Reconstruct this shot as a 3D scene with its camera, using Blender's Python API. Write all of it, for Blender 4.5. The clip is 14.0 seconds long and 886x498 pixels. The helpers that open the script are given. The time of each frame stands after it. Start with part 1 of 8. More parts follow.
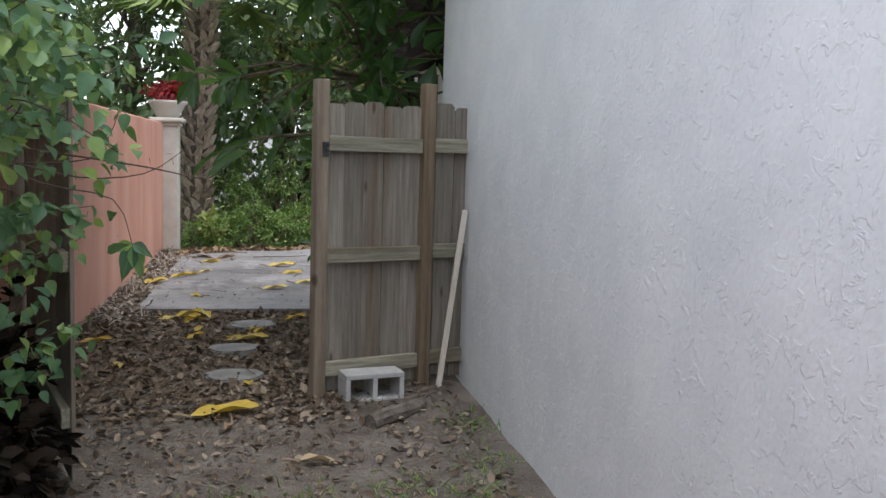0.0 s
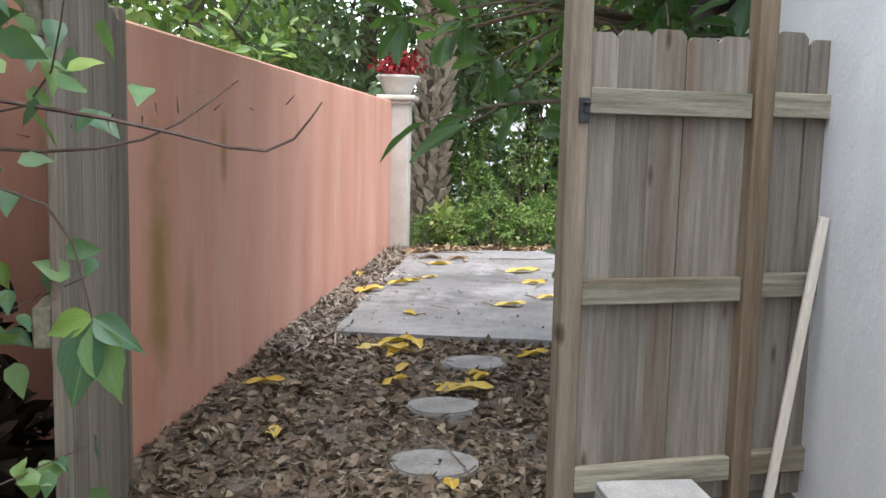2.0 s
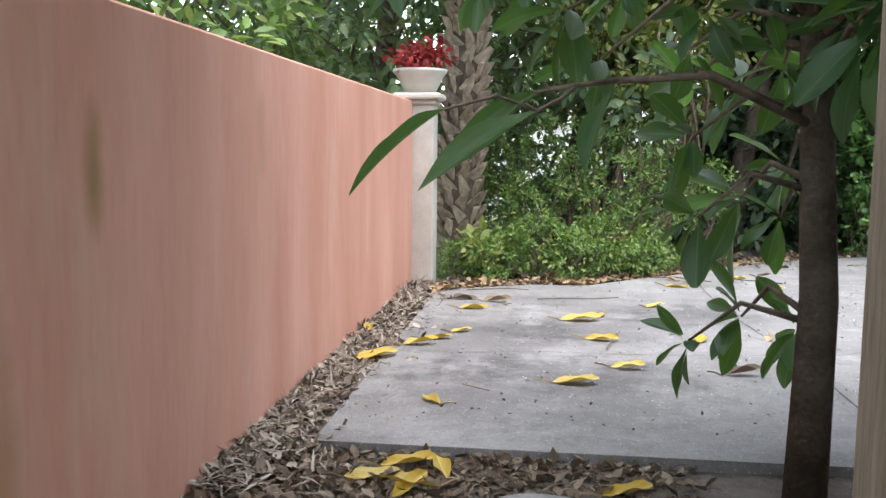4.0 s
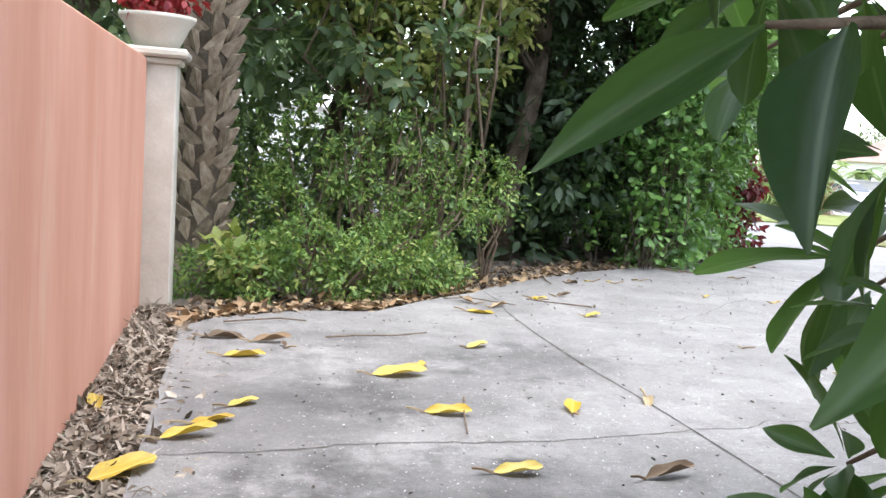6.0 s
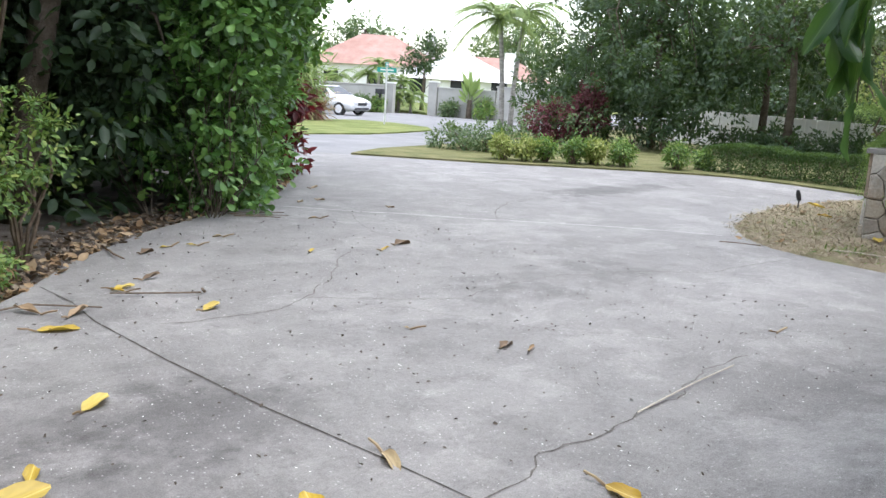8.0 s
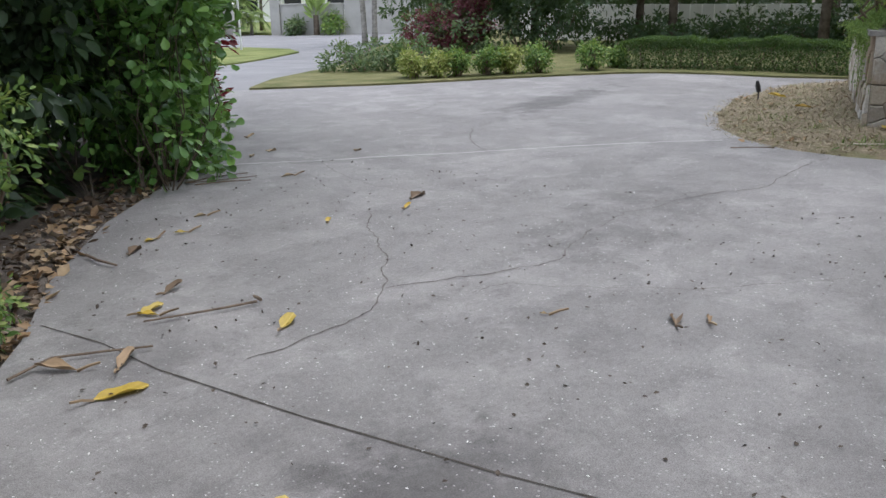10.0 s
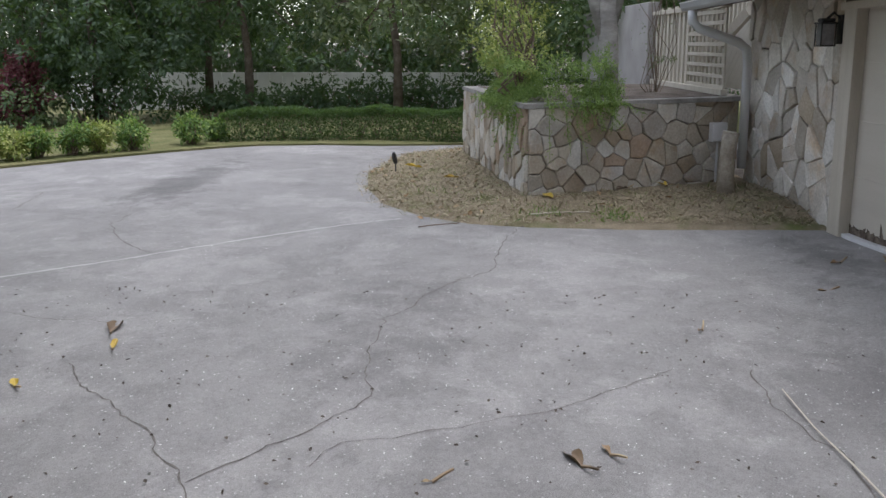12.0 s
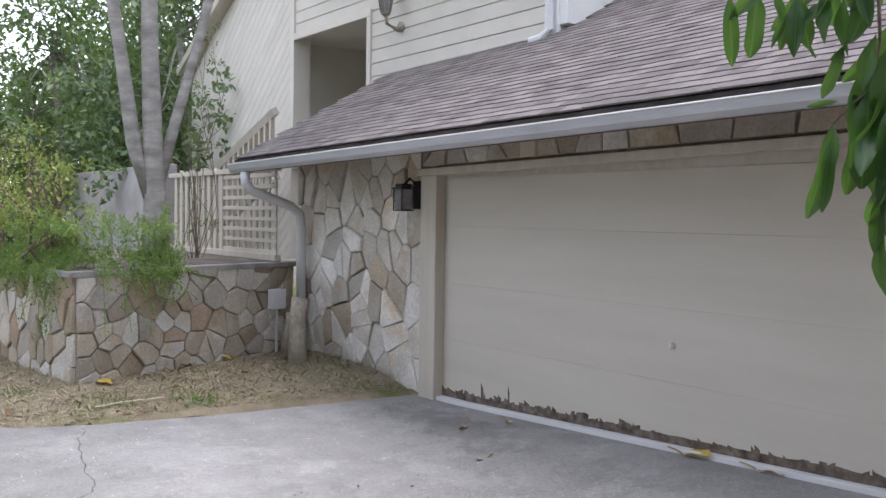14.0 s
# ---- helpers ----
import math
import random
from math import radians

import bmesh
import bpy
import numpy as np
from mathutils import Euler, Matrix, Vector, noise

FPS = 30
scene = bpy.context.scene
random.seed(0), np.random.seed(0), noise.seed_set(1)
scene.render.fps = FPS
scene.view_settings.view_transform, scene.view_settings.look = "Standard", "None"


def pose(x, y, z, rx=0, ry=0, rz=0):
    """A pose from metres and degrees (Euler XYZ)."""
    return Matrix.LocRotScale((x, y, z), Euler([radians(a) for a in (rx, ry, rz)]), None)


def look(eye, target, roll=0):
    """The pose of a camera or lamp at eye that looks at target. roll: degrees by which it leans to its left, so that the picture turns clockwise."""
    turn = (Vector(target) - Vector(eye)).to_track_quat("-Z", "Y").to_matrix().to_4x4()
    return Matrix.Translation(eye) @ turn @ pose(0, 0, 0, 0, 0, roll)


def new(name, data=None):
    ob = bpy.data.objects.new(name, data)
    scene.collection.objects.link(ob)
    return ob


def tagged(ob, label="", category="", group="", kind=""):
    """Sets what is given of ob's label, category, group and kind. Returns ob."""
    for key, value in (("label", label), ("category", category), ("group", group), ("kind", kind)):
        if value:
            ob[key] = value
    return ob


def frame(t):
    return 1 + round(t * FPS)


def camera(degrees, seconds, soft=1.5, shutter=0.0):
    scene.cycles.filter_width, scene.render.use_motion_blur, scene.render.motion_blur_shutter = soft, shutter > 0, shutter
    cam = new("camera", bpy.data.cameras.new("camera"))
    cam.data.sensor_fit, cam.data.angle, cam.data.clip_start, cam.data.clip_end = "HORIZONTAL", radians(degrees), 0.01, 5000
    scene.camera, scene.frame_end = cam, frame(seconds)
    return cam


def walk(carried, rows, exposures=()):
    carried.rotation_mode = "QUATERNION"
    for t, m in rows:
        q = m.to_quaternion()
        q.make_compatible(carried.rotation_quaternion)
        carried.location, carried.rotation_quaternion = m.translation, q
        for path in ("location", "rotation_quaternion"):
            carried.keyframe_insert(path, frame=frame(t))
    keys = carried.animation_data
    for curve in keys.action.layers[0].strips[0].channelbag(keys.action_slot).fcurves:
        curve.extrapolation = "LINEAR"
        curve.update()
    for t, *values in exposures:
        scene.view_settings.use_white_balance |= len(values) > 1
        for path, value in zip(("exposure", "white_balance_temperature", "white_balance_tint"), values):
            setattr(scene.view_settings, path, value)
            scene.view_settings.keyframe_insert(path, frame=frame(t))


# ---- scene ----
cam = camera(52.0, 14.0)
PATH = [
    (0, (0.551, -2.172, 1.498), (0.922, -0.217, 1.298), 1.7),
    (0.5, (0.637, -1.532, 1.447), (0.757, 0.454, 1.238), 2.7),
    (1, (0.719, -0.96, 1.428), (0.808, 1.03, 1.247), 2.1),
    (1.5, (0.729, -0.348, 1.429), (0.63, 1.637, 1.201), 2.9),
    (2, (0.664, 0.192, 1.412), (0.494, 2.17, 1.173), 1.4),
    (2.5, (0.657, 0.77, 1.419), (0.457, 2.748, 1.203), 1.5),
    (3, (0.624, 1.352, 1.402), (0.314, 3.317, 1.197), 1.7),
    (3.2, (0.618, 1.554, 1.404), (0.296, 3.515, 1.179), 0.5),
    (5.3, (-0.091, 4.027, 1.399), (-0.002, 6.014, 1.19), 2.3),
    (5.5, (-0.157, 4.195, 1.415), (0.023, 6.175, 1.195), 2.0),
    (6, (-0.294, 4.673, 1.43), (0.138, 6.612, 1.193), 4.1),
    (6.5, (-0.36, 5.279, 1.426), (0.405, 7.097, 1.093), 6.5),
    (7, (-0.412, 5.814, 1.501), (0.604, 7.506, 1.18), 2.1),
    (7.5, (-0.419, 6.26, 1.493), (0.769, 7.829, 1.136), 3.8),
    (8, (-0.412, 6.777, 1.626), (0.988, 8.155, 1.251), 3.5),
    (8.5, (-0.467, 7.295, 1.667), (1.006, 8.577, 1.238), -0.3),
    (8.7, (-0.513, 7.497, 1.666), (0.99, 8.726, 1.185), -0.5),
    (10.8, (-0.439, 9.527, 1.673), (1.237, 10.481, 1.142), -3.5),
    (11, (-0.386, 9.685, 1.694), (1.335, 10.575, 1.198), -4.8),
    (11.5, (-0.143, 10.131, 1.702), (1.697, 10.754, 1.226), -3.6),
    (12, (0.09, 10.52, 1.761), (2.033, 10.694, 1.32), -0.6),
    (12.5, (0.672, 10.801, 1.665), (2.62, 10.503, 1.327), -1.7),
    (13, (0.919, 11.114, 1.664), (2.831, 10.577, 1.43), 0.7),
    (13.5, (1.186, 11.392, 1.639), (3.026, 10.619, 1.509), 2.6),
    (14, (1.424, 11.653, 1.661), (3.155, 10.654, 1.588), 0.8),
]
walk(cam, [(t, look(eye, target, roll)) for t, eye, target, roll in PATH], [(0.0, 0.33, 6500, 10), (0.5, 0.65, 6500, 10), (1.0, 0.93, 6500, 10), (1.5, 1.16, 6500, 10), (2.5, 1.16, 6500, 10), (3.0, 1.06, 6500, 10), (5.5, 1.1, 6500, 10), (6.0, 1.15, 6500, 10), (6.5, 1.0, 6500, 10), (7.0, 0.9, 6500, 10), (7.5, 0.7, 6500, 10), (8.0, 0.55, 6500, 10), (8.5, 0.33, 6500, 11), (11.0, -0.12, 6500, 11), (12.0, -0.1, 6500, 12), (12.5, 0.05, 6500, 12), (13.0, 0.33, 6500, 13), (14.0, 0.6, 6500, 15)])

# ---- world and light: a bright overcast sky ----
world = bpy.data.worlds.new("sky")
scene.world = world
world.use_nodes = True
wn = world.node_tree.nodes
wl = world.node_tree.links
wn.clear()
sky = wn.new("ShaderNodeTexSky")
sky.sky_type = "NISHITA"
sky.sun_disc = False
sky.sun_elevation = radians(80)
sky.sun_rotation = radians(158)
sky.dust_density = 1.5
sky.air_density = 1.0
sky.ozone_density = 1.0
grey = wn.new("ShaderNodeHueSaturation")
grey.inputs["Saturation"].default_value = 0.42
back = wn.new("ShaderNodeBackground")
back.inputs["Strength"].default_value = 0.42
wout = wn.new("ShaderNodeOutputWorld")
wl.new(sky.outputs["Color"], grey.inputs["Color"])
wl.new(grey.outputs["Color"], back.inputs["Color"])
wl.new(back.outputs["Background"], wout.inputs["Surface"])

sun_data = bpy.data.lights.new("sun", "SUN")
sun_data.energy = 1.0
sun_data.angle = radians(60)
sun_data.color = (1.0, 0.985, 0.96)
sun = new("sun", sun_data)
sun.matrix_world = look((1, -2.5, 15), (0, 0, 0))


# ---- materials ----
def mat(name, c1, c2, scale=6.0, rough=0.85, bump=0.25, fine=60.0, spec=0.3, vary=0.0, island=0.0,
        stretch=(1, 1, 1), metal=0.0, grain=0.35, dist=0.01, stain=None, stain_scale=1.5, stain_at=0.6):
    m = bpy.data.materials.new(name)
    m.use_nodes = True
    n, l = m.node_tree.nodes, m.node_tree.links
    bs = n["Principled BSDF"]
    tc = n.new("ShaderNodeTexCoord")
    mp = n.new("ShaderNodeMapping")
    mp.inputs["Scale"].default_value = stretch
    info = n.new("ShaderNodeObjectInfo")
    shift = n.new("ShaderNodeVectorMath")
    shift.operation = "SCALE"
    shift.inputs[0].default_value = (13.0, 7.0, 5.0)
    l.new(info.outputs["Random"], shift.inputs["Scale"])
    add = n.new("ShaderNodeVectorMath")
    add.operation = "ADD"
    l.new(tc.outputs["Object"], add.inputs[0])
    if vary > 0:
        l.new(shift.outputs[0], add.inputs[1])
    l.new(add.outputs[0], mp.inputs["Vector"])
    big = n.new("ShaderNodeTexNoise")
    big.inputs["Scale"].default_value = scale
    big.inputs["Detail"].default_value = 5
    l.new(mp.outputs[0], big.inputs["Vector"])
    small = n.new("ShaderNodeTexNoise")
    small.inputs["Scale"].default_value = fine
    small.inputs["Detail"].default_value = 3
    l.new(mp.outputs[0], small.inputs["Vector"])
    ramp = n.new("ShaderNodeValToRGB")
    ramp.color_ramp.elements[0].position, ramp.color_ramp.elements[1].position = 0.32, 0.68
    ramp.color_ramp.elements[0].color = (*c1, 1)
    ramp.color_ramp.elements[1].color = (*c2, 1)
    l.new(big.outputs["Fac"], ramp.inputs["Fac"])
    col = ramp.outputs["Color"]
    if stain:
        st = n.new("ShaderNodeTexNoise")
        st.inputs["Scale"].default_value = stain_scale
        st.inputs["Detail"].default_value = 7
        st.inputs["Roughness"].default_value = 0.65
        l.new(mp.outputs[0], st.inputs["Vector"])
        sr = n.new("ShaderNodeMapRange")
        sr.inputs["From Min"].default_value, sr.inputs["From Max"].default_value = stain_at - 0.08, stain_at + 0.1
        sr.inputs["To Max"].default_value = 0.85
        l.new(st.outputs["Fac"], sr.inputs["Value"])
        smx = n.new("ShaderNodeMixRGB")
        l.new(sr.outputs[0], smx.inputs["Fac"])
        l.new(col, smx.inputs["Color1"])
        smx.inputs["Color2"].default_value = (*stain, 1)
        col = smx.outputs["Color"]
    gr = n.new("ShaderNodeMapRange")
    gr.inputs["To Min"].default_value, gr.inputs["To Max"].default_value = 1 - grain, 1 + grain
    l.new(small.outputs["Fac"], gr.inputs["Value"])
    hsv = n.new("ShaderNodeHueSaturation")
    l.new(col, hsv.inputs["Color"])
    l.new(gr.outputs[0], hsv.inputs["Value"])
    out = hsv.outputs["Color"]
    if vary > 0 or island > 0:
        h2 = n.new("ShaderNodeHueSaturation")
        r2 = n.new("ShaderNodeMapRange")
        amount = max(vary, island)
        r2.inputs["To Min"].default_value, r2.inputs["To Max"].default_value = 1 - amount, 1 + amount
        if island > 0:
            geo = n.new("ShaderNodeNewGeometry")
            l.new(geo.outputs["Random Per Island"], r2.inputs["Value"])
        else:
            l.new(info.outputs["Random"], r2.inputs["Value"])
        l.new(out, h2.inputs["Color"])
        l.new(r2.outputs[0], h2.inputs["Value"])
        out = h2.outputs["Color"]
    l.new(out, bs.inputs["Base Color"])
    bs.inputs["Roughness"].default_value = rough
    bs.inputs["Metallic"].default_value = metal
    bs.inputs["Specular IOR Level"].default_value = spec
    if bump > 0:
        mixh = n.new("ShaderNodeMath")
        mixh.operation = "ADD"
        l.new(big.outputs["Fac"], mixh.inputs[0])
        l.new(small.outputs["Fac"], mixh.inputs[1])
        bp = n.new("ShaderNodeBump")
        bp.inputs["Strength"].default_value = bump
        bp.inputs["Distance"].default_value = dist
        l.new(mixh.outputs[0], bp.inputs["Height"])
        l.new(bp.outputs["Normal"], bs.inputs["Normal"])
    return m


def leaf_mat(name, colours, rough=0.5, through_light=0.3, spec=0.4, glow=(0.25, 0.4, 0.05)):
    """Leaves: a colour for each leaf, some light passing through the blade."""
    m = bpy.data.materials.new(name)
    m.use_nodes = True
    n, l = m.node_tree.nodes, m.node_tree.links
    bs = n["Principled BSDF"]
    geo = n.new("ShaderNodeNewGeometry")
    ramp = n.new("ShaderNodeValToRGB")
    els = ramp.color_ramp.elements
    while len(els) < len(colours):
        els.new(0.5)
    for i, c in enumerate(colours):
        els[i].position = i / max(1, len(colours) - 1)
        els[i].color = (*c, 1)
    l.new(geo.outputs["Random Per Island"], ramp.inputs["Fac"])
    tc = n.new("ShaderNodeTexCoord")
    nz = n.new("ShaderNodeTexNoise")
    nz.inputs["Scale"].default_value = 35
    l.new(tc.outputs["Object"], nz.inputs["Vector"])
    mr = n.new("ShaderNodeMapRange")
    mr.inputs["To Min"].default_value, mr.inputs["To Max"].default_value = 0.7, 1.3
    l.new(nz.outputs["Fac"], mr.inputs["Value"])
    hsv = n.new("ShaderNodeHueSaturation")
    l.new(ramp.outputs["Color"], hsv.inputs["Color"])
    l.new(mr.outputs[0], hsv.inputs["Value"])
    l.new(hsv.outputs["Color"], bs.inputs["Base Color"])
    bs.inputs["Roughness"].default_value = rough
    bs.inputs["Specular IOR Level"].default_value = spec
    tr = n.new("ShaderNodeBsdfTranslucent")
    mixc = n.new("ShaderNodeMixRGB")
    mixc.inputs["Fac"].default_value = 0.5
    l.new(hsv.outputs["Color"], mixc.inputs["Color1"])
    mixc.inputs["Color2"].default_value = (*glow, 1)
    l.new(mixc.outputs["Color"], tr.inputs["Color"])
    mx = n.new("ShaderNodeMixShader")
    mx.inputs["Fac"].default_value = through_light
    l.new(bs.outputs[0], mx.inputs[1])
    l.new(tr.outputs[0], mx.inputs[2])
    l.new(mx.outputs[0], n["Material Output"].inputs["Surface"])
    return m


def concrete(name, spots):
    """Old broom-finished slab: broad tone changes, blotches, sand grain, pale chips, and dark spots (stains, and shade
    painted in) with soft broken edges.
    """
    m = bpy.data.materials.new(name)
    m.use_nodes = True
    n, l = m.node_tree.nodes, m.node_tree.links
    bs = n["Principled BSDF"]
    tc = n.new("ShaderNodeTexCoord")

    def noise_range(scale, detail, rough, lo, hi, a, b, distortion=0.0):
        t = n.new("ShaderNodeTexNoise")
        t.inputs["Scale"].default_value = scale
        t.inputs["Detail"].default_value = detail
        t.inputs["Roughness"].default_value = rough
        t.inputs["Distortion"].default_value = distortion
        l.new(tc.outputs["Object"], t.inputs["Vector"])
        r = n.new("ShaderNodeMapRange")
        r.inputs["From Min"].default_value, r.inputs["From Max"].default_value = lo, hi
        r.inputs["To Min"].default_value, r.inputs["To Max"].default_value = a, b
        l.new(t.outputs["Fac"], r.inputs["Value"])
        return t, r.outputs[0]

    def times(a, b, op="MULTIPLY"):
        x = n.new("ShaderNodeMath")
        x.operation = op
        l.new(a, x.inputs[0])
        if isinstance(b, float):
            x.inputs[1].default_value = b
        else:
            l.new(b, x.inputs[1])
        return x.outputs[0]

    broad, v = noise_range(0.45, 9, 0.72, 0.36, 0.66, 0.82, 1.08, 0.15)
    blot, b2 = noise_range(3.1, 10, 0.78, 0.3, 0.7, 0.80, 1.15)
    mid, b3 = noise_range(34, 6, 0.8, 0.3, 0.7, 0.80, 1.18)
    sand, b4 = noise_range(150, 3, 0.7, 0.25, 0.75, 0.60, 1.38)
    patch, b5 = noise_range(0.95, 8, 0.66, 0.515, 0.545, 0.88, 1.03)
    for b in (b2, b3, b4, b5):
        v = times(v, b)
    warp, w = noise_range(3.2, 7, 0.7, 0.3, 0.7, -0.55, 0.55)
    for x, y, rx, ry, dark in spots:
        off = n.new("ShaderNodeVectorMath")
        off.operation = "SUBTRACT"
        l.new(tc.outputs["Object"], off.inputs[0])
        off.inputs[1].default_value = (x, y, 0)
        sc = n.new("ShaderNodeVectorMath")
        sc.operation = "MULTIPLY"
        l.new(off.outputs[0], sc.inputs[0])
        sc.inputs[1].default_value = (1 / rx, 1 / ry, 0)
        ln = n.new("ShaderNodeVectorMath")
        ln.operation = "LENGTH"
        l.new(sc.outputs[0], ln.inputs[0])
        r = n.new("ShaderNodeMapRange")
        r.interpolation_type = "SMOOTHSTEP"
        r.inputs["From Min"].default_value, r.inputs["From Max"].default_value = 0.35, 1.15
        r.inputs["To Min"].default_value, r.inputs["To Max"].default_value = dark, 1.0
        l.new(times(ln.outputs["Value"], w, "ADD"), r.inputs["Value"])
        v = times(v, r.outputs[0])
    chips = n.new("ShaderNodeTexVoronoi")
    chips.inputs["Scale"].default_value = 34
    l.new(tc.outputs["Object"], chips.inputs["Vector"])
    cr = n.new("ShaderNodeMapRange")
    cr.inputs["From Min"].default_value, cr.inputs["From Max"].default_value = 0.12, 0.2
    cr.inputs["To Min"].default_value, cr.inputs["To Max"].default_value = 0.5, 0.0
    l.new(chips.outputs["Distance"], cr.inputs["Value"])
    pick = n.new("ShaderNodeMath")
    pick.operation = "GREATER_THAN"
    pick.inputs[1].default_value = 0.5
    l.new(chips.outputs["Color"], pick.inputs[0])
    chip = times(cr.outputs[0], pick.outputs[0])
    tint = n.new("ShaderNodeMixRGB")
    l.new(blot.outputs["Fac"], tint.inputs["Fac"])
    tint.inputs["Color1"].default_value = (0.298, 0.287, 0.289, 1)
    tint.inputs["Color2"].default_value = (0.308, 0.302, 0.293, 1)
    hsv = n.new("ShaderNodeHueSaturation")
    l.new(tint.outputs["Color"], hsv.inputs["Color"])
    l.new(v, hsv.inputs["Value"])
    mx = n.new("ShaderNodeMixRGB")
    l.new(chip, mx.inputs["Fac"])
    l.new(hsv.outputs["Color"], mx.inputs["Color1"])
    mx.inputs["Color2"].default_value = (0.62, 0.61, 0.6, 1)
    l.new(mx.outputs["Color"], bs.inputs["Base Color"])
    bs.inputs["Roughness"].default_value = 0.8
    bs.inputs["Specular IOR Level"].default_value = 0.3
    bp = n.new("ShaderNodeBump")
    bp.inputs["Strength"].default_value = 0.8
    bp.inputs["Distance"].default_value = 0.005
    l.new(times(sand.outputs["Fac"], mid.outputs["Fac"], "ADD"), bp.inputs["Height"])
    l.new(bp.outputs["Normal"], bs.inputs["Normal"])
    return m


# several left-hand spots also paint in shade from the house and shrubs
M_CONCRETE = concrete("concrete", ((1.65, 10.35, 0.75, 0.55, 0.66), (0.97, 8.45, 0.13, 0.16, 0.42), (1.0, 10.7, 1.0, 0.6, 0.84), (2.0, 12.4, 0.55, 0.7, 0.84), (0.2, 11.0, 0.6, 0.4, 0.8), (0.6, 8.2, 1.1, 0.5, 0.72), (0.25, 9.5, 0.6, 0.35, 0.74),
                                   (5.6, 11.3, 1.5, 0.6, 0.78), (11.8, 15.0, 2.2, 0.5, 0.62), (4.6, 8.7, 0.9, 0.5, 0.8), (7.6, 8.05, 1.3, 0.3, 0.66), (-0.1, 9.3, 0.8, 1.5, 0.72), (0.9, 9.6, 0.9, 0.7, 0.78), (0.3, 7.6, 1.2, 0.9, 0.74)))
M_JOINT = mat("joint_dirt", (0.05, 0.045, 0.04), (0.09, 0.08, 0.07), 20)
M_CRACK = mat("crack_dirt", (0.085, 0.078, 0.07), (0.17, 0.155, 0.145), 20)
M_SOIL = mat("soil", (0.105, 0.088, 0.074), (0.2, 0.175, 0.155), 3.5, 0.95, 0.8, 70, 0.1, dist=0.03, stain=(0.25, 0.225, 0.205), stain_scale=1.2, stain_at=0.62)
M_GRASSBED = mat("dry_turf", (0.2, 0.165, 0.115), (0.32, 0.27, 0.195), 3, 0.95, 0.8, 60, 0.1, dist=0.03, stain=(0.12, 0.15, 0.05), stain_scale=1.3, stain_at=0.6)
M_LAWN = mat("lawn", (0.13, 0.17, 0.055), (0.25, 0.27, 0.11), 1.2, 0.95, 0.6, 70, 0.1, dist=0.03)
M_DULL_LAWN = mat("dull_lawn", (0.11, 0.125, 0.05), (0.22, 0.205, 0.105), 1.6, 0.95, 0.6, 70, 0.1, dist=0.03)
M_ASPHALT = mat("asphalt", (0.20, 0.20, 0.21), (0.27, 0.27, 0.275), 0.8, 0.9, 0.2, 150, 0.2)
M_STUCCO = mat("white_stucco", (0.66, 0.67, 0.685), (0.74, 0.745, 0.755), 3, 0.8, 0.45, 45, 0.2, grain=0.05, dist=0.006)
def knockdown(m):
    """Trowelled stucco: flat raised patches with broken edges."""
    n, l = m.node_tree.nodes, m.node_tree.links
    old = [x for x in n if x.bl_idname == "ShaderNodeBump"][0]
    tc = [x for x in n if x.bl_idname == "ShaderNodeTexCoord"][0]
    warp = n.new("ShaderNodeTexNoise")
    warp.inputs["Scale"].default_value = 13
    warp.inputs["Detail"].default_value = 6
    warp.inputs["Roughness"].default_value = 0.6
    warp.inputs["Distortion"].default_value = 0.45
    l.new(tc.outputs["Object"], warp.inputs["Vector"])
    step = n.new("ShaderNodeMapRange")
    step.inputs["From Min"].default_value, step.inputs["From Max"].default_value = 0.53, 0.57
    l.new(warp.outputs["Fac"], step.inputs["Value"])
    bp = n.new("ShaderNodeBump")
    bp.inputs["Strength"].default_value = 0.5
    bp.inputs["Distance"].default_value = 0.004
    l.new(step.outputs[0], bp.inputs["Height"])
    l.new(old.outputs["Normal"], bp.inputs["Normal"])
    l.new(bp.outputs["Normal"], n["Principled BSDF"].inputs["Normal"])


knockdown(M_STUCCO)
M_PINK = mat("pink_render", (0.56, 0.275, 0.195), (0.68, 0.375, 0.29), 1.1, 0.85, 0.15, 16, 0.2, grain=0.07, stretch=(1, 1.6, 0.3), stain=(0.62, 0.40, 0.30), stain_scale=1.6, stain_at=0.63)


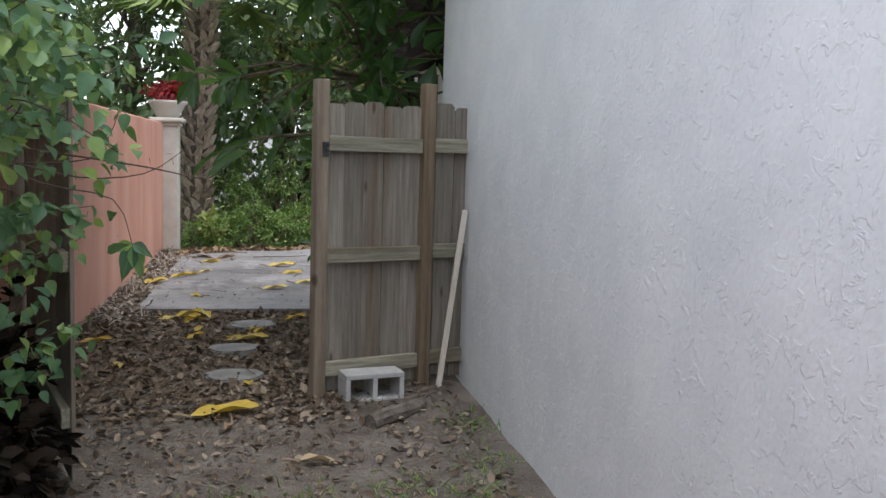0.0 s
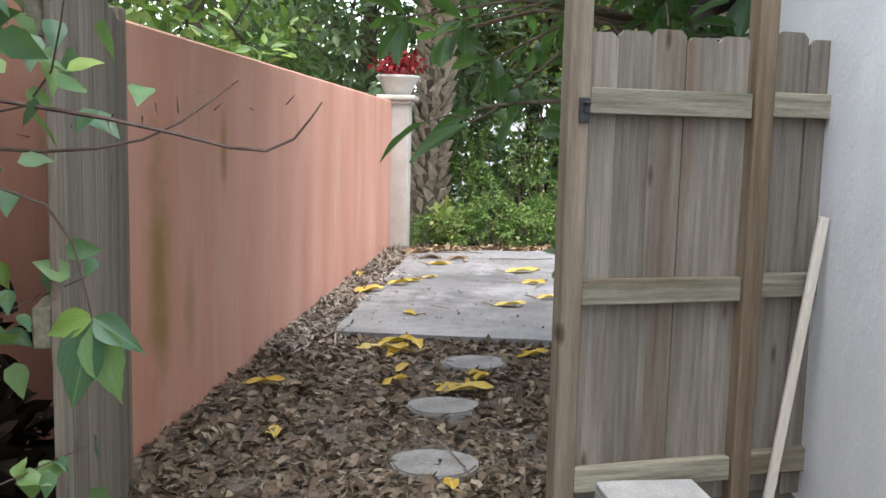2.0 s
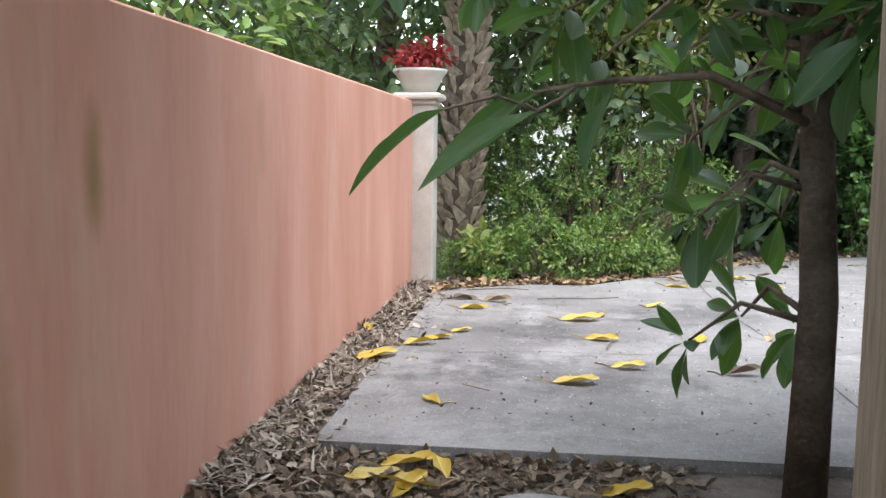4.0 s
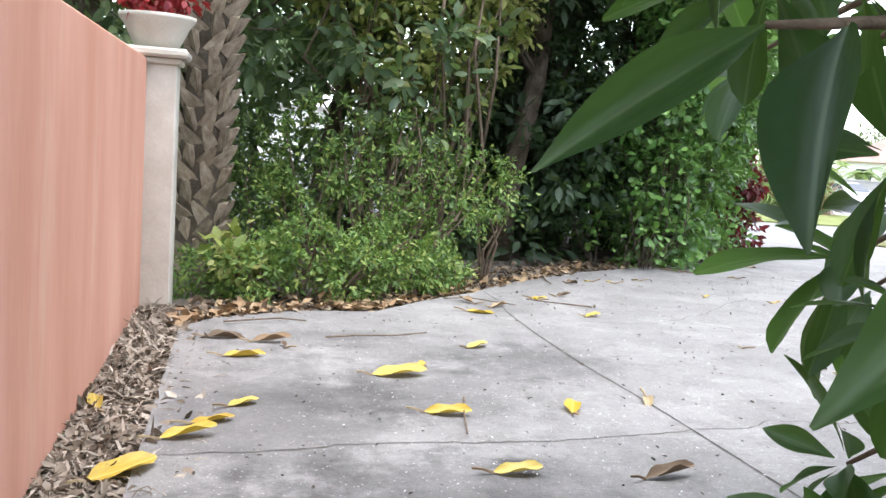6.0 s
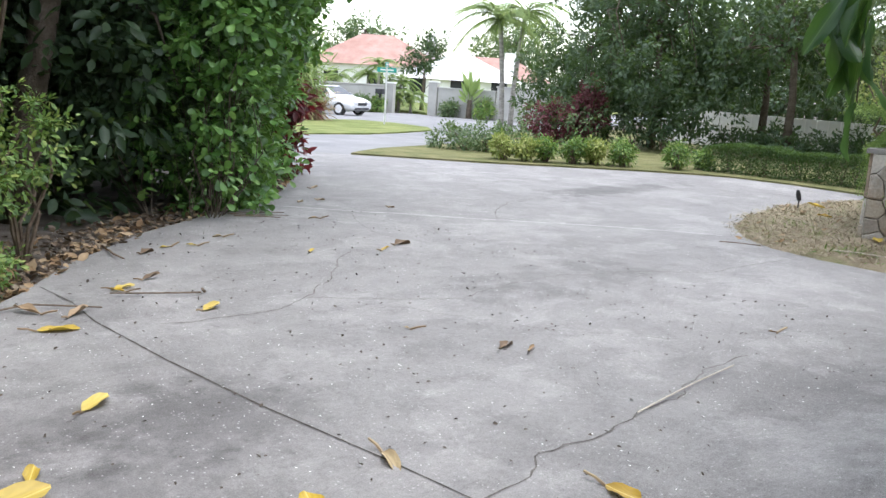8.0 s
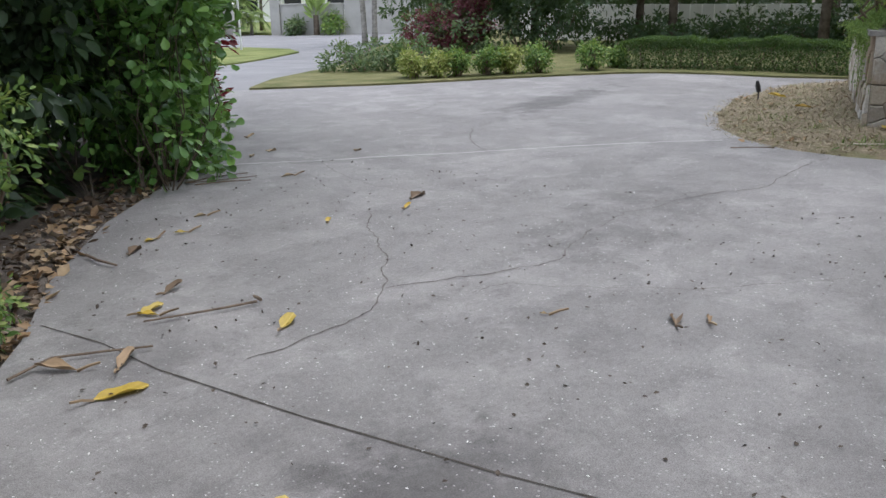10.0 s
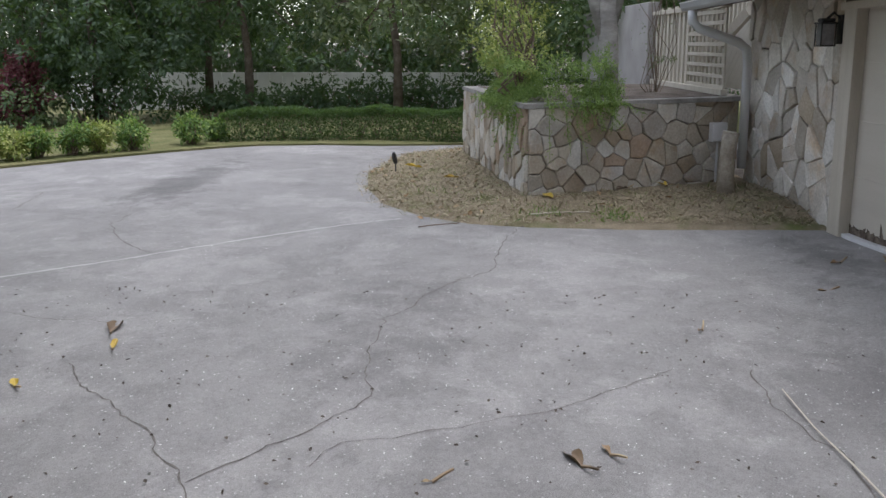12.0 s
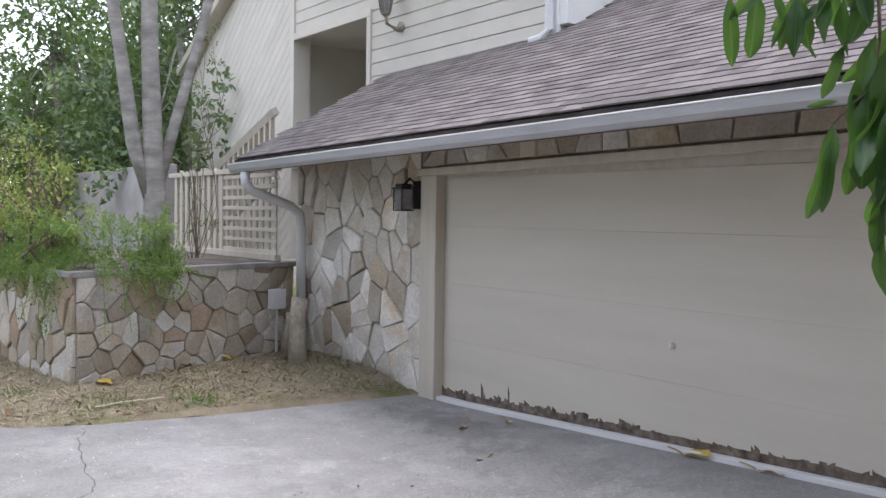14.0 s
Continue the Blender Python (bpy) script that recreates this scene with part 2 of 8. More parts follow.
def runs(m, spots, tint):
    """Algae and damp that ran down a wall: long soft streaks (y, z, half width, half height, strength)."""
    n, l = m.node_tree.nodes, m.node_tree.links
    bs = n["Principled BSDF"]
    tc = n.new("ShaderNodeTexCoord")
    nz = n.new("ShaderNodeTexNoise")
    nz.inputs["Scale"].default_value = 5
    nz.inputs["Detail"].default_value = 6
    l.new(tc.outputs["Object"], nz.inputs["Vector"])
    for y, z, ry, rz, k in spots:
        sub = n.new("ShaderNodeVectorMath")
        sub.operation = "SUBTRACT"
        l.new(tc.outputs["Object"], sub.inputs[0])
        sub.inputs[1].default_value = (0, y, z)
        mul = n.new("ShaderNodeVectorMath")
        mul.operation = "MULTIPLY"
        l.new(sub.outputs[0], mul.inputs[0])
        mul.inputs[1].default_value = (0, 1 / ry, 1 / rz)
        ln = n.new("ShaderNodeVectorMath")
        ln.operation = "LENGTH"
        l.new(mul.outputs[0], ln.inputs[0])
        add = n.new("ShaderNodeMath")
        l.new(ln.outputs["Value"], add.inputs[0])
        l.new(nz.outputs["Fac"], add.inputs[1])
        r = n.new("ShaderNodeMapRange")
        r.interpolation_type = "SMOOTHSTEP"
        r.inputs["From Min"].default_value, r.inputs["From Max"].default_value = 0.55, 1.5
        r.inputs["To Min"].default_value, r.inputs["To Max"].default_value = k, 0.0
        l.new(add.outputs[0], r.inputs["Value"])
        mx = n.new("ShaderNodeMixRGB")
        l.new(r.outputs[0], mx.inputs["Fac"])
        l.new(bs.inputs["Base Color"].links[0].from_socket, mx.inputs["Color1"])
        mx.inputs["Color2"].default_value = (*tint, 1)
        l.new(mx.outputs["Color"], bs.inputs["Base Color"])


runs(M_PINK, ((5.3, 1.3, 0.09, 0.32, 0.75), (4.35, 0.75, 0.22, 0.85, 0.85), (4.75, 0.55, 0.12, 0.5, 0.4), (7.0, 1.5, 0.1, 0.4, 0.25), (3.6, 1.2, 0.4, 0.9, 0.5)), (0.27, 0.19, 0.06))
M_PILLAR = mat("cast_stone", (0.50, 0.47, 0.41), (0.62, 0.59, 0.53), 4, 0.85, 0.2, 50, 0.2, grain=0.1)
M_WOOD = mat("weathered_pine", (0.15, 0.13, 0.105), (0.25, 0.226, 0.19), 5.0, 0.85, 0.6, 48, 0.2, vary=0.17, stretch=(8, 8, 0.35), grain=0.32, dist=0.004, stain=(0.135, 0.092, 0.058), stain_scale=0.6, stain_at=0.58)
M_RAIL = mat("weathered_rail", (0.155, 0.145, 0.105), (0.31, 0.29, 0.225), 6.5, 0.85, 0.6, 55, 0.2, vary=0.15, stretch=(0.45, 7, 7), grain=0.4, dist=0.004, stain=(0.12, 0.085, 0.05), stain_scale=0.8, stain_at=0.6)
M_POST = mat("treated_post", (0.165, 0.13, 0.095), (0.26, 0.215, 0.165), 3.0, 0.85, 0.5, 30, 0.2, vary=0.15, stretch=(7, 7, 0.4), grain=0.35, dist=0.004)
M_POST_BROWN = mat("brown_post", (0.11, 0.078, 0.05), (0.21, 0.16, 0.11), 3.0, 0.85, 0.5, 30, 0.2, vary=0.1, stretch=(7, 7, 0.4), grain=0.35, dist=0.004)


def knots(m):
    """Dark oval knots here and there along the grain."""
    n, l = m.node_tree.nodes, m.node_tree.links
    bs = n["Principled BSDF"]
    src = bs.inputs["Base Color"].links[0].from_socket
    mp = [x for x in n if x.bl_idname == "ShaderNodeMapping"][0]
    m2 = n.new("ShaderNodeMapping")
    m2.inputs["Scale"].default_value = (1.0, 0.25, 6.5)
    l.new(mp.outputs[0], m2.inputs["Vector"])
    vo = n.new("ShaderNodeTexVoronoi")
    vo.inputs["Scale"].default_value = 1.15
    l.new(m2.outputs[0], vo.inputs["Vector"])
    r = n.new("ShaderNodeMapRange")
    r.inputs["From Min"].default_value, r.inputs["From Max"].default_value = 0.06, 0.15
    r.inputs["To Min"].default_value, r.inputs["To Max"].default_value = 0.85, 0.0
    l.new(vo.outputs["Distance"], r.inputs["Value"])
    mx = n.new("ShaderNodeMixRGB")
    l.new(r.outputs[0], mx.inputs["Fac"])
    l.new(src, mx.inputs["Color1"])
    mx.inputs["Color2"].default_value = (0.06, 0.042, 0.028, 1)
    l.new(mx.outputs["Color"], bs.inputs["Base Color"])


knots(M_WOOD)
knots(M_POST)
knots(M_POST_BROWN)
M_BLACK = mat("black_iron", (0.02, 0.02, 0.022), (0.04, 0.04, 0.045), 20, 0.5, 0.1, 80, 0.5)
M_BLOCK = mat("cinder_block", (0.36, 0.36, 0.35), (0.48, 0.475, 0.46), 8, 0.95, 0.6, 90, 0.2, dist=0.006)
M_BATTEN = mat("pale_batten", (0.5, 0.45, 0.37), (0.6, 0.55, 0.47), 4, 0.8, 0.2, 40, 0.2, stretch=(5, 5, 0.5))
M_DOOR = mat("door_paint", (0.50, 0.46, 0.40), (0.55, 0.51, 0.445), 1.5, 0.65, 0.12, 60, 0.3, grain=0.06, stretch=(0.3, 0.3, 3))
M_TRIM = mat("trim_paint", (0.47, 0.43, 0.36), (0.54, 0.50, 0.43), 3, 0.7, 0.2, 40, 0.3, grain=0.12, stretch=(4, 4, 0.5))
M_SIDING = mat("siding_paint", (0.58, 0.55, 0.49), (0.64, 0.61, 0.55), 2, 0.75, 0.1, 50, 0.3, grain=0.06, vary=0.03)
M_STONE = mat("crab_orchard_stone", (0.74, 0.72, 0.68), (1.0, 0.99, 0.97), 3.0, 0.9, 0.5, 40, 0.2, vary=0.12, dist=0.01, stain=(0.72, 0.58, 0.42), stain_scale=2.2, stain_at=0.6)


def per_piece(m, colours):
    """Tints each piece with one of some colours."""
    n, l = m.node_tree.nodes, m.node_tree.links
    bs = n["Principled BSDF"]
    src = bs.inputs["Base Color"].links[0].from_socket
    info = n.new("ShaderNodeObjectInfo")
    ramp = n.new("ShaderNodeValToRGB")
    ramp.color_ramp.interpolation = "CONSTANT"
    els = ramp.color_ramp.elements
    while len(els) < len(colours):
        els.new(0.5)
    for i, c in enumerate(colours):
        els[i].position = i / len(colours)
        els[i].color = (*c, 1)
    l.new(info.outputs["Random"], ramp.inputs["Fac"])
    mx = n.new("ShaderNodeMixRGB")
    mx.blend_type = "MULTIPLY"
    mx.inputs["Fac"].default_value = 1.0
    l.new(src, mx.inputs["Color1"])
    l.new(ramp.outputs["Color"], mx.inputs["Color2"])
    l.new(mx.outputs["Color"], bs.inputs["Base Color"])


per_piece(M_STONE, [(0.58, 0.55, 0.51), (0.74, 0.725, 0.70), (0.52, 0.45, 0.36), (0.64, 0.61, 0.57), (0.86, 0.85, 0.83), (0.54, 0.51, 0.47), (0.70, 0.675, 0.64), (0.45, 0.41, 0.36), (0.78, 0.76, 0.73), (0.6, 0.57, 0.53)])
# darker, browner stone mix for the planter and the band over the door
M_STONE_DARK = mat("dark_stone", (0.74, 0.72, 0.68), (1.0, 0.99, 0.97), 3.0, 0.9, 0.5, 40, 0.2, vary=0.12, dist=0.01, stain=(0.72, 0.58, 0.42), stain_scale=2.2, stain_at=0.6)
per_piece(M_STONE_DARK, [(0.42, 0.39, 0.35), (0.5, 0.475, 0.44), (0.37, 0.31, 0.24), (0.45, 0.4, 0.34), (0.62, 0.61, 0.59), (0.33, 0.29, 0.24), (0.48, 0.44, 0.38), (0.38, 0.3, 0.235), (0.54, 0.52, 0.48), (0.4, 0.36, 0.3)])
M_MORTAR = mat("mortar", (0.17, 0.145, 0.115), (0.27, 0.24, 0.2), 9, 0.95, 0.6, 50, 0.1)
M_SHINGLE = mat("asphalt_shingle", (0.15, 0.132, 0.132), (0.2, 0.18, 0.178), 8, 0.95, 0.5, 150, 0.1, vary=0.24, grain=0.4, dist=0.004)
M_GUTTER = mat("gutter_paint", (0.58, 0.585, 0.6), (0.66, 0.66, 0.67), 3, 0.45, 0.08, 40, 0.5, grain=0.06)
M_BARK = mat("grey_bark", (0.19, 0.175, 0.155), (0.34, 0.32, 0.29), 5, 0.95, 0.8, 40, 0.1, stretch=(1, 1, 5), dist=0.02)
M_PALEBARK = mat("pale_bark", (0.22, 0.205, 0.19), (0.42, 0.4, 0.375), 4, 0.95, 0.6, 40, 0.1, stretch=(1, 1, 2.5), dist=0.012, grain=0.2)
M_DARKBARK = mat("dark_bark", (0.07, 0.055, 0.04), (0.15, 0.125, 0.1), 6, 0.95, 0.8, 40, 0.1, dist=0.02)
M_TWIG = mat("twig", (0.13, 0.10, 0.075), (0.22, 0.17, 0.13), 12, 0.9, 0.4, 60, 0.1)
M_THORN = mat("thorny_twig", (0.06, 0.042, 0.036), (0.13, 0.095, 0.08), 12, 0.9, 0.4, 60, 0.1)
M_ROOF_RED = mat("terracotta_tile", (0.33, 0.2, 0.17), (0.42, 0.275, 0.24), 1.0, 0.9, 0.3, 12, 0.1)
M_WHITE = mat("white_paint", (0.72, 0.72, 0.70), (0.8, 0.8, 0.78), 2, 0.7, 0.1, 30, 0.3, grain=0.05)
M_GARDENWALL = mat("garden_wall_paint", (0.36, 0.355, 0.335), (0.43, 0.425, 0.405), 2, 0.8, 0.1, 30, 0.2, grain=0.06)
M_SLAB = mat("stepping_slab", (0.19, 0.185, 0.18), (0.29, 0.285, 0.275), 6, 0.95, 0.6, 60, 0.2, dist=0.006)
M_CARPAINT = mat("car_paint", (0.66, 0.67, 0.68), (0.72, 0.73, 0.74), 1, 0.3, 0.0, 30, 0.6, grain=0.02)
M_GLASSDARK = mat("tinted_glass", (0.02, 0.022, 0.025), (0.03, 0.032, 0.035), 1, 0.08, 0.0, 30, 0.8, grain=0.02)
M_RUBBER = mat("rubber", (0.02, 0.02, 0.02), (0.035, 0.035, 0.035), 9, 0.8, 0.1, 30, 0.3)

L_HEDGE = leaf_mat("clusia_leaf", [(0.04, 0.095, 0.028), (0.08, 0.19, 0.05), (0.14, 0.29, 0.075), (0.23, 0.4, 0.11)], 0.32)
L_SHRUB = leaf_mat("shrub_leaf", [(0.05, 0.105, 0.03), (0.1, 0.19, 0.05), (0.165, 0.28, 0.07), (0.3, 0.36, 0.1)], 0.45)
L_BOX = leaf_mat("boxwood_leaf", [(0.028, 0.06, 0.022), (0.05, 0.098, 0.034), (0.078, 0.142, 0.046)], 0.55)
L_GREY = leaf_mat("grey_green_leaf", [(0.07, 0.09, 0.055), (0.115, 0.14, 0.08), (0.185, 0.205, 0.115)], 0.5, 0.35)
# dead leaves, near-black because the shade behind the gate is in their colour
L_DEAD_SHADE = leaf_mat("shaded_dead_leaf", [(0.012, 0.009, 0.007), (0.025, 0.019, 0.014), (0.045, 0.033, 0.024)], 0.9, 0.0, 0.1)
L_VINE = leaf_mat("vine_leaf", [(0.045, 0.115, 0.06), (0.08, 0.175, 0.085), (0.11, 0.21, 0.09), (0.22, 0.32, 0.07)], 0.45)
L_TREE = leaf_mat("canopy_leaf", [(0.045, 0.085, 0.042), (0.08, 0.135, 0.065), (0.12, 0.175, 0.085), (0.17, 0.22, 0.10)], 0.45)
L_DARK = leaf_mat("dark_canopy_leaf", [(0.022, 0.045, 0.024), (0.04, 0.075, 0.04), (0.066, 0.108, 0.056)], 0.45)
L_YELLOW = leaf_mat("variegated_leaf", [(0.17, 0.24, 0.06), (0.3, 0.34, 0.09), (0.42, 0.42, 0.16)], 0.5)
L_RED = leaf_mat("red_leaf", [(0.20, 0.015, 0.02), (0.36, 0.025, 0.03), (0.13, 0.02, 0.03)], 0.5, glow=(0.5, 0.05, 0.03))
L_MAROON = leaf_mat("maroon_leaf", [(0.05, 0.014, 0.018), (0.10, 0.018, 0.024), (0.2, 0.024, 0.03), (0.05, 0.03, 0.02)], 0.5, glow=(0.3, 0.03, 0.03))
L_PURPLE = leaf_mat("purple_leaf", [(0.10, 0.03, 0.045), (0.17, 0.05, 0.065), (0.09, 0.05, 0.04)], 0.5, glow=(0.3, 0.05, 0.05))
L_FERN = leaf_mat("fern_leaf", [(0.13, 0.22, 0.06), (0.2, 0.31, 0.09), (0.3, 0.39, 0.12)], 0.55)
L_PALM = leaf_mat("palm_leaf", [(0.14, 0.21, 0.07), (0.22, 0.31, 0.1), (0.32, 0.39, 0.13)], 0.5)
L_BIG = leaf_mat("big_leaf", [(0.025, 0.085, 0.03), (0.04, 0.11, 0.035), (0.055, 0.14, 0.04), (0.09, 0.18, 0.04)], 0.35, 0.4, 0.5)
L_LITTER = leaf_mat("dry_litter", [(0.07, 0.05, 0.036), (0.12, 0.088, 0.062), (0.19, 0.145, 0.105), (0.32, 0.265, 0.205)], 0.8, 0.05, 0.15, glow=(0.3, 0.2, 0.1))
L_MULCH = leaf_mat("grey_mulch", [(0.09, 0.072, 0.055), (0.2, 0.165, 0.13), (0.34, 0.29, 0.24), (0.46, 0.41, 0.35)], 0.85, 0.05, 0.15, glow=(0.3, 0.2, 0.1))
L_BROWN = leaf_mat("brown_leaf", [(0.24, 0.15, 0.08), (0.36, 0.25, 0.15), (0.43, 0.33, 0.21)], 0.7, 0.1, 0.2, glow=(0.3, 0.2, 0.1))


# ---- builders ----
def part(name, bm, material, parent=None, label="", smooth=False):
    me = bpy.data.meshes.new(name)
    bm.to_mesh(me)
    bm.free()
    me.materials.append(material)
    if smooth:
        me.polygons.foreach_set("use_smooth", [True] * len(me.polygons))
    ob = new(name, me)
    if parent:
        ob.parent = parent
    if label:
        ob["label"] = label
    return ob


def mesh_part(name, verts, faces, material, parent=None, label="", smooth=False, kind=""):
    me = bpy.data.meshes.new(name)
    verts = np.asarray(verts, dtype=np.float32).reshape(-1, 3)
    me.from_pydata(verts.tolist(), [], faces if isinstance(faces, list) else faces.tolist())
    me.materials.append(material)
    if smooth:
        me.polygons.foreach_set("use_smooth", [True] * len(me.polygons))
    ob = new(name, me)
    if parent:
        ob.parent = parent
    return tagged(ob, label, kind=kind)


def thing(name, label, category, at=(0, 0, 0), turn=0.0, group="", kind=""):
    ob = new(name)
    ob.empty_display_size = 0.1
    ob.matrix_basis = pose(*at, 0, 0, turn)
    return tagged(ob, label, category, group, kind)


def box(bm, x0, y0, z0, x1, y1, z1, bevel=0.0, m=None):
    r = bmesh.ops.create_cube(bm, size=1.0)
    vs = r["verts"]
    bmesh.ops.scale(bm, vec=(abs(x1 - x0), abs(y1 - y0), abs(z1 - z0)), verts=vs)
    bmesh.ops.translate(bm, vec=((x0 + x1) / 2, (y0 + y1) / 2, (z0 + z1) / 2), verts=vs)
    if bevel > 0:
        es = list({e for v in vs for e in v.link_edges})
        r2 = bmesh.ops.bevel(bm, geom=es, offset=bevel, segments=1, affect="EDGES", profile=0.5)
        vs = list({v for f in r2["faces"] for v in f.verts})
    if m is not None:
        bmesh.ops.transform(bm, matrix=m, verts=vs)
    return vs


def boxed(name, dims, material, parent=None, label="", bevel=0.004, m=None):
    bm = bmesh.new()
    box(bm, *dims, bevel=bevel, m=m)
    return part(name, bm, material, parent, label)


def prism(bm, pts, z0, z1):
    lo = [bm.verts.new((x, y, z0)) for x, y in pts]
    hi = [bm.verts.new((x, y, z1)) for x, y in pts]
    n = len(pts)
    bm.faces.new(hi)
    bm.faces.new(lo[::-1])
    for i in range(n):
        bm.faces.new((lo[i], lo[(i + 1) % n], hi[(i + 1) % n], hi[i]))
    bmesh.ops.recalc_face_normals(bm, faces=bm.faces)


def tube(bm, pts, radii, sides=8, cap=True):
    rings = []
    pts = [Vector(p) for p in pts]
    for i, p in enumerate(pts):
        d = (pts[min(i + 1, len(pts) - 1)] - pts[max(i - 1, 0)]).normalized()
        a = d.cross(Vector((0.13, 0.95, 0.31))).normalized()
        b = d.cross(a)
        rings.append([bm.verts.new(p + float(radii[i]) * (math.cos(6.2832 * k / sides) * a + math.sin(6.2832 * k / sides) * b)) for k in range(sides)])
    for r0, r1 in zip(rings, rings[1:]):
        for k in range(sides):
            bm.faces.new((r0[k], r0[(k + 1) % sides], r1[(k + 1) % sides], r1[k]))
    if cap:
        bm.faces.new(rings[0][::-1])
        bm.faces.new(rings[-1])


def lathe(bm, profile, sides=24, at=(0, 0, 0)):
    rings = []
    for r, z in profile:
        rings.append([bm.verts.new((at[0] + r * math.cos(6.2832 * k / sides), at[1] + r * math.sin(6.2832 * k / sides), at[2] + z)) for k in range(sides)])
    for r0, r1 in zip(rings, rings[1:]):
        for k in range(sides):
            bm.faces.new((r0[k], r0[(k + 1) % sides], r1[(k + 1) % sides], r1[k]))
    bm.faces.new(rings[0][::-1])
    bm.faces.new(rings[-1])


# leaf outlines: verts along the blade (x across, y along, z fold) and faces
LEAF = {
    "lance": ([(0, 0, 0), (0.2, 0.28, 0.05), (0.21, 0.62, 0.03), (0, 1, -0.1), (-0.21, 0.62, 0.03), (-0.2, 0.28, 0.05)], [(0, 1, 2, 3), (0, 3, 4, 5)]),
    "obovate": ([(0, 0, 0), (0.12, 0.25, 0.05), (0.3, 0.62, 0.07), (0.27, 0.88, 0.02), (0, 1, -0.08), (-0.27, 0.88, 0.02), (-0.3, 0.62, 0.07), (-0.12, 0.25, 0.05), (0, 0.6, -0.02)],
                [(0, 1, 8), (1, 2, 8), (2, 3, 8), (3, 4, 8), (4, 5, 8), (5, 6, 8), (6, 7, 8), (7, 0, 8)]),
    "oval": ([(0, 0, 0), (0.24, 0.22, 0.05), (0.3, 0.55, 0.04), (0.12, 0.9, -0.04), (0, 1, -0.08), (-0.12, 0.9, -0.04), (-0.3, 0.55, 0.04), (-0.24, 0.22, 0.05), (0, 0.5, -0.02)],
             [(0, 1, 8), (1, 2, 8), (2, 3, 8), (3, 4, 8), (4, 5, 8), (5, 6, 8), (6, 7, 8), (7, 0, 8)]),
    "ovate": ([(0, 0, 0), (0.28, 0.16, 0.09), (0.33, 0.42, 0.05), (0.16, 0.74, -0.04), (0, 1, -0.2), (-0.16, 0.74, -0.02), (-0.31, 0.42, 0.07), (-0.27, 0.16, 0.07), (0, 0.42, -0.03)],
              [(0, 1, 8), (1, 2, 8), (2, 3, 8), (3, 4, 8), (4, 5, 8), (5, 6, 8), (6, 7, 8), (7, 0, 8)]),
    "round": ([(0, 0, 0), (0.33, 0.12, 0.07), (0.44, 0.45, 0.05), (0.3, 0.8, 0), (0, 1, -0.1), (-0.3, 0.8, 0), (-0.44, 0.45, 0.05), (-0.33, 0.12, 0.07), (0, 0.45, -0.03)],
              [(0, 1, 8), (1, 2, 8), (2, 3, 8), (3, 4, 8), (4, 5, 8), (5, 6, 8), (6, 7, 8), (7, 0, 8)]),
    "blade": ([(-0.05, 0, 0), (0.05, 0, 0), (0.04, 0.5, 0.12), (0, 1, 0), (-0.04, 0.5, 0.12)], [(0, 1, 2, 4), (4, 2, 3)]),
    "curl": ([(0, 0, 0), (0.28, 0.25, 0.16), (0.3, 0.6, 0.2), (0, 1, 0.14), (-0.3, 0.6, 0.12), (-0.26, 0.25, 0.2), (0, 0.35, 0.02), (0, 0.7, 0.04)],
             [(0, 1, 6), (1, 2, 7, 6), (2, 3, 7), (3, 4, 7), (4, 5, 6, 7), (5, 0, 6)]),
}


def leaf_mesh(name, rng, pts, ways, ups, sizes, material, parent=None, shape="lance", label="", kind="stuff"):
    """One mesh of many leaves: a base point, the way the blade runs, the side it shows, and its length."""
    tv, tf = LEAF[shape]
    tv = np.array(tv)
    pts, ways, ups = np.asarray(pts), np.asarray(ways, float), np.asarray(ups, float)
    ways = ways / (np.linalg.norm(ways, axis=1, keepdims=True) + 1e-9)
    side = np.cross(ways, ups)
    side /= np.linalg.norm(side, axis=1, keepdims=True) + 1e-9
    nor = np.cross(side, ways)
    s = np.asarray(sizes)[:, None, None]
    v = pts[:, None] + s * (tv[None, :, 0:1] * side[:, None] + tv[None, :, 1:2] * ways[:, None] + tv[None, :, 2:3] * nor[:, None])
    k = len(tv)
    count = len(pts)
    loops = np.concatenate([np.array(f) for f in tf])
    starts = np.cumsum([0] + [len(f) for f in tf])[:-1]
    me = bpy.data.meshes.new(name)
    me.vertices.add(count * k)
    me.vertices.foreach_set("co", v.astype(np.float32).ravel())
    li = (loops[None] + k * np.arange(count)[:, None]).astype(np.int32).ravel()
    me.loops.add(len(li))
    me.loops.foreach_set("vertex_index", li)
    me.polygons.add(count * len(tf))
    me.polygons.foreach_set("loop_start", (starts[None] + len(loops) * np.arange(count)[:, None]).astype(np.int32).ravel())
    me.polygons.foreach_set("use_smooth", np.ones(count * len(tf), dtype=bool))
    me.update(calc_edges=True)
    me.materials.append(material)
    ob = new(name, me)
    if parent:
        ob.parent = parent
    return tagged(ob, label, kind=kind)


def unit(rng, n):
    d = rng.normal(size=(n, 3))
    return d / np.linalg.norm(d, axis=1, keepdims=True)


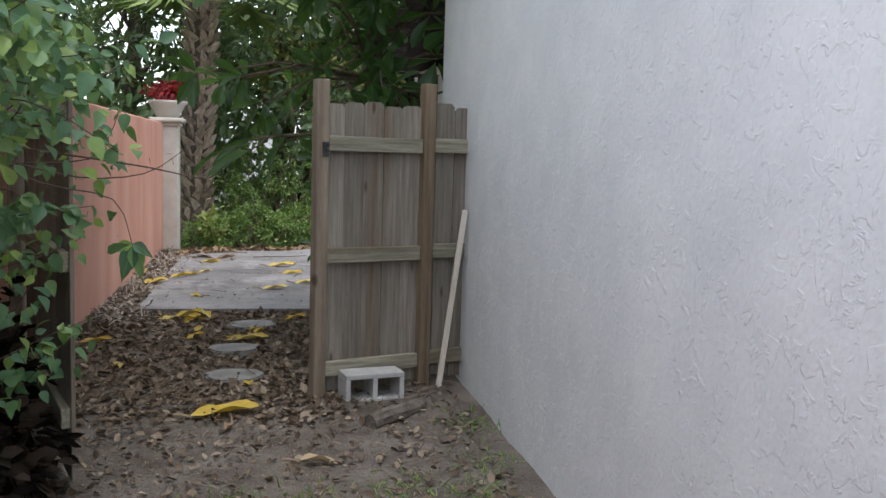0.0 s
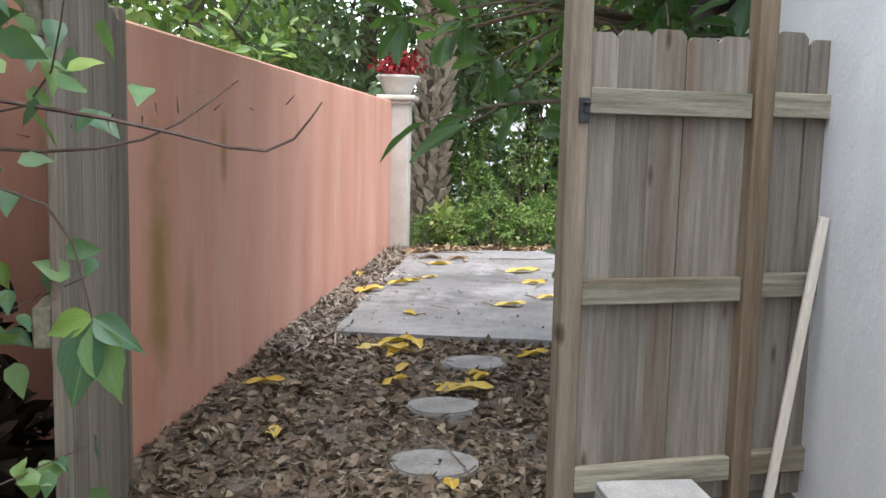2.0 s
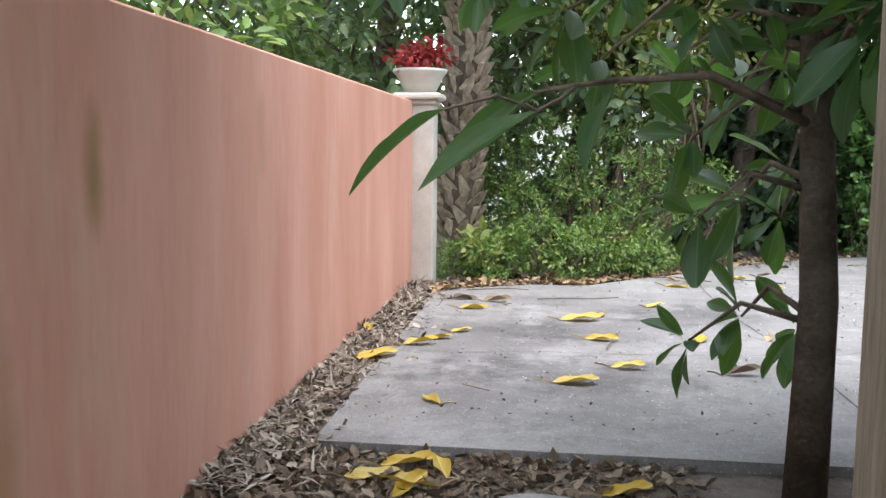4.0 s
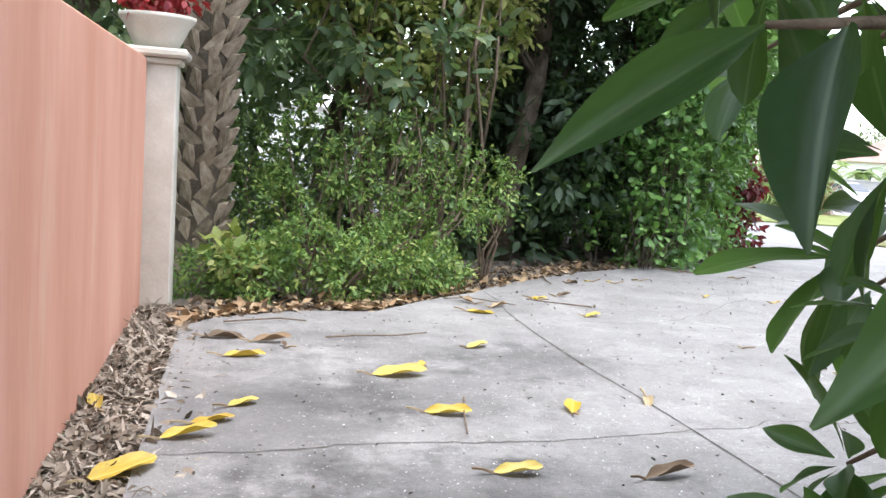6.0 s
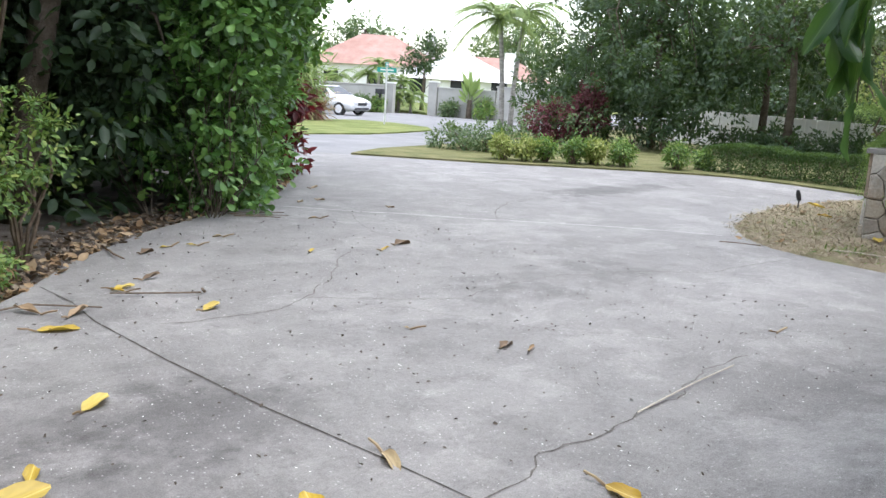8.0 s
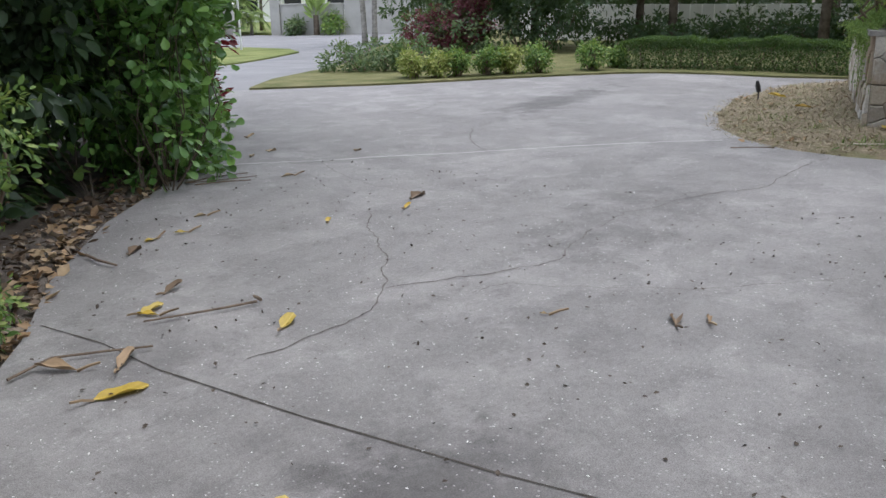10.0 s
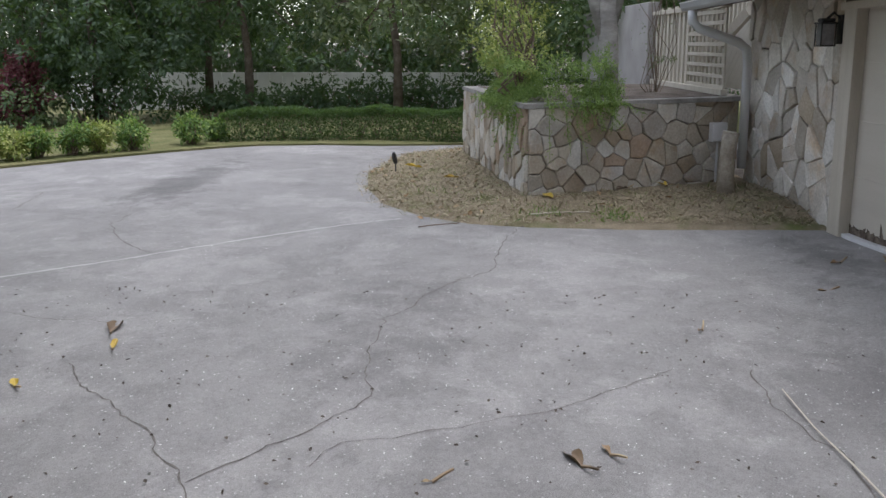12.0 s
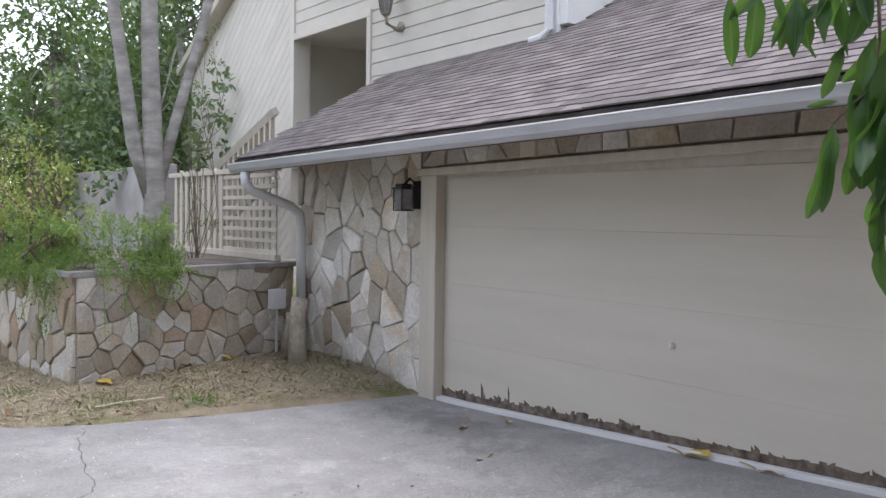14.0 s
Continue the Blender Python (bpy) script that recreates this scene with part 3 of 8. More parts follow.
def cloud(rng, blobs, n, shell=0.55, floor=-9.0):
    """Points and outward directions in the outer part of some ellipsoids (x, y, z, rx, ry, rz)."""
    b = np.array(blobs, float)
    w = (b[:, 3] * b[:, 4] + b[:, 3] * b[:, 5] + b[:, 4] * b[:, 5])
    which = rng.choice(len(b), n, p=w / w.sum())
    d = unit(rng, n)
    lump = 1 + 0.13 * np.sin(5 * d[:, 0] + which) + 0.13 * np.sin(6 * d[:, 1] + 2 * which) + 0.1 * np.sin(7 * d[:, 2] + 3 * which)
    r = (shell + (1 - shell) * rng.random(n) ** 0.6) * lump
    p = b[which, :3] + d * b[which, 3:] * r[:, None]
    keep = p[:, 2] > floor
    return p[keep], d[keep]


def foliage(name, seed, blobs, n, size, material, parent, shape="lance", shell=0.55, floor=-9.0, droop=0.25, label=""):
    rng = np.random.default_rng(seed)
    # most leaves sit in small tufts at the twig ends, the rest fill in between
    p, d = cloud(rng, blobs, int(0.3 * n), shell, floor)
    c, cd = cloud(rng, blobs, max(6, n // 26), max(shell, 0.6), floor)
    k = rng.integers(0, len(c), n - int(0.3 * n))
    off = unit(rng, len(k)) + 0.5 * cd[k]
    tuft = c[k] + off * size * rng.uniform(0.2, 1.25, len(k))[:, None]
    ways = np.vstack([0.7 * d + 0.9 * unit(rng, len(p)), 0.9 * off + 0.45 * unit(rng, len(k))]) - np.array([0, 0, droop])
    p, d = np.vstack([p, tuft]), np.vstack([d, cd[k]])
    keep = p[:, 2] > floor
    p, d, ways = p[keep], d[keep], ways[keep]
    ups = 0.6 * d + 0.6 * unit(rng, len(p)) + np.array([0, 0, 0.7])
    sizes = size * rng.uniform(0.6, 1.3, len(p))
    return leaf_mesh(name, rng, p, ways, ups, sizes, material, parent, shape, label)


def stems(bm, rng, base, tips, r0=0.02, r1=0.005, sides=5, sway=0.15):
    base = Vector(base)
    for t in tips:
        t = Vector(t)
        span = (t - base).length
        mid1 = base.lerp(t, 0.35) + Vector(rng.normal(size=3)) * span * sway * 0.5
        mid2 = base.lerp(t, 0.7) + Vector(rng.normal(size=3)) * span * sway * 0.5
        tube(bm, [base, mid1, mid2, t], [r0, r0 * 0.75, (r0 + r1) / 2, r1], sides)


def shrub(name, label, at, blobs, n, size, material, seed, shape="lance", shell=0.55, category="shrub", group="", stem_mat=None, floor=0.02, stem_r=0.02, droop=0.25, woody=99.0):
    """A bush: woody stems from the foot to each clump, and its leaves."""
    ob = thing(name, label, category, at, group=group)
    rng = np.random.default_rng(seed + 500)
    bm = bmesh.new()
    for b in blobs:
        if b[2] > woody:
            continue
        tips = [(b[0] + rng.uniform(-.6, .6) * b[3], b[1] + rng.uniform(-.6, .6) * b[4], b[2] + rng.uniform(-.3, .7) * b[5]) for _ in range(5)]
        k = 0.45 if math.hypot(b[0], b[1]) < 1.3 else 0.97
        stems(bm, rng, (b[0] * k + rng.normal() * 0.05, b[1] * k + rng.normal() * 0.05, -0.05), tips, stem_r, stem_r * 0.3)
    part("stem", bm, stem_mat or M_TWIG, ob)
    foliage("leaf_mass", seed, blobs, n, size, material, ob, shape, shell, floor, droop)
    return ob


def tree(name, label, at, trunk, blobs, n, size, leafm, seed, bark=None, r0=0.2, shape="lance", shell=0.3, droop=0.3, category="tree", group=""):
    """Tapered trunk with limbs to each clump of the crown."""
    ob = thing(name, label, category, at, group=group)
    rng = np.random.default_rng(seed + 900)
    bm = bmesh.new()
    k = len(trunk)
    tube(bm, trunk, [r0 * (1.15 if i == 0 else 1 - 0.5 * i / (k - 1)) for i in range(k)], 12)
    part("trunk", bm, bark or M_BARK, ob, smooth=True)
    bm = bmesh.new()
    for b in blobs:
        i = rng.integers(max(1, k // 2), k)
        start = Vector(trunk[i])
        tips = [(b[0] + rng.uniform(-.7, .7) * b[3], b[1] + rng.uniform(-.7, .7) * b[4], b[2] + rng.uniform(-.6, .6) * b[5]) for _ in range(2)]
        stems(bm, rng, start, tips, r0 * 0.2, 0.006, 6, 0.25)
    part("limb", bm, bark or M_BARK, ob, smooth=True)
    foliage("crown", seed, blobs, n, size, leafm, ob, shape, shell, -9, droop)
    return ob


def fan_palm_frond(rng, base, way, size, pts, ways, ups, sizes, fans=26):
    way = np.array(way, float) / np.linalg.norm(way)
    side = np.cross(way, (0, 0, 1.0))
    side /= np.linalg.norm(side) + 1e-6
    for a in np.linspace(-2.2, 2.2, fans):
        pts.append(base)
        w = math.cos(a) * way + math.sin(a) * side - np.array([0, 0, 0.25 + 0.2 * rng.random()])
        ways.append(w)
        ups.append(np.cross(side, way) * -1 + rng.normal(size=3) * 0.2)
        sizes.append(size * rng.uniform(0.8, 1.05))


def feather_palm(name, label, at, height, r, frond, n_fronds, seed, lean=0.0, trunk_mat=None, group="palms by the street"):
    """A palm with arching feather fronds."""
    ob = thing(name, label, "palm", at, group=group)
    rng = np.random.default_rng(seed)
    bm = bmesh.new()
    trunk = [(lean * (i / 6) ** 2, 0, -0.1 + (height + 0.1) * i / 6) for i in range(7)]
    tube(bm, trunk, [r * 1.25] + [r * (1 - 0.05 * i) for i in range(6)], 10)
    part("trunk", bm, trunk_mat or M_BARK, ob, smooth=True)
    pts, ways, ups, sizes = [], [], [], []
    bm = bmesh.new()
    top = np.array(trunk[-1])
    for f in range(n_fronds):
        a = 6.2832 * f / n_fronds + rng.normal() * 0.2
        lift = rng.uniform(0.1, 1.1)
        d = np.array([math.cos(a), math.sin(a), 0])
        spine = [top + frond * (s * d * math.cos(lift * (1 - 0.6 * s)) + np.array([0, 0, s * lift - 0.85 * s * s])) for s in np.linspace(0, 1, 8)]
        tube(bm, spine, [0.03 * (1 - 0.8 * s) + 0.004 for s in np.linspace(0, 1, 8)], 4)
        for s in np.linspace(0.12, 1, 26):
            i = min(6, int(s * 7))
            p = spine[i] + (spine[i + 1] - spine[i]) * (s * 7 - i)
            w0 = (spine[i + 1] - spine[i]) / (np.linalg.norm(spine[i + 1] - spine[i]) + 1e-6)
            sd = np.cross(w0, (0, 0, 1.0))
            for q in (-1, 1):
                pts.append(p)
                ways.append(0.8 * w0 + q * sd - np.array([0, 0, 0.45]))
                ups.append((0, 0, 1))
                sizes.append(frond * 0.34 * (1.1 - 0.6 * s) * rng.uniform(0.8, 1.1))
    part("frond_stalk", bm, L_PALM, ob)
    leaf_mesh("frond", rng, pts, ways, ups, sizes, L_PALM, ob, "blade")
    return ob


# ---- ground, drive, street ----
def noisy_sheet(name, x0, y0, x1, y1, step, height, material, label="", amp=0.015, seed=0.0, inside=None):
    """A sheet of small facets with gentle lumps; inside(x, y) keeps only part of it."""
    nx, ny = int((x1 - x0) / step) + 1, int((y1 - y0) / step) + 1
    xs, ys = np.linspace(x0, x1, nx), np.linspace(y0, y1, ny)
    verts = []
    for y in ys:
        for x in xs:
            h = height(x, y) if callable(height) else height
            verts.append((x, y, h + amp * noise.noise((x * 1.7 + seed, y * 1.7, 0)) + amp * 0.6 * noise.noise((x * 6 + seed, y * 6, 3))))
    faces = []
    for j in range(ny - 1):
        for i in range(nx - 1):
            if inside is None or inside((xs[i] + xs[i + 1]) / 2, (ys[j] + ys[j + 1]) / 2):
                a = j * nx + i
                faces.append((a, a + 1, a + nx + 1, a + nx))
    ob = mesh_part(name, verts, faces, material, smooth=True)
    return tagged(ob, label, name.split("_")[0], kind="structure")


def fall(x, y):
    """The land falls gently from the end of the drive down to the street."""
    d = (x + 0.47) * 0.631 + (y - 7.3) * 0.775
    return -0.02 * (min(max(d, 18.0), 48.0) - 18.0)


def lie(bm):
    """Cuts a flat sheet where the land bends and lays it on the land."""
    for d in (18.0, 48.0):
        bmesh.ops.bisect_plane(bm, geom=bm.verts[:] + bm.edges[:] + bm.faces[:], plane_co=(-0.47 + d * 0.631, 7.3 + d * 0.775, 0), plane_no=(0.631, 0.775, 0))
    for v in bm.verts:
        v.co.z += fall(v.co.x, v.co.y)


def rise(x, y):
    """The apron climbs a little along the garage door."""
    a, b = min(1.0, max(0.0, (8.3 - x) / 4.4), max(0.0, (x - 2.3) / 1.2)), min(1.0, max(0.0, (8.8 - y) / 1.4))
    return 0.2 * a * b * b * (3 - 2 * b)


bm = bmesh.new()
prev = None
for r in (45, 120, 500, 3000):
    cur = [bm.verts.new((9 + r * math.cos(6.2832 * k / 48), 14 + r * math.sin(6.2832 * k / 48), -0.1)) for k in range(48)]
    if prev is None:
        bm.faces.new(cur)
    else:
        for k in range(48):
            bm.faces.new((prev[k], prev[(k + 1) % 48], cur[(k + 1) % 48], cur[k]))
    prev = cur
lie(bm)
tagged(part("ground", bm, M_SOIL), "bare sandy soil reaching to the horizon", "ground", kind="structure")

side_yard = noisy_sheet("ground_side_yard", -1.2, -4.0, 2.0, 6.8, 0.08, -0.055, M_SOIL, "trodden sandy soil with leaf litter between the walls", 0.018)
bed_yard = noisy_sheet("ground_bed", -4.0, 6.8, -0.6, 24.0, 0.2, -0.03, M_SOIL, "soil strip under the shrubs", 0.03, 5)
bed_hedge = noisy_sheet("ground_hedge_bed", -0.7, 11.9, 14.0, 28.0, 0.25, -0.035, M_SOIL, "soil under the hedge and shrubs", 0.03, 9,
                        inside=lambda x, y: y > 12.0 + max(0, x - 1.0) * 1.0 - 0.6 and x * 0.631 + y * 0.775 < 22)

DRIVE = [(-0.69, 6.64), (1.86, 6.64), (2.3, 6.9), (8.95, 7.62), (8.82, 7.9), (8.78, 8.4), (8.75, 9.5), (8.84, 10.5), (9.0, 11.05), (9.4, 11.58), (10.1, 12.08), (11.2, 12.45), (12.7, 12.7), (14.8, 12.45),
         (15.3, 11.4), (15.4, 9.0), (15.4, 4.0), (16.6, 4.0), (16.4, 9.5), (16.2, 11.6), (16.05, 13.0), (16.2, 14.1), (16.1, 15.2), (15.75, 15.8), (15.0, 16.6), (14.25, 17.3), (12.6, 18.65), (10.9, 20.6), (10.2, 21.6),
         (8.6, 20.6), (8.3, 18.6), (7.5, 17.75), (6.1, 16.25), (4.9, 15.5), (3.6, 14.7), (2.5, 13.75), (1.85, 13.0), (1.3, 12.5), (0.8, 11.95), (0.2, 11.9), (-0.45, 11.55), (-0.7, 11.2)]
bm = bmesh.new()
prism(bm, DRIVE, -0.12, 0.0)
for k in range(12):
    bmesh.ops.bisect_plane(bm, geom=bm.verts[:] + bm.edges[:] + bm.faces[:], plane_co=(2.3 + 0.55 * k, 0, 0), plane_no=(1, 0, 0))
for k in range(7):
    bmesh.ops.bisect_plane(bm, geom=bm.verts[:] + bm.edges[:] + bm.faces[:], plane_co=(0, 7.3 + 0.32 * k, 0), plane_no=(0, 1, 0))
for v in bm.verts:
    if v.co.z > -0.01:
        v.co.z = rise(v.co.x, v.co.y)
drive = tagged(part("drive", bm, M_CONCRETE), "worn grey concrete driveway with cracks and stains", "driveway", kind="structure")


def strip(bm, pts, width, z, seed=0, wobble=0.0):
    """A thin raised or dark ribbon along a line on the ground."""
    rng = np.random.default_rng(seed)
    fine = []
    for (x0, y0), (x1, y1) in zip(pts, pts[1:]):
        k = max(1, int(math.hypot(x1 - x0, y1 - y0) / 0.05))
        for i in range(k):
            fine.append((x0 + (x1 - x0) * i / k, y0 + (y1 - y0) * i / k))
    fine.append(pts[-1])
    prev = None
    drift = 0.0
    for i, (x, y) in enumerate(fine):
        a, b = fine[max(0, i - 1)], fine[min(len(fine) - 1, i + 1)]
        d = Vector((b[0] - a[0], b[1] - a[1], 0)).normalized()
        nrm = Vector((-d.y, d.x, 0))
        drift = 0.85 * drift + rng.normal() * wobble
        w = width * rng.uniform(0.5, 1.4) / 2
        c = Vector((x, y, z)) + nrm * drift
        cur = (bm.verts.new(c - nrm * w), bm.verts.new(c + nrm * w))
        if prev:
            bm.faces.new((prev[0], prev[1], cur[1], cur[0]))
        prev = cur


bm = bmesh.new()
strip(bm, [(2.13, 6.95), (2.12, 8.1), (2.08, 8.95), (2.05, 9.5), (1.98, 10.3), (1.95, 11.2), (1.96, 12.1), (2.03, 12.6), (2.02, 13.1)], 0.011, 0.003, 1)
part("expansion_joint", bm, M_JOINT, drive)
CRACKS = [
    ([(-0.6, 8.62), (-0.21, 8.65), (0.26, 8.76), (0.85, 8.76), (1.44, 8.83), (2.08, 8.94), (2.37, 8.97), (2.6, 9.07), (3.18, 9.09), (3.47, 9.11), (3.91, 9.15), (4.23, 9.27), (4.92, 9.28)], 0.016),
    ([(2.26, 11.83), (2.44, 11.75), (2.63, 11.73), (2.86, 11.71), (3.14, 11.78), (3.44, 11.91), (3.66, 12.08), (3.97, 12.29), (4.3, 12.66), (4.59, 12.94), (4.81, 13.09)], 0.017),
    ([(8.75, 10.58), (8.25, 10.67), (7.6, 10.75), (7.02, 10.79), (6.8, 11.0), (6.44, 11.2), (5.99, 11.27), (5.75, 11.43), (5.26, 11.41), (4.81, 11.36), (4.42, 11.27), (4.24, 11.3), (4.14, 11.4), (3.84, 11.61), (3.57, 11.81), (3.44, 11.91)], 0.015),
    ([(3.6, 11.4), (3.83, 11.3), (3.98, 10.88), (4.23, 10.52), (4.44, 10.2), (4.9, 9.7)], 0.008),
    ([(9.36, 14.72), (8.81, 14.71), (8.5, 14.5), (8.17, 14.32), (7.59, 13.79)], 0.018),
    ([(9.6, 16.2), (9.94, 16.28), (10.4, 16.35), (10.84, 16.49)], 0.02),
    ([(11.6, 15.6), (11.4, 15.31), (11.1, 14.5), (10.76, 13.67)], 0.014),
    ([(6.44, 15.2), (6.2, 14.8), (5.95, 14.43), (5.7, 13.8), (5.52, 13.14)], 0.01),
]
for i, (line, w) in enumerate(CRACKS):
    bm = bmesh.new()
    strip(bm, line, w * 0.55, 0.003, 10 + i, 0.012)
    part("crack", bm, M_CRACK, drive)
bm = bmesh.new()
strip(bm, [(5.67, 15.69), (6.16, 15.17), (6.84, 14.42), (7.5, 13.77), (8.1, 13.15), (8.8, 12.42), (9.25, 11.78)], 0.035, 0.003, 5, 0.008)
part("patched_joint", bm, mat("patch_mortar", (0.38, 0.38, 0.37), (0.47, 0.465, 0.455), 8), drive)

# turf bed at the planter, rising towards its wall
BED_X = [8.72, 8.78, 8.84, 9.0, 9.4, 10.1, 11.2, 12.7, 14.8, 15.3]
BED_Y = [9.2, 9.7, 10.5, 11.05, 11.58, 12.08, 12.45, 12.7, 12.45, 11.4]


def in_bed(x, y):
    edge = np.interp(x, BED_X, BED_Y) + 0.15 + 0.05 * noise.noise((x * 3, y * 3, 7))
    low = 7.6 + (x - 8.5) * 0.11
    return 8.66 + 0.03 * noise.noise((x * 3, y * 3, 1)) < x < 15.4 and low < y < edge


def bed_height(x, y):
    edge = np.interp(x, BED_X, BED_Y)
    rim = min(1.0, max(0.0, (min(x - 8.76, edge - y) + 0.05) / 0.15))
    return -0.02 + 0.035 * rim + 0.125 * min(1.0, max(0.0, min((x - 8.8) / 1.0, max(0, edge - y) / 1.3)))


bed = noisy_sheet("ground_turf_bed", 8.58, 7.4, 15.45, 12.9, 0.07, bed_height, M_GRASSBED, "dry turf bed with dead grass beside the drive", 0.009, 3, in_bed)

# street, verge and island
for name, pts, z, m, label, kind in (
        ("road", [(8.0, 20.0), (10.6, 20.2), (12.3, 21.5), (16.5, 23.5), (25.5, 29.5), (60, 44), (60, 52), (44, 44.5), (37.2, 39.0), (35.7, 41.0), (35.0, 44.6), (30.5, 46.8), (12, 42), (-40, 20), (-40, 12), (-10, 17)], -0.012, M_ASPHALT, "pale worn asphalt street", "road"),
        ("ground_verge", [(14.6, 26.6), (16.6, 26.8), (18.7, 27.7), (21.4, 29.1), (23.0, 31.0), (23.9, 33.8), (23.6, 35.6), (21.4, 35.4), (14.0, 33.4), (7.5, 29.5), (9.0, 25.5)], 0.03, M_LAWN, "green lawn verge at the street corner", "lawn"),
        ("ground_island", [(10.95, 20.65), (12.65, 18.7), (14.3, 17.35), (15.05, 16.65), (15.8, 15.85), (16.15, 15.2), (16.25, 14.1), (16.1, 13.0), (16.25, 11.6), (16.5, 9.5), (16.7, 4), (40, 4), (40, 33), (25.6, 29.0), (16.6, 23.2), (14.2, 22.3), (12.6, 21.7)], 0.03, M_DULL_LAWN, "patchy lawn island beside the drive", "lawn"),
        ("ground_far_garden", [(37.0, 48.6), (36.6, 45.6), (35.9, 43.2), (38.5, 39.5), (70, 52), (70, 80), (40, 80), (31, 47.2)], 0.03, M_LAWN, "green front lawns across the street", "lawn")):
    bm = bmesh.new()
    prism(bm, pts, -0.1, z)
    lie(bm)
    tagged(part(name, bm, m), label, kind, kind="structure")

# ---- walls ----
bm = bmesh.new()
box(bm, 1.86, -6.0, -0.3, 2.1, 4.93, 5.2)
box(bm, 2.1, 4.7, -0.3, 9.5, 4.93, 5.2)
tagged(part("wall_white", bm, M_STUCCO), "white textured stucco house wall", "wall", kind="structure")
bm = bmesh.new()
box(bm, -1.25, -6.0, -0.3, -1.05, 11.93, 1.89, 0.012)
tagged(part("wall_pink", bm, M_PINK), "salmon pink rendered garden wall with stains", "wall", kind="structure")

# end pillar with its cap
pillar = thing("gate_pillar", "pale cast-stone pillar with moulded cap ending the pink wall", "pillar", (-1.0, 12.1, 0.0))
bm = bmesh.new()
box(bm, -0.17, -0.17, -0.1, 0.17, 0.17, 1.86, 0.012)
part("shaft", bm, M_PILLAR, pillar)
bm = bmesh.new()
box(bm, -0.20, -0.20, 1.85, 0.20, 0.20, 1.90, 0.012)
box(bm, -0.25, -0.25, 1.90, 0.25, 0.25, 1.97, 0.02)
part("cap", bm, M_PILLAR, pillar)
pot = thing("flower_pot", "cream stone bowl planter with red poinsettia on a pillar", "planter", (-1.0, 12.1, 1.97))
bm = bmesh.new()
lathe(bm, [(0.13, 0), (0.17, 0.02), (0.2, 0.08), (0.25, 0.18), (0.285, 0.22), (0.29, 0.25), (0.26, 0.25), (0.22, 0.2), (0.0, 0.19)], 28)
part("bowl", bm, M_PILLAR, pot, smooth=True)
foliage("poinsettia", 31, [(0, 0, 0.37, 0.23, 0.23, 0.12)], 420, 0.075, L_RED, pot, "oval", 0.4, label="red poinsettia bracts")

# ---- fence panel beside the white wall ----
FT = math.degrees(math.atan2(0.33, 0.86))
fence = thing("fence_panel", "weathered grey-brown picket fence panel between two posts", "fence", (0.845, 3.57, -0.07), FT)


def post_mesh(h):
    bm = bmesh.new()
    box(bm, -0.042, -0.042, 0, 0.042, 0.042, h, 0.006)
    return bm


for x, h, m in ((0.0, 2.03, M_POST), (0.772, 2.05, M_POST_BROWN)):
    p = part("post", post_mesh(h), m, fence)
    p.location = (x, 0, 0)
for i, x in enumerate((0.034, 0.175, 0.317, 0.459, 0.6, 0.855, 1.005)):
    w = 0.139 if x < 0.7 else 0.14
    bm = bmesh.new()
    h = 1.90 if x < 0.7 else 1.92
    c = 0.022
    pts = [(0, 0.06), (w, 0.06), (w, h - c), (w - c, h), (c, h), (0, h - c)]
    lo = [bm.verts.new((a, 0.02, b)) for a, b in pts]
    hi = [bm.verts.new((a, 0.038, b)) for a, b in pts]
    bm.faces.new(lo)
    bm.faces.new(hi[::-1])
    for k in range(6):
        bm.faces.new((lo[k], hi[k], hi[(k + 1) % 6], lo[(k + 1) % 6]))
    bmesh.ops.recalc_face_normals(bm, faces=bm.faces)
    q = part("picket", bm, M_WOOD, fence)
    q.location = (x, 0.002 * (i % 3), 0.012 * ((i * 7) % 3 - 1))
for z in (1.59, 0.88, 0.15):
    boxed("rail", (0.043, -0.03, z, 0.723, 0.018, z + 0.095), M_RAIL, fence)
    boxed("rail", (0.812, -0.03, z + 0.01, 1.15, 0.018, z + 0.105), M_RAIL, fence)
latch = boxed("latch", (-0.006, -0.054, 1.555, 0.036, -0.043, 1.645), M_BLACK, fence, "black iron gate latch plate", 0.003)
boxed("latch_arm", (0.008, -0.075, 1.59, 0.022, -0.054, 1.612), M_BLACK, latch, "", 0.003)
boxed("latch_arm", (0.008, -0.075, 1.62, 0.03, -0.054, 1.632), M_BLACK, latch, "", 0.003)

# block, log and batten at its foot
def cinder_block(at, turn):
    ob = thing("cinder_block", "grey concrete block with two hollow cells on the soil", "block", at, turn)
    bm = bmesh.new()
    L, W, H, t = 0.39, 0.19, 0.19, 0.032
    for d in ((0, 0, 0, L, W, t), (0, 0, H - t, L, W, H), (0, 0, t, t, W, H - t), (L - t, 0, t, L, W, H - t), (L / 2 - t / 2, 0, t, L / 2 + t / 2, W, H - t)):
        box(bm, *d, bevel=0.004)
    part("body", bm, M_BLOCK, ob)
    return ob


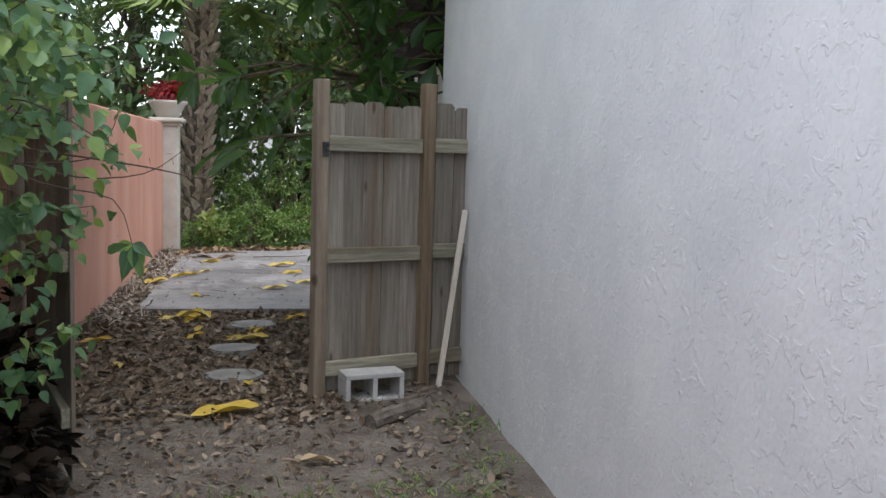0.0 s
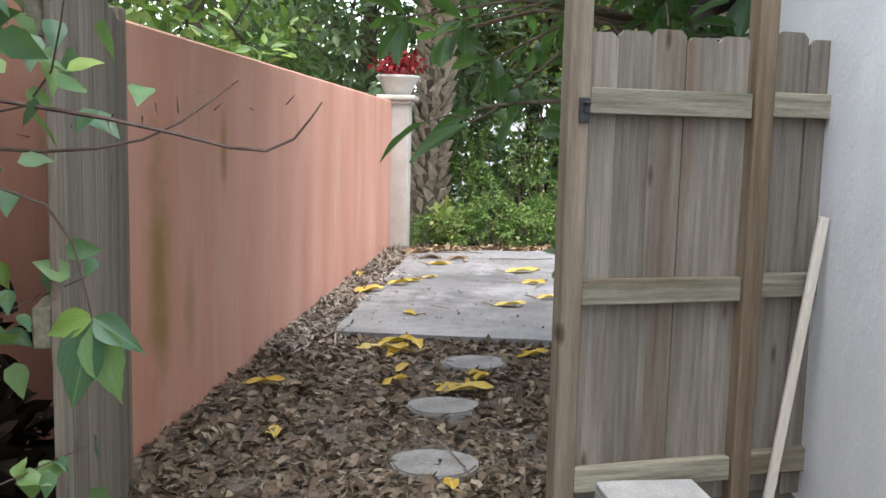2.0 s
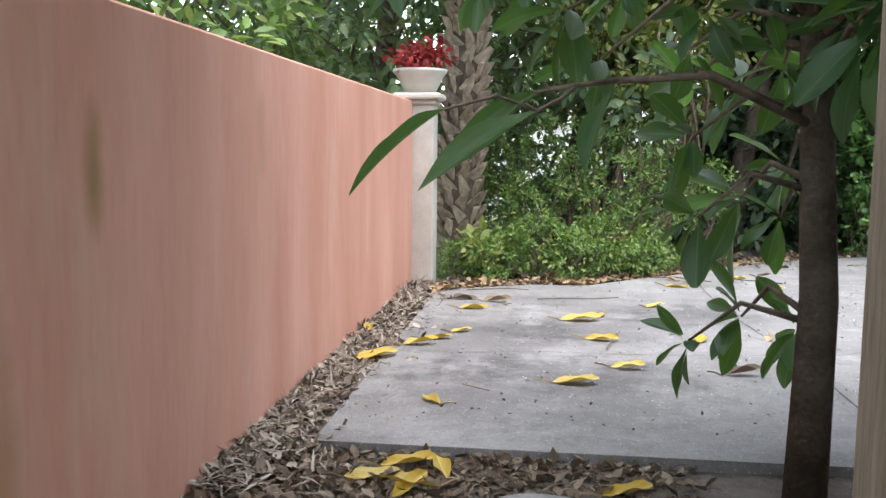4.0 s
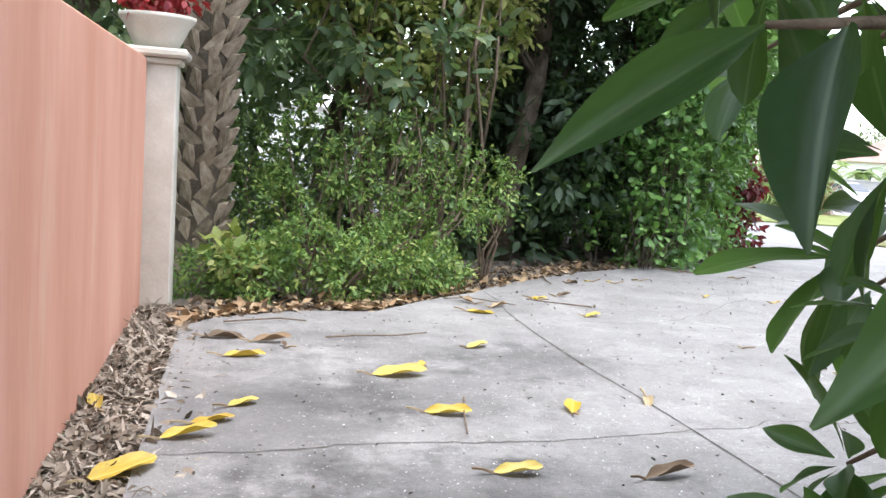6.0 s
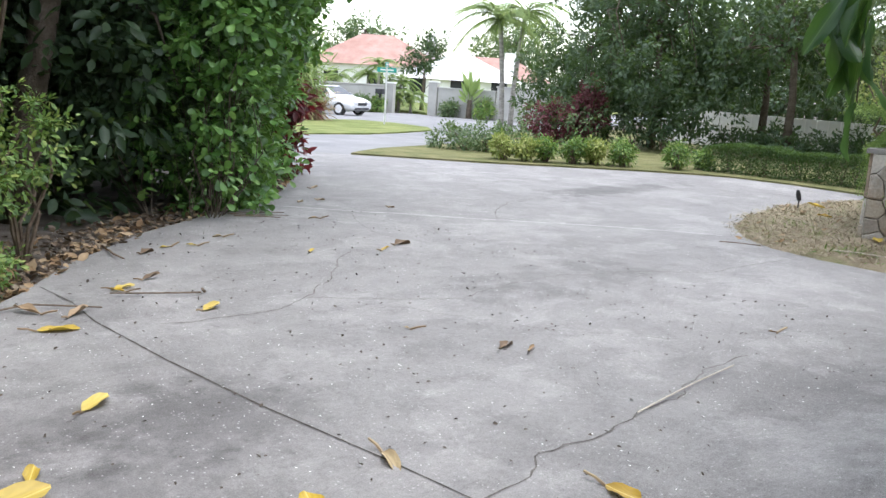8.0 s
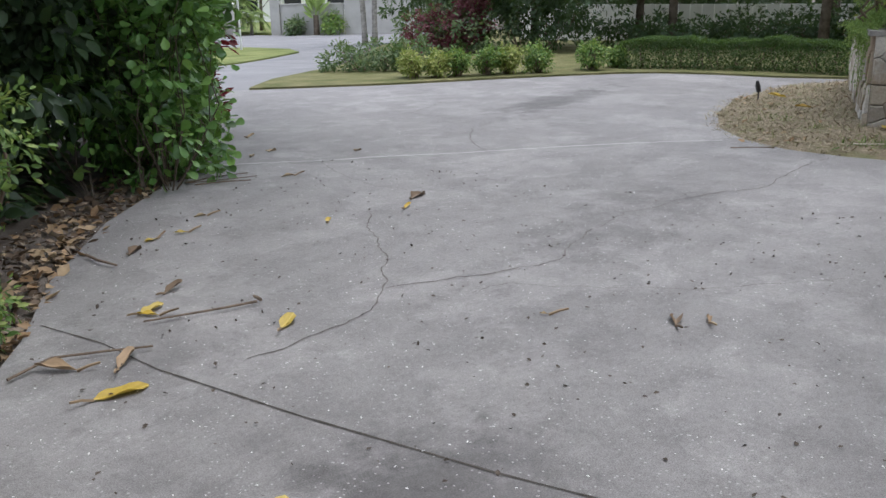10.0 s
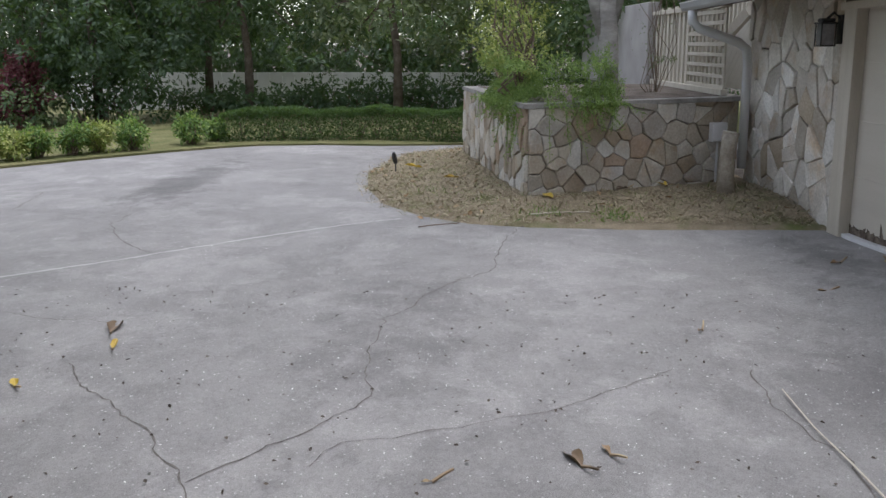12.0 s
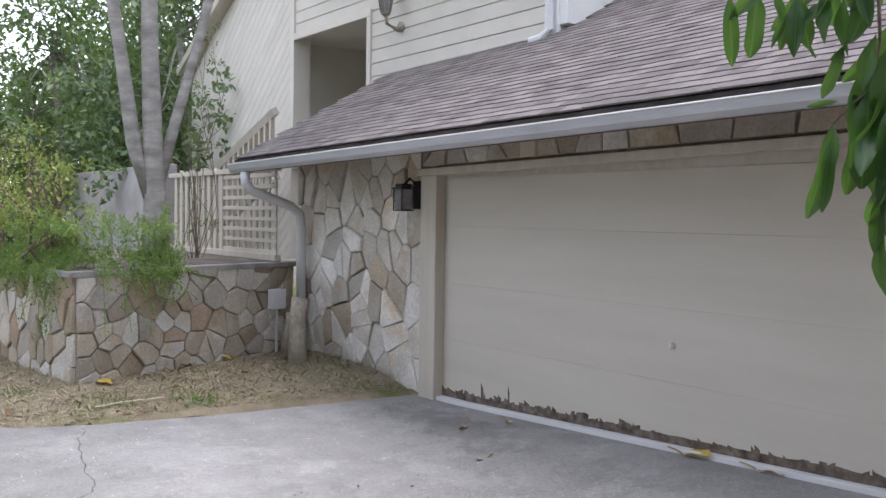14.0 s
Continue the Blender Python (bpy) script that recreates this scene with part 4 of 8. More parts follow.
cinder_block((1.02, 3.42, -0.07), 12)
batten = thing("batten", "pale thin wooden batten leaning against the fence", "batten", (1.68, 3.8, -0.06))
bm = bmesh.new()
box(bm, -0.019, -0.012, 0, 0.019, 0.012, 1.22, 0.003)
bt = part("strip", bm, M_BATTEN, batten)
bt.rotation_euler = (radians(-1), radians(7.2), 0)
log = thing("log", "short rotting log lying on the soil", "log", (1.12, 2.9, -0.03))
bm = bmesh.new()
tube(bm, [(0, 0, 0), (0.12, 0.1, 0.01), (0.25, 0.24, 0.0), (0.36, 0.36, 0.01)], [0.05, 0.055, 0.05, 0.035], 9)
part("wood", bm, mat("rotting_wood", (0.1, 0.085, 0.07), (0.2, 0.175, 0.15), 6, 0.95, 0.8, 40, 0.1, dist=0.02), log)

# open gate leaf beside the pink wall
GATE_A, GATE_B = Vector((-0.9, 3.62, 0)), Vector((-0.31, 1.98, 0))
gt = math.degrees(math.atan2(GATE_B.y - GATE_A.y, GATE_B.x - GATE_A.x))
gate = thing("garden_gate", "open weathered wooden picket gate leaf beside the pink wall", "gate", (GATE_A.x, GATE_A.y, -0.05), gt)
for i in range(12):
    bm = bmesh.new()
    box(bm, 0.145 * i, 0, 0.05, 0.145 * i + 0.139, 0.019, 1.88 - 0.015 * (i % 2), 0.003)
    part("picket", bm, M_WOOD, gate)
for z in (0.3, 1.0, 1.65):
    boxed("rail", (0.0, -0.04, z, 1.72, 0.0, z + 0.09), M_RAIL, gate)
gpost = thing("gate_post", "square weathered timber gate post", "post", (-0.98, 3.74, -0.08))
part("shaft", post_mesh(1.98), M_POST, gpost)

# stepping stones
for i, (x, y, rx, ry, a) in enumerate(((0.31, 4.11, 0.2, 0.19, 0), (0.27, 5.0, 0.2, 0.17, 20), (0.39, 6.0, 0.22, 0.19, 35))):
    st = thing("stepping_stone", "flat grey stepping stone set in the soil", "stone", (x, y, -0.07), a, "stepping stones")
    bm = bmesh.new()
    prism(bm, [(rx * (1 + 0.06 * math.sin(3 * q + i)) * math.cos(q), ry * (1 + 0.06 * math.cos(2 * q + i)) * math.sin(q)) for q in np.linspace(0, 6.2832, 19)[:-1]], 0, 0.045)
    bmesh.ops.bevel(bm, geom=[e for e in bm.edges if abs(e.verts[0].co.z - e.verts[1].co.z) < 1e-5 and e.verts[0].co.z > 0.04], offset=0.01, segments=2, affect="EDGES")
    part("slab", bm, M_SLAB, st)


def clip_half(poly, p, n):
    """The part of a convex polygon on the side of p that n points away from."""
    out = []
    for i in range(len(poly)):
        a, b = poly[i], poly[(i + 1) % len(poly)]
        da, db = (a[0] - p[0]) * n[0] + (a[1] - p[1]) * n[1], (b[0] - p[0]) * n[0] + (b[1] - p[1]) * n[1]
        if da <= 0:
            out.append(a)
        if da * db < 0:
            s = da / (da - db)
            out.append((a[0] + s * (b[0] - a[0]), a[1] + s * (b[1] - a[1])))
    return out


def cells(w, h, n, seed, squash=1.3):
    """Irregular stones that fill a w by h panel."""
    rng = np.random.default_rng(seed)
    pts = []
    tries = 0
    gap = 0.75 * math.sqrt(w * h / n)
    while len(pts) < n and tries < 6000:
        tries += 1
        q = (rng.uniform(0, w), rng.uniform(0, h))
        g = gap * (0.55 + 0.75 * rng.random()) * (1 - tries / 9000)
        if all(math.hypot((q[0] - r[0]) * squash, q[1] - r[1]) > g for r in pts):
            pts.append(q)
    out = []
    for i, a in enumerate(pts):
        poly = [(0, 0), (w, 0), (w, h), (0, h)]
        for j, b in enumerate(pts):
            if i == j:
                continue
            d = ((b[0] - a[0]) * squash ** 2, b[1] - a[1])
            mid = ((a[0] + b[0]) / 2, (a[1] + b[1]) / 2)
            poly = clip_half(poly, mid, d)
            if len(poly) < 3:
                break
        if len(poly) >= 3:
            out.append(poly)
    return out


def flagstones(parent, m, w, h, n, seed, gap=0.006, depth=0.035, squash=1.3, name="stone", material=None):
    """Flat split stones set in mortar: m maps (along, up, out) of the panel into the parent."""
    rng = np.random.default_rng(seed + 1)
    for poly in cells(w, h, n, seed, squash):
        cx, cy = sum(p[0] for p in poly) / len(poly), sum(p[1] for p in poly) / len(poly)
        size = min(math.hypot(p[0] - cx, p[1] - cy) for p in poly)
        if size < 0.025:
            continue
        ring = []
        for i, p in enumerate(poly):
            q = poly[(i + 1) % len(poly)]
            ring.append(p)
            if math.hypot(q[0] - p[0], q[1] - p[1]) > 0.12:
                ring.append(((p[0] + q[0]) / 2 + rng.normal() * 0.006, (p[1] + q[1]) / 2 + rng.normal() * 0.006))
        k0, k1 = max(0.5, 1 - gap / size), max(0.4, 1 - (gap + 0.012) / size)
        d = depth * rng.uniform(0.6, 1.25)
        tilt = rng.normal(size=2) * 0.03
        bm = bmesh.new()
        lo = [bm.verts.new((cx + (x - cx) * k0, cy + (y - cy) * k0, 0)) for x, y in ring]
        mi = [bm.verts.new((cx + (x - cx) * k0, cy + (y - cy) * k0, d - 0.008 + tilt[0] * (x - cx) + tilt[1] * (y - cy))) for x, y in ring]
        hi = [bm.verts.new((cx + (x - cx) * k1, cy + (y - cy) * k1, d + tilt[0] * (x - cx) + tilt[1] * (y - cy))) for x, y in ring]
        L = len(ring)
        bm.faces.new(hi)
        for a, b in ((lo, mi), (mi, hi)):
            for i in range(L):
                bm.faces.new((a[i], a[(i + 1) % L], b[(i + 1) % L], b[i]))
        bmesh.ops.recalc_face_normals(bm, faces=bm.faces)
        bm.transform(m)
        part(name, bm, material or M_STONE, parent)


def frame_on(origin, along, out):
    """A matrix whose columns run along a wall, up and out of it."""
    a, o = Vector(along).normalized(), Vector(out).normalized()
    m = Matrix.Identity(4)
    for i in range(3):
        m[i][0], m[i][1], m[i][2], m[i][3] = a[i], (0, 0, 1)[i], o[i], origin[i]
    return m


# ---- garage: local x along the door, y outwards ----
GA = pose(8.51, 7.56, 0, 0, 0, 6.3)
garage = thing("garage", "beige garage wing with stone piers and a shingled lean-to roof", "house", (8.51, 7.56, 0), 6.3)


def gbox(name, dims, material, parent=None, label="", bevel=0.004):
    return boxed(name, dims, material, parent or garage, label, bevel)


gbox("wall", (-6.4, -0.35, -0.1, -4.93, -0.05, 2.3), M_STUCCO, bevel=0)
gbox("wall", (0.0, -0.35, -0.1, 2.78, -0.02, 2.3), M_MORTAR, bevel=0)
gbox("wall", (2.7, -3.4, -0.1, 2.78, -0.35, 2.6), M_SIDING, bevel=0)
gbox("wall", (-4.93, -0.35, 1.98, 0.0, -0.02, 2.4), M_TRIM, bevel=0)
gbox("jamb", (0.0, -0.05, -0.02, 0.24, 0.09, 2.03), M_TRIM)
gbox("jamb", (-5.08, -0.05, -0.02, -4.93, 0.09, 2.03), M_TRIM)
door = thing("garage_door", "beige sectional garage door with peeling rotten bottom edge", "garage door", (8.51, 7.56, 0), 6.3)
for i, (z0, z1) in enumerate(((0.10, 0.5585), (0.5595, 1.0585), (1.0595, 1.569), (1.570, 2.0))):
    boxed("panel", (-4.93, -0.06, z0, 0.0, -0.012, z1), M_DOOR, door, bevel=0.0015)
boxed("backing", (-4.93, -0.1, 0.06, 0.0, -0.055, 2.0), M_DOOR, door, bevel=0)
bm = bmesh.new()
box(bm, -4.93, -0.05, -0.02, 0.0, 0.06, 0.035, 0.004)
for k in range(12):
    bmesh.ops.bisect_plane(bm, geom=bm.verts[:] + bm.edges[:] + bm.faces[:], plane_co=(-0.4 * (k + 1), 0, 0), plane_no=(1, 0, 0))
for v in bm.verts:
    v.co.z += rise(8.51 + 0.994 * v.co.x, 7.56 + 0.11 * v.co.x)
part("threshold", bm, M_GUTTER, door)
bm = bmesh.new()
lathe(bm, [(0.022, 0), (0.022, 0.012), (0.012, 0.03), (0.0, 0.031)], 12)
knob = part("handle", bm, M_GUTTER, door, "small metal lock handle")
knob.matrix_local = pose(-2.61, -0.012, 0.81, -90, 0, 0)
rng = np.random.default_rng(77)
bm = bmesh.new()
x = -4.93
while x < 0:
    w = rng.uniform(0.012, 0.07)
    h = max(0.0, 0.025 * math.exp(-((x + 1.0) / 0.7) ** 2) + 0.014 * math.sin(3.1 * x + 1) + 0.012 * math.sin(13 * x) + rng.normal() * 0.009 + (0.07 * rng.random() if rng.random() < (0.1 if -1.6 < x < -0.4 else 0.03) else 0))
    up = rise(8.51 + 0.994 * x, 7.56 + 0.11 * x)
    a, b, c = min(0, x + w), up + 0.09 + h, up + 0.09 + max(0, h + rng.normal() * 0.02)
    q = [bm.verts.new(p) for p in ((x, -0.009, up + 0.02), (a, -0.009, up + 0.02), (a, -0.009, c), (x, -0.009, b))]
    r = [bm.verts.new((v.co.x, -0.03, v.co.z)) for v in q]
    bm.faces.new(q)
    for i in range(4):
        bm.faces.new((q[i], r[i], r[(i + 1) % 4], q[(i + 1) % 4]))
    x += w
part("rotten_edge", bm, mat("rotten_wood", (0.06, 0.045, 0.035), (0.2, 0.165, 0.135), 14, 0.95, 0.6, 60, vary=0.0), door, "dark splintered rot along the bottom")
gbox("beam", (-5.0, 0.0, 1.975, 0.26, 0.12, 2.04), M_TRIM)
gbox("beam_block", (-1.35, 0.09, 2.066, -1.18, 0.135, 2.23), M_TRIM)
gbox("beam_backing", (-5.0, 0.0, 2.036, 0.26, 0.08, 2.25), M_MORTAR)
# eave: soffit, fascia and gutter
gbox("soffit", (-6.4, -0.02, 2.235, 2.85, 0.72, 2.25), M_TRIM)
gbox("fascia", (-6.4, 0.70, 2.10, 2.85, 0.725, 2.27), mat("brown_fascia", (0.1, 0.075, 0.07), (0.15, 0.11, 0.1), 5))
bm = bmesh.new()
prof = [(0.73, 2.20), (0.73, 2.105), (0.80, 2.1), (0.825, 2.13), (0.84, 2.19), (0.83, 2.192), (0.815, 2.135), (0.79, 2.11), (0.74, 2.11), (0.74, 2.20)]
lo = [bm.verts.new((-6.4, a, b)) for a, b in prof]
hi = [bm.verts.new((2.9, a, b)) for a, b in prof]
for k in range(len(prof)):
    bm.faces.new((lo[k], lo[(k + 1) % len(prof)], hi[(k + 1) % len(prof)], hi[k]))
bm.faces.new(hi)
bm.faces.new(lo[::-1])
bmesh.ops.recalc_face_normals(bm, faces=bm.faces)
gutter = part("gutter", bm, mat("old_gutter", (0.36, 0.365, 0.375), (0.46, 0.46, 0.47), 3, 0.5, 0.1, 40, 0.5, grain=0.1, stretch=(0.5, 3, 3)), garage, "grey metal gutter")
bm = bmesh.new()
tube(bm, [(-6.4, 0.838, 2.192), (2.9, 0.838, 2.192)], [0.007, 0.007], 6)
part("strap", bm, M_WHITE, gutter, "bright rolled rim")
for x in np.arange(-5.7, 2.9, 0.9):
    boxed("strap", (x, 0.66, 2.195, x + 0.02, 0.83, 2.20), M_GUTTER, gutter, bevel=0, m=None)
bm = bmesh.new()
tube(bm, [(2.55, 0.78, 2.1), (2.55, 0.78, 1.98), (2.53, 0.70, 1.90), (2.5, 0.25, 1.74), (2.48, 0.16, 1.66), (2.48, 0.14, 1.5), (2.48, 0.14, 0.3)], [0.052] * 7, 10)
part("downpipe", bm, M_GUTTER, garage, "grey painted downpipe", smooth=True)

for ob in list(garage.children) + list(gutter.children):
    if ob.name.split(".")[0] in ("gutter", "fascia", "soffit", "strap", "beam", "beam_block", "beam_backing"):
        for v in ob.data.vertices:
            v.co.z += 0.016 * (2.9 - v.co.x)

# stone facing: pier beside the door and the band over it
flagstones(garage, frame_on((0.245, -0.02, 0.0), (1, 0, 0), (0, 1, 0)), 2.52, 2.26, 74, 5, gap=0.005, depth=0.05, squash=1.2)
# the band takes the darker stone mix
flagstones(garage, frame_on((-4.9, 0.08, 2.185), (1, 0, -0.016), (0, 1, 0)), 5.1, 0.17, 17, 6, depth=0.03, squash=0.8, material=M_STONE_DARK)

# roof deck and shingles
RUN, RISE = 1.95, 1.12
PITCH = math.degrees(math.atan2(RISE, RUN))


def roof_pose(x, y, lift=0.0):
    return pose(x, y, 2.255 + 0.016 * (2.9 - x) + (0.75 - y) * RISE / RUN + lift, -PITCH, 0.9, 0)


bm = bmesh.new()
for x0, x1, y1 in ((-6.6, -0.33, -2.25), (-0.33, 2.9, -1.25)):
    vs = box(bm, x0, y1, -0.03, x1, 0.75, -0.006)
    for v in vs:
        v.co.z += 2.25 + 0.016 * (2.9 - v.co.x) + (0.75 - v.co.y) * RISE / RUN
roof = part("roof", bm, mat("roof_felt", (0.06, 0.05, 0.05), (0.1, 0.085, 0.08), 8), garage)
tabs = []
for i in range(3):
    bm = bmesh.new()
    box(bm, -0.0985, -0.14, 0.0, 0.0985, 0.004 * i, 0.011)
    me = bpy.data.meshes.new("shingle")
    bm.to_mesh(me)
    bm.free()
    me.materials.append(M_SHINGLE)
    tabs.append(me)
rng = np.random.default_rng(12)
rest_v, rest_f = [], []
made = 0
course = 0.085
for row in range(36):
    y = 0.77 - row * course
    for k in range(49):
        x = 2.76 - k * 0.198 + (0.0, 0.1, 0.05)[row % 3]
        if x > 2.8 or y < (-2.15 if x < -0.33 else -1.12):
            continue
        m = roof_pose(x, y + rng.normal() * 0.002, 0.009 + 0.002 * rng.random()) @ pose(0, 0, 0, 3.6, 0, rng.normal() * 0.3)
        if -2.2 < x < 1.6 and row < 16 and made < 300:
            t = new("shingle", tabs[int(rng.integers(3))])
            t.parent = roof
            t.matrix_local = m
            made += 1
        else:
            base = len(rest_v)
            src = tabs[int(rng.integers(3))]
            rest_v += [tuple(m @ v.co) for v in src.vertices]
            rest_f += [tuple(base + q for q in p.vertices) for p in src.polygons]
mesh_part("shingle_rest", rest_v, rest_f, mat("asphalt_shingle_far", (0.15, 0.132, 0.132), (0.2, 0.18, 0.178), 8, 0.95, 0.5, 150, 0.1, island=0.24, grain=0.4, dist=0.004), roof, kind="stuff")

# upper storey: lapped siding, a recessed porch and the gable behind
UW = -1.2
bm = bmesh.new()
box(bm, -0.18, UW - 0.2, 2.6, 3.24, UW, 7.6)
box(bm, 3.24, UW - 0.2, 4.2, 5.3, UW, 7.6)
box(bm, -6.4, UW - 1.2, 2.6, -0.18, UW - 1.0, 7.6)
box(bm, -0.28, UW - 1.1, 2.6, -0.18, UW - 0.1, 7.6)
part("upper_wall", bm, M_SIDING, garage)
for i in range(20):
    z = 3.22 + i * 0.165
    boxed("siding_board", (-0.1, UW, z, 3.2 if z < 4.2 else 5.25, UW + 0.02, z + 0.155), M_SIDING, garage, bevel=0.005)
gbox("corner_trim", (-0.19, UW - 0.1, 3.2, -0.09, UW + 0.03, 7.6), M_WHITE)
gbox("flashing", (-0.3, UW - 1.0, 3.5, -0.185, UW + 0.0, 7.5), M_WHITE)
gbox("porch_trim", (3.18, UW, 3.0, 3.27, UW + 0.045, 4.2), M_SIDING)
gbox("porch_trim", (5.25, UW - 0.22, 2.4, 5.36, UW + 0.05, 7.6), M_SIDING)
gbox("porch_trim", (3.18, UW, 4.14, 5.25, UW + 0.05, 4.24), M_SIDING)
gbox("porch_wall", (3.19, UW - 2.2, 2.4, 3.24, UW - 0.2, 4.3), M_SIDING, bevel=0)
gbox("porch_wall", (3.19, UW - 2.3, 2.4, 5.8, UW - 2.2, 4.6), M_SIDING, bevel=0)
gbox("porch_wall", (5.75, UW - 2.2, 2.4, 5.8, UW - 0.2, 4.6), M_SIDING, bevel=0)
gbox("porch_ceiling", (3.24, UW - 2.2, 4.22, 5.8, UW - 0.2, 4.3), M_SIDING, bevel=0)
gbox("porch_floor", (2.8, UW - 2.2, 2.3, 5.8, UW, 2.42), M_TRIM)
bm = bmesh.new()
tube(bm, [(-0.13, UW + 0.08, 6.5), (-0.13, UW + 0.08, 3.45), (-0.07, UW + 0.13, 3.37), (0.06, UW + 0.14, 3.36)], [0.045] * 4, 8)
part("downpipe", bm, M_GUTTER, garage)
# gable wall with raking boards
bm = bmesh.new()
GP = [(5.36, 1.0), (9.3, 1.0), (9.3, 4.25), (7.35, 5.25), (5.36, 7.0)]
lo = [bm.verts.new((a, UW - 0.2, b)) for a, b in GP]
hi = [bm.verts.new((a, UW, b)) for a, b in GP]
bm.faces.new(lo)
bm.faces.new(hi[::-1])
for k in range(5):
    bm.faces.new((lo[k], hi[k], hi[(k + 1) % 5], lo[(k + 1) % 5]))
bmesh.ops.recalc_face_normals(bm, faces=bm.faces)
part("gable_wall", bm, M_SIDING, garage)
for k in range(46):
    # boards rise towards the house corner; each is clipped to the gable outline
    c0 = -5.6 + 0.185 * k
    poly = [(5.36, 1.0), (9.28, 1.0), (9.28, 4.22), (7.35, 5.22), (5.36, 6.97)]
    nrm = (0.643, 0.766)
    base = (9.28, 1.0 + c0)
    top = (base[0], base[1] + 0.185 * 0.95)
    poly = clip_half(poly, top, nrm)
    if len(poly) > 2:
        poly = clip_half(poly, base, (-nrm[0], -nrm[1]))
    if len(poly) < 3:
        continue
    bm = bmesh.new()
    lo = [bm.verts.new((a, UW + 0.001, b)) for a, b in poly]
    hi = [bm.verts.new((a, UW + 0.02, b)) for a, b in poly]
    bm.faces.new(hi)
    for q in range(len(poly)):
        bm.faces.new((lo[q], lo[(q + 1) % len(poly)], hi[(q + 1) % len(poly)], hi[q]))
    bmesh.ops.recalc_face_normals(bm, faces=bm.faces)
    part("siding_board", bm, M_SIDING, garage)
for (x0, z0), (x1, z1) in (((9.45, 4.2), (7.35, 5.3)), ((7.35, 5.3), (4.9, 7.45))):
    bm = bmesh.new()
    L = math.hypot(x1 - x0, z1 - z0)
    box(bm, 0, UW - 0.25, 0, L, UW + 0.25, 0.12, 0.004)
    bm.transform(Matrix.Translation((x0, 0, z0)) @ Matrix.Rotation(-math.atan2(z1 - z0, x1 - x0), 4, "Y"))
    part("verge_board", bm, M_TRIM, garage)

# stairs up to the porch with a picket rail, and the lattice under them
stair = thing("stair_rail", "weathered beige picket handrail of the porch stairs", "railing", (8.51, 7.56, 0), 6.3)
bm = bmesh.new()
tube(bm, [(5.0, -0.75, 3.08), (7.6, -0.75, 2.18)], [0.07, 0.07], 4)
part("handrail", bm, M_TRIM, stair)
bm = bmesh.new()
tube(bm, [(5.0, -0.75, 2.18), (7.6, -0.75, 1.23)], [0.09, 0.09], 4)
part("stringer", bm, M_TRIM, stair)
for k in range(14):
    x = 5.1 + 0.18 * k
    boxed("baluster", (x, -0.79, 2.13 - 0.355 * (x - 5), x + 0.06, -0.73, 3.03 - 0.345 * (x - 5)), M_TRIM, stair, bevel=0.003)
lattice = thing("lattice_screen", "beige wooden lattice and picket screen above the planter", "screen", (8.51, 7.56, 0), 6.3)
for k in range(9):
    boxed("slat", (2.75 + 0.17 * k, 0.30, 1.1, 2.80 + 0.17 * k, 0.32, 2.15), M_TRIM, lattice, bevel=0.003)
for k in range(8):
    boxed("slat", (2.7, 0.32, 1.2 + 0.125 * k, 4.2, 0.34, 1.245 + 0.125 * k), M_TRIM, lattice, bevel=0.003)
for k in range(9):
    boxed("picket", (4.25 + 0.2 * k, 0.30, 1.1, 4.35 + 0.2 * k, 0.33, 2.2 + 0.03 * (k % 2)), M_TRIM, lattice, bevel=0.003)
boxed("rail", (2.7, 0.28, 2.14, 6.1, 0.36, 2.2), M_TRIM, lattice)
boxed("rail", (2.7, 0.28, 1.13, 6.1, 0.36, 1.2), M_TRIM, lattice)
screen = thing("garden_wall", "plain grey-beige garden wall behind the planter shrubs", "wall", (8.51, 7.56, 0), 6.3)
boxed("wall", (6.2, 0.2, 1.0, 12.0, 0.4, 2.35), mat("grey_stucco", (0.30, 0.285, 0.28), (0.38, 0.365, 0.355), 2, 0.85, 0.2, 40, 0.2, grain=0.08), screen, bevel=0.01)

# wall lantern, meter box and cut stumps
M_SMOKED = mat("smoked_glass", (0.16, 0.16, 0.175), (0.24, 0.24, 0.25), 4, 0.2, 0.0, 30, 0.6)
M_BRASS = mat("tarnished_brass", (0.16, 0.14, 0.11), (0.27, 0.245, 0.2), 9, 0.5, 0.2, 60, 0.5)
lantern = thing("wall_lantern", "black iron wall lantern with grey glass panes", "lantern", (8.51, 7.56, 0), 6.3)
boxed("back_plate", (0.30, 0.04, 1.72, 0.40, 0.075, 1.98), M_BLACK, lantern)
bm = bmesh.new()
tube(bm, [(0.35, 0.07, 1.95), (0.36, 0.13, 2.0), (0.37, 0.18, 1.95)], [0.014] * 3, 6)
part("arm", bm, M_BLACK, lantern)
bm = bmesh.new()
box(bm, 0.29, 0.11, 1.90, 0.45, 0.27, 1.915, 0.003)
box(bm, 0.31, 0.13, 1.915, 0.43, 0.25, 1.95, 0.01)
box(bm, 0.30, 0.12, 1.70, 0.44, 0.26, 1.712, 0.003)
for a, b in ((0.30, 0.12), (0.43, 0.12), (0.30, 0.25), (0.43, 0.25)):
    box(bm, a, b, 1.71, a + 0.01, b + 0.01, 1.9)
part("cage", bm, M_BLACK, lantern)
boxed("glass", (0.312, 0.132, 1.713, 0.428, 0.248, 1.90), M_SMOKED, lantern, "smoked grey glass")
lantern2 = thing("wall_lantern", "brass carriage lantern on the upper siding", "lantern", (8.51, 7.56, 0), 6.3)
bm = bmesh.new()
lathe(bm, [(0.012, -0.03), (0.03, 0.0), (0.055, 0.015), (0.06, 0.04)], 8, (2.58, UW + 0.2, 4.02))
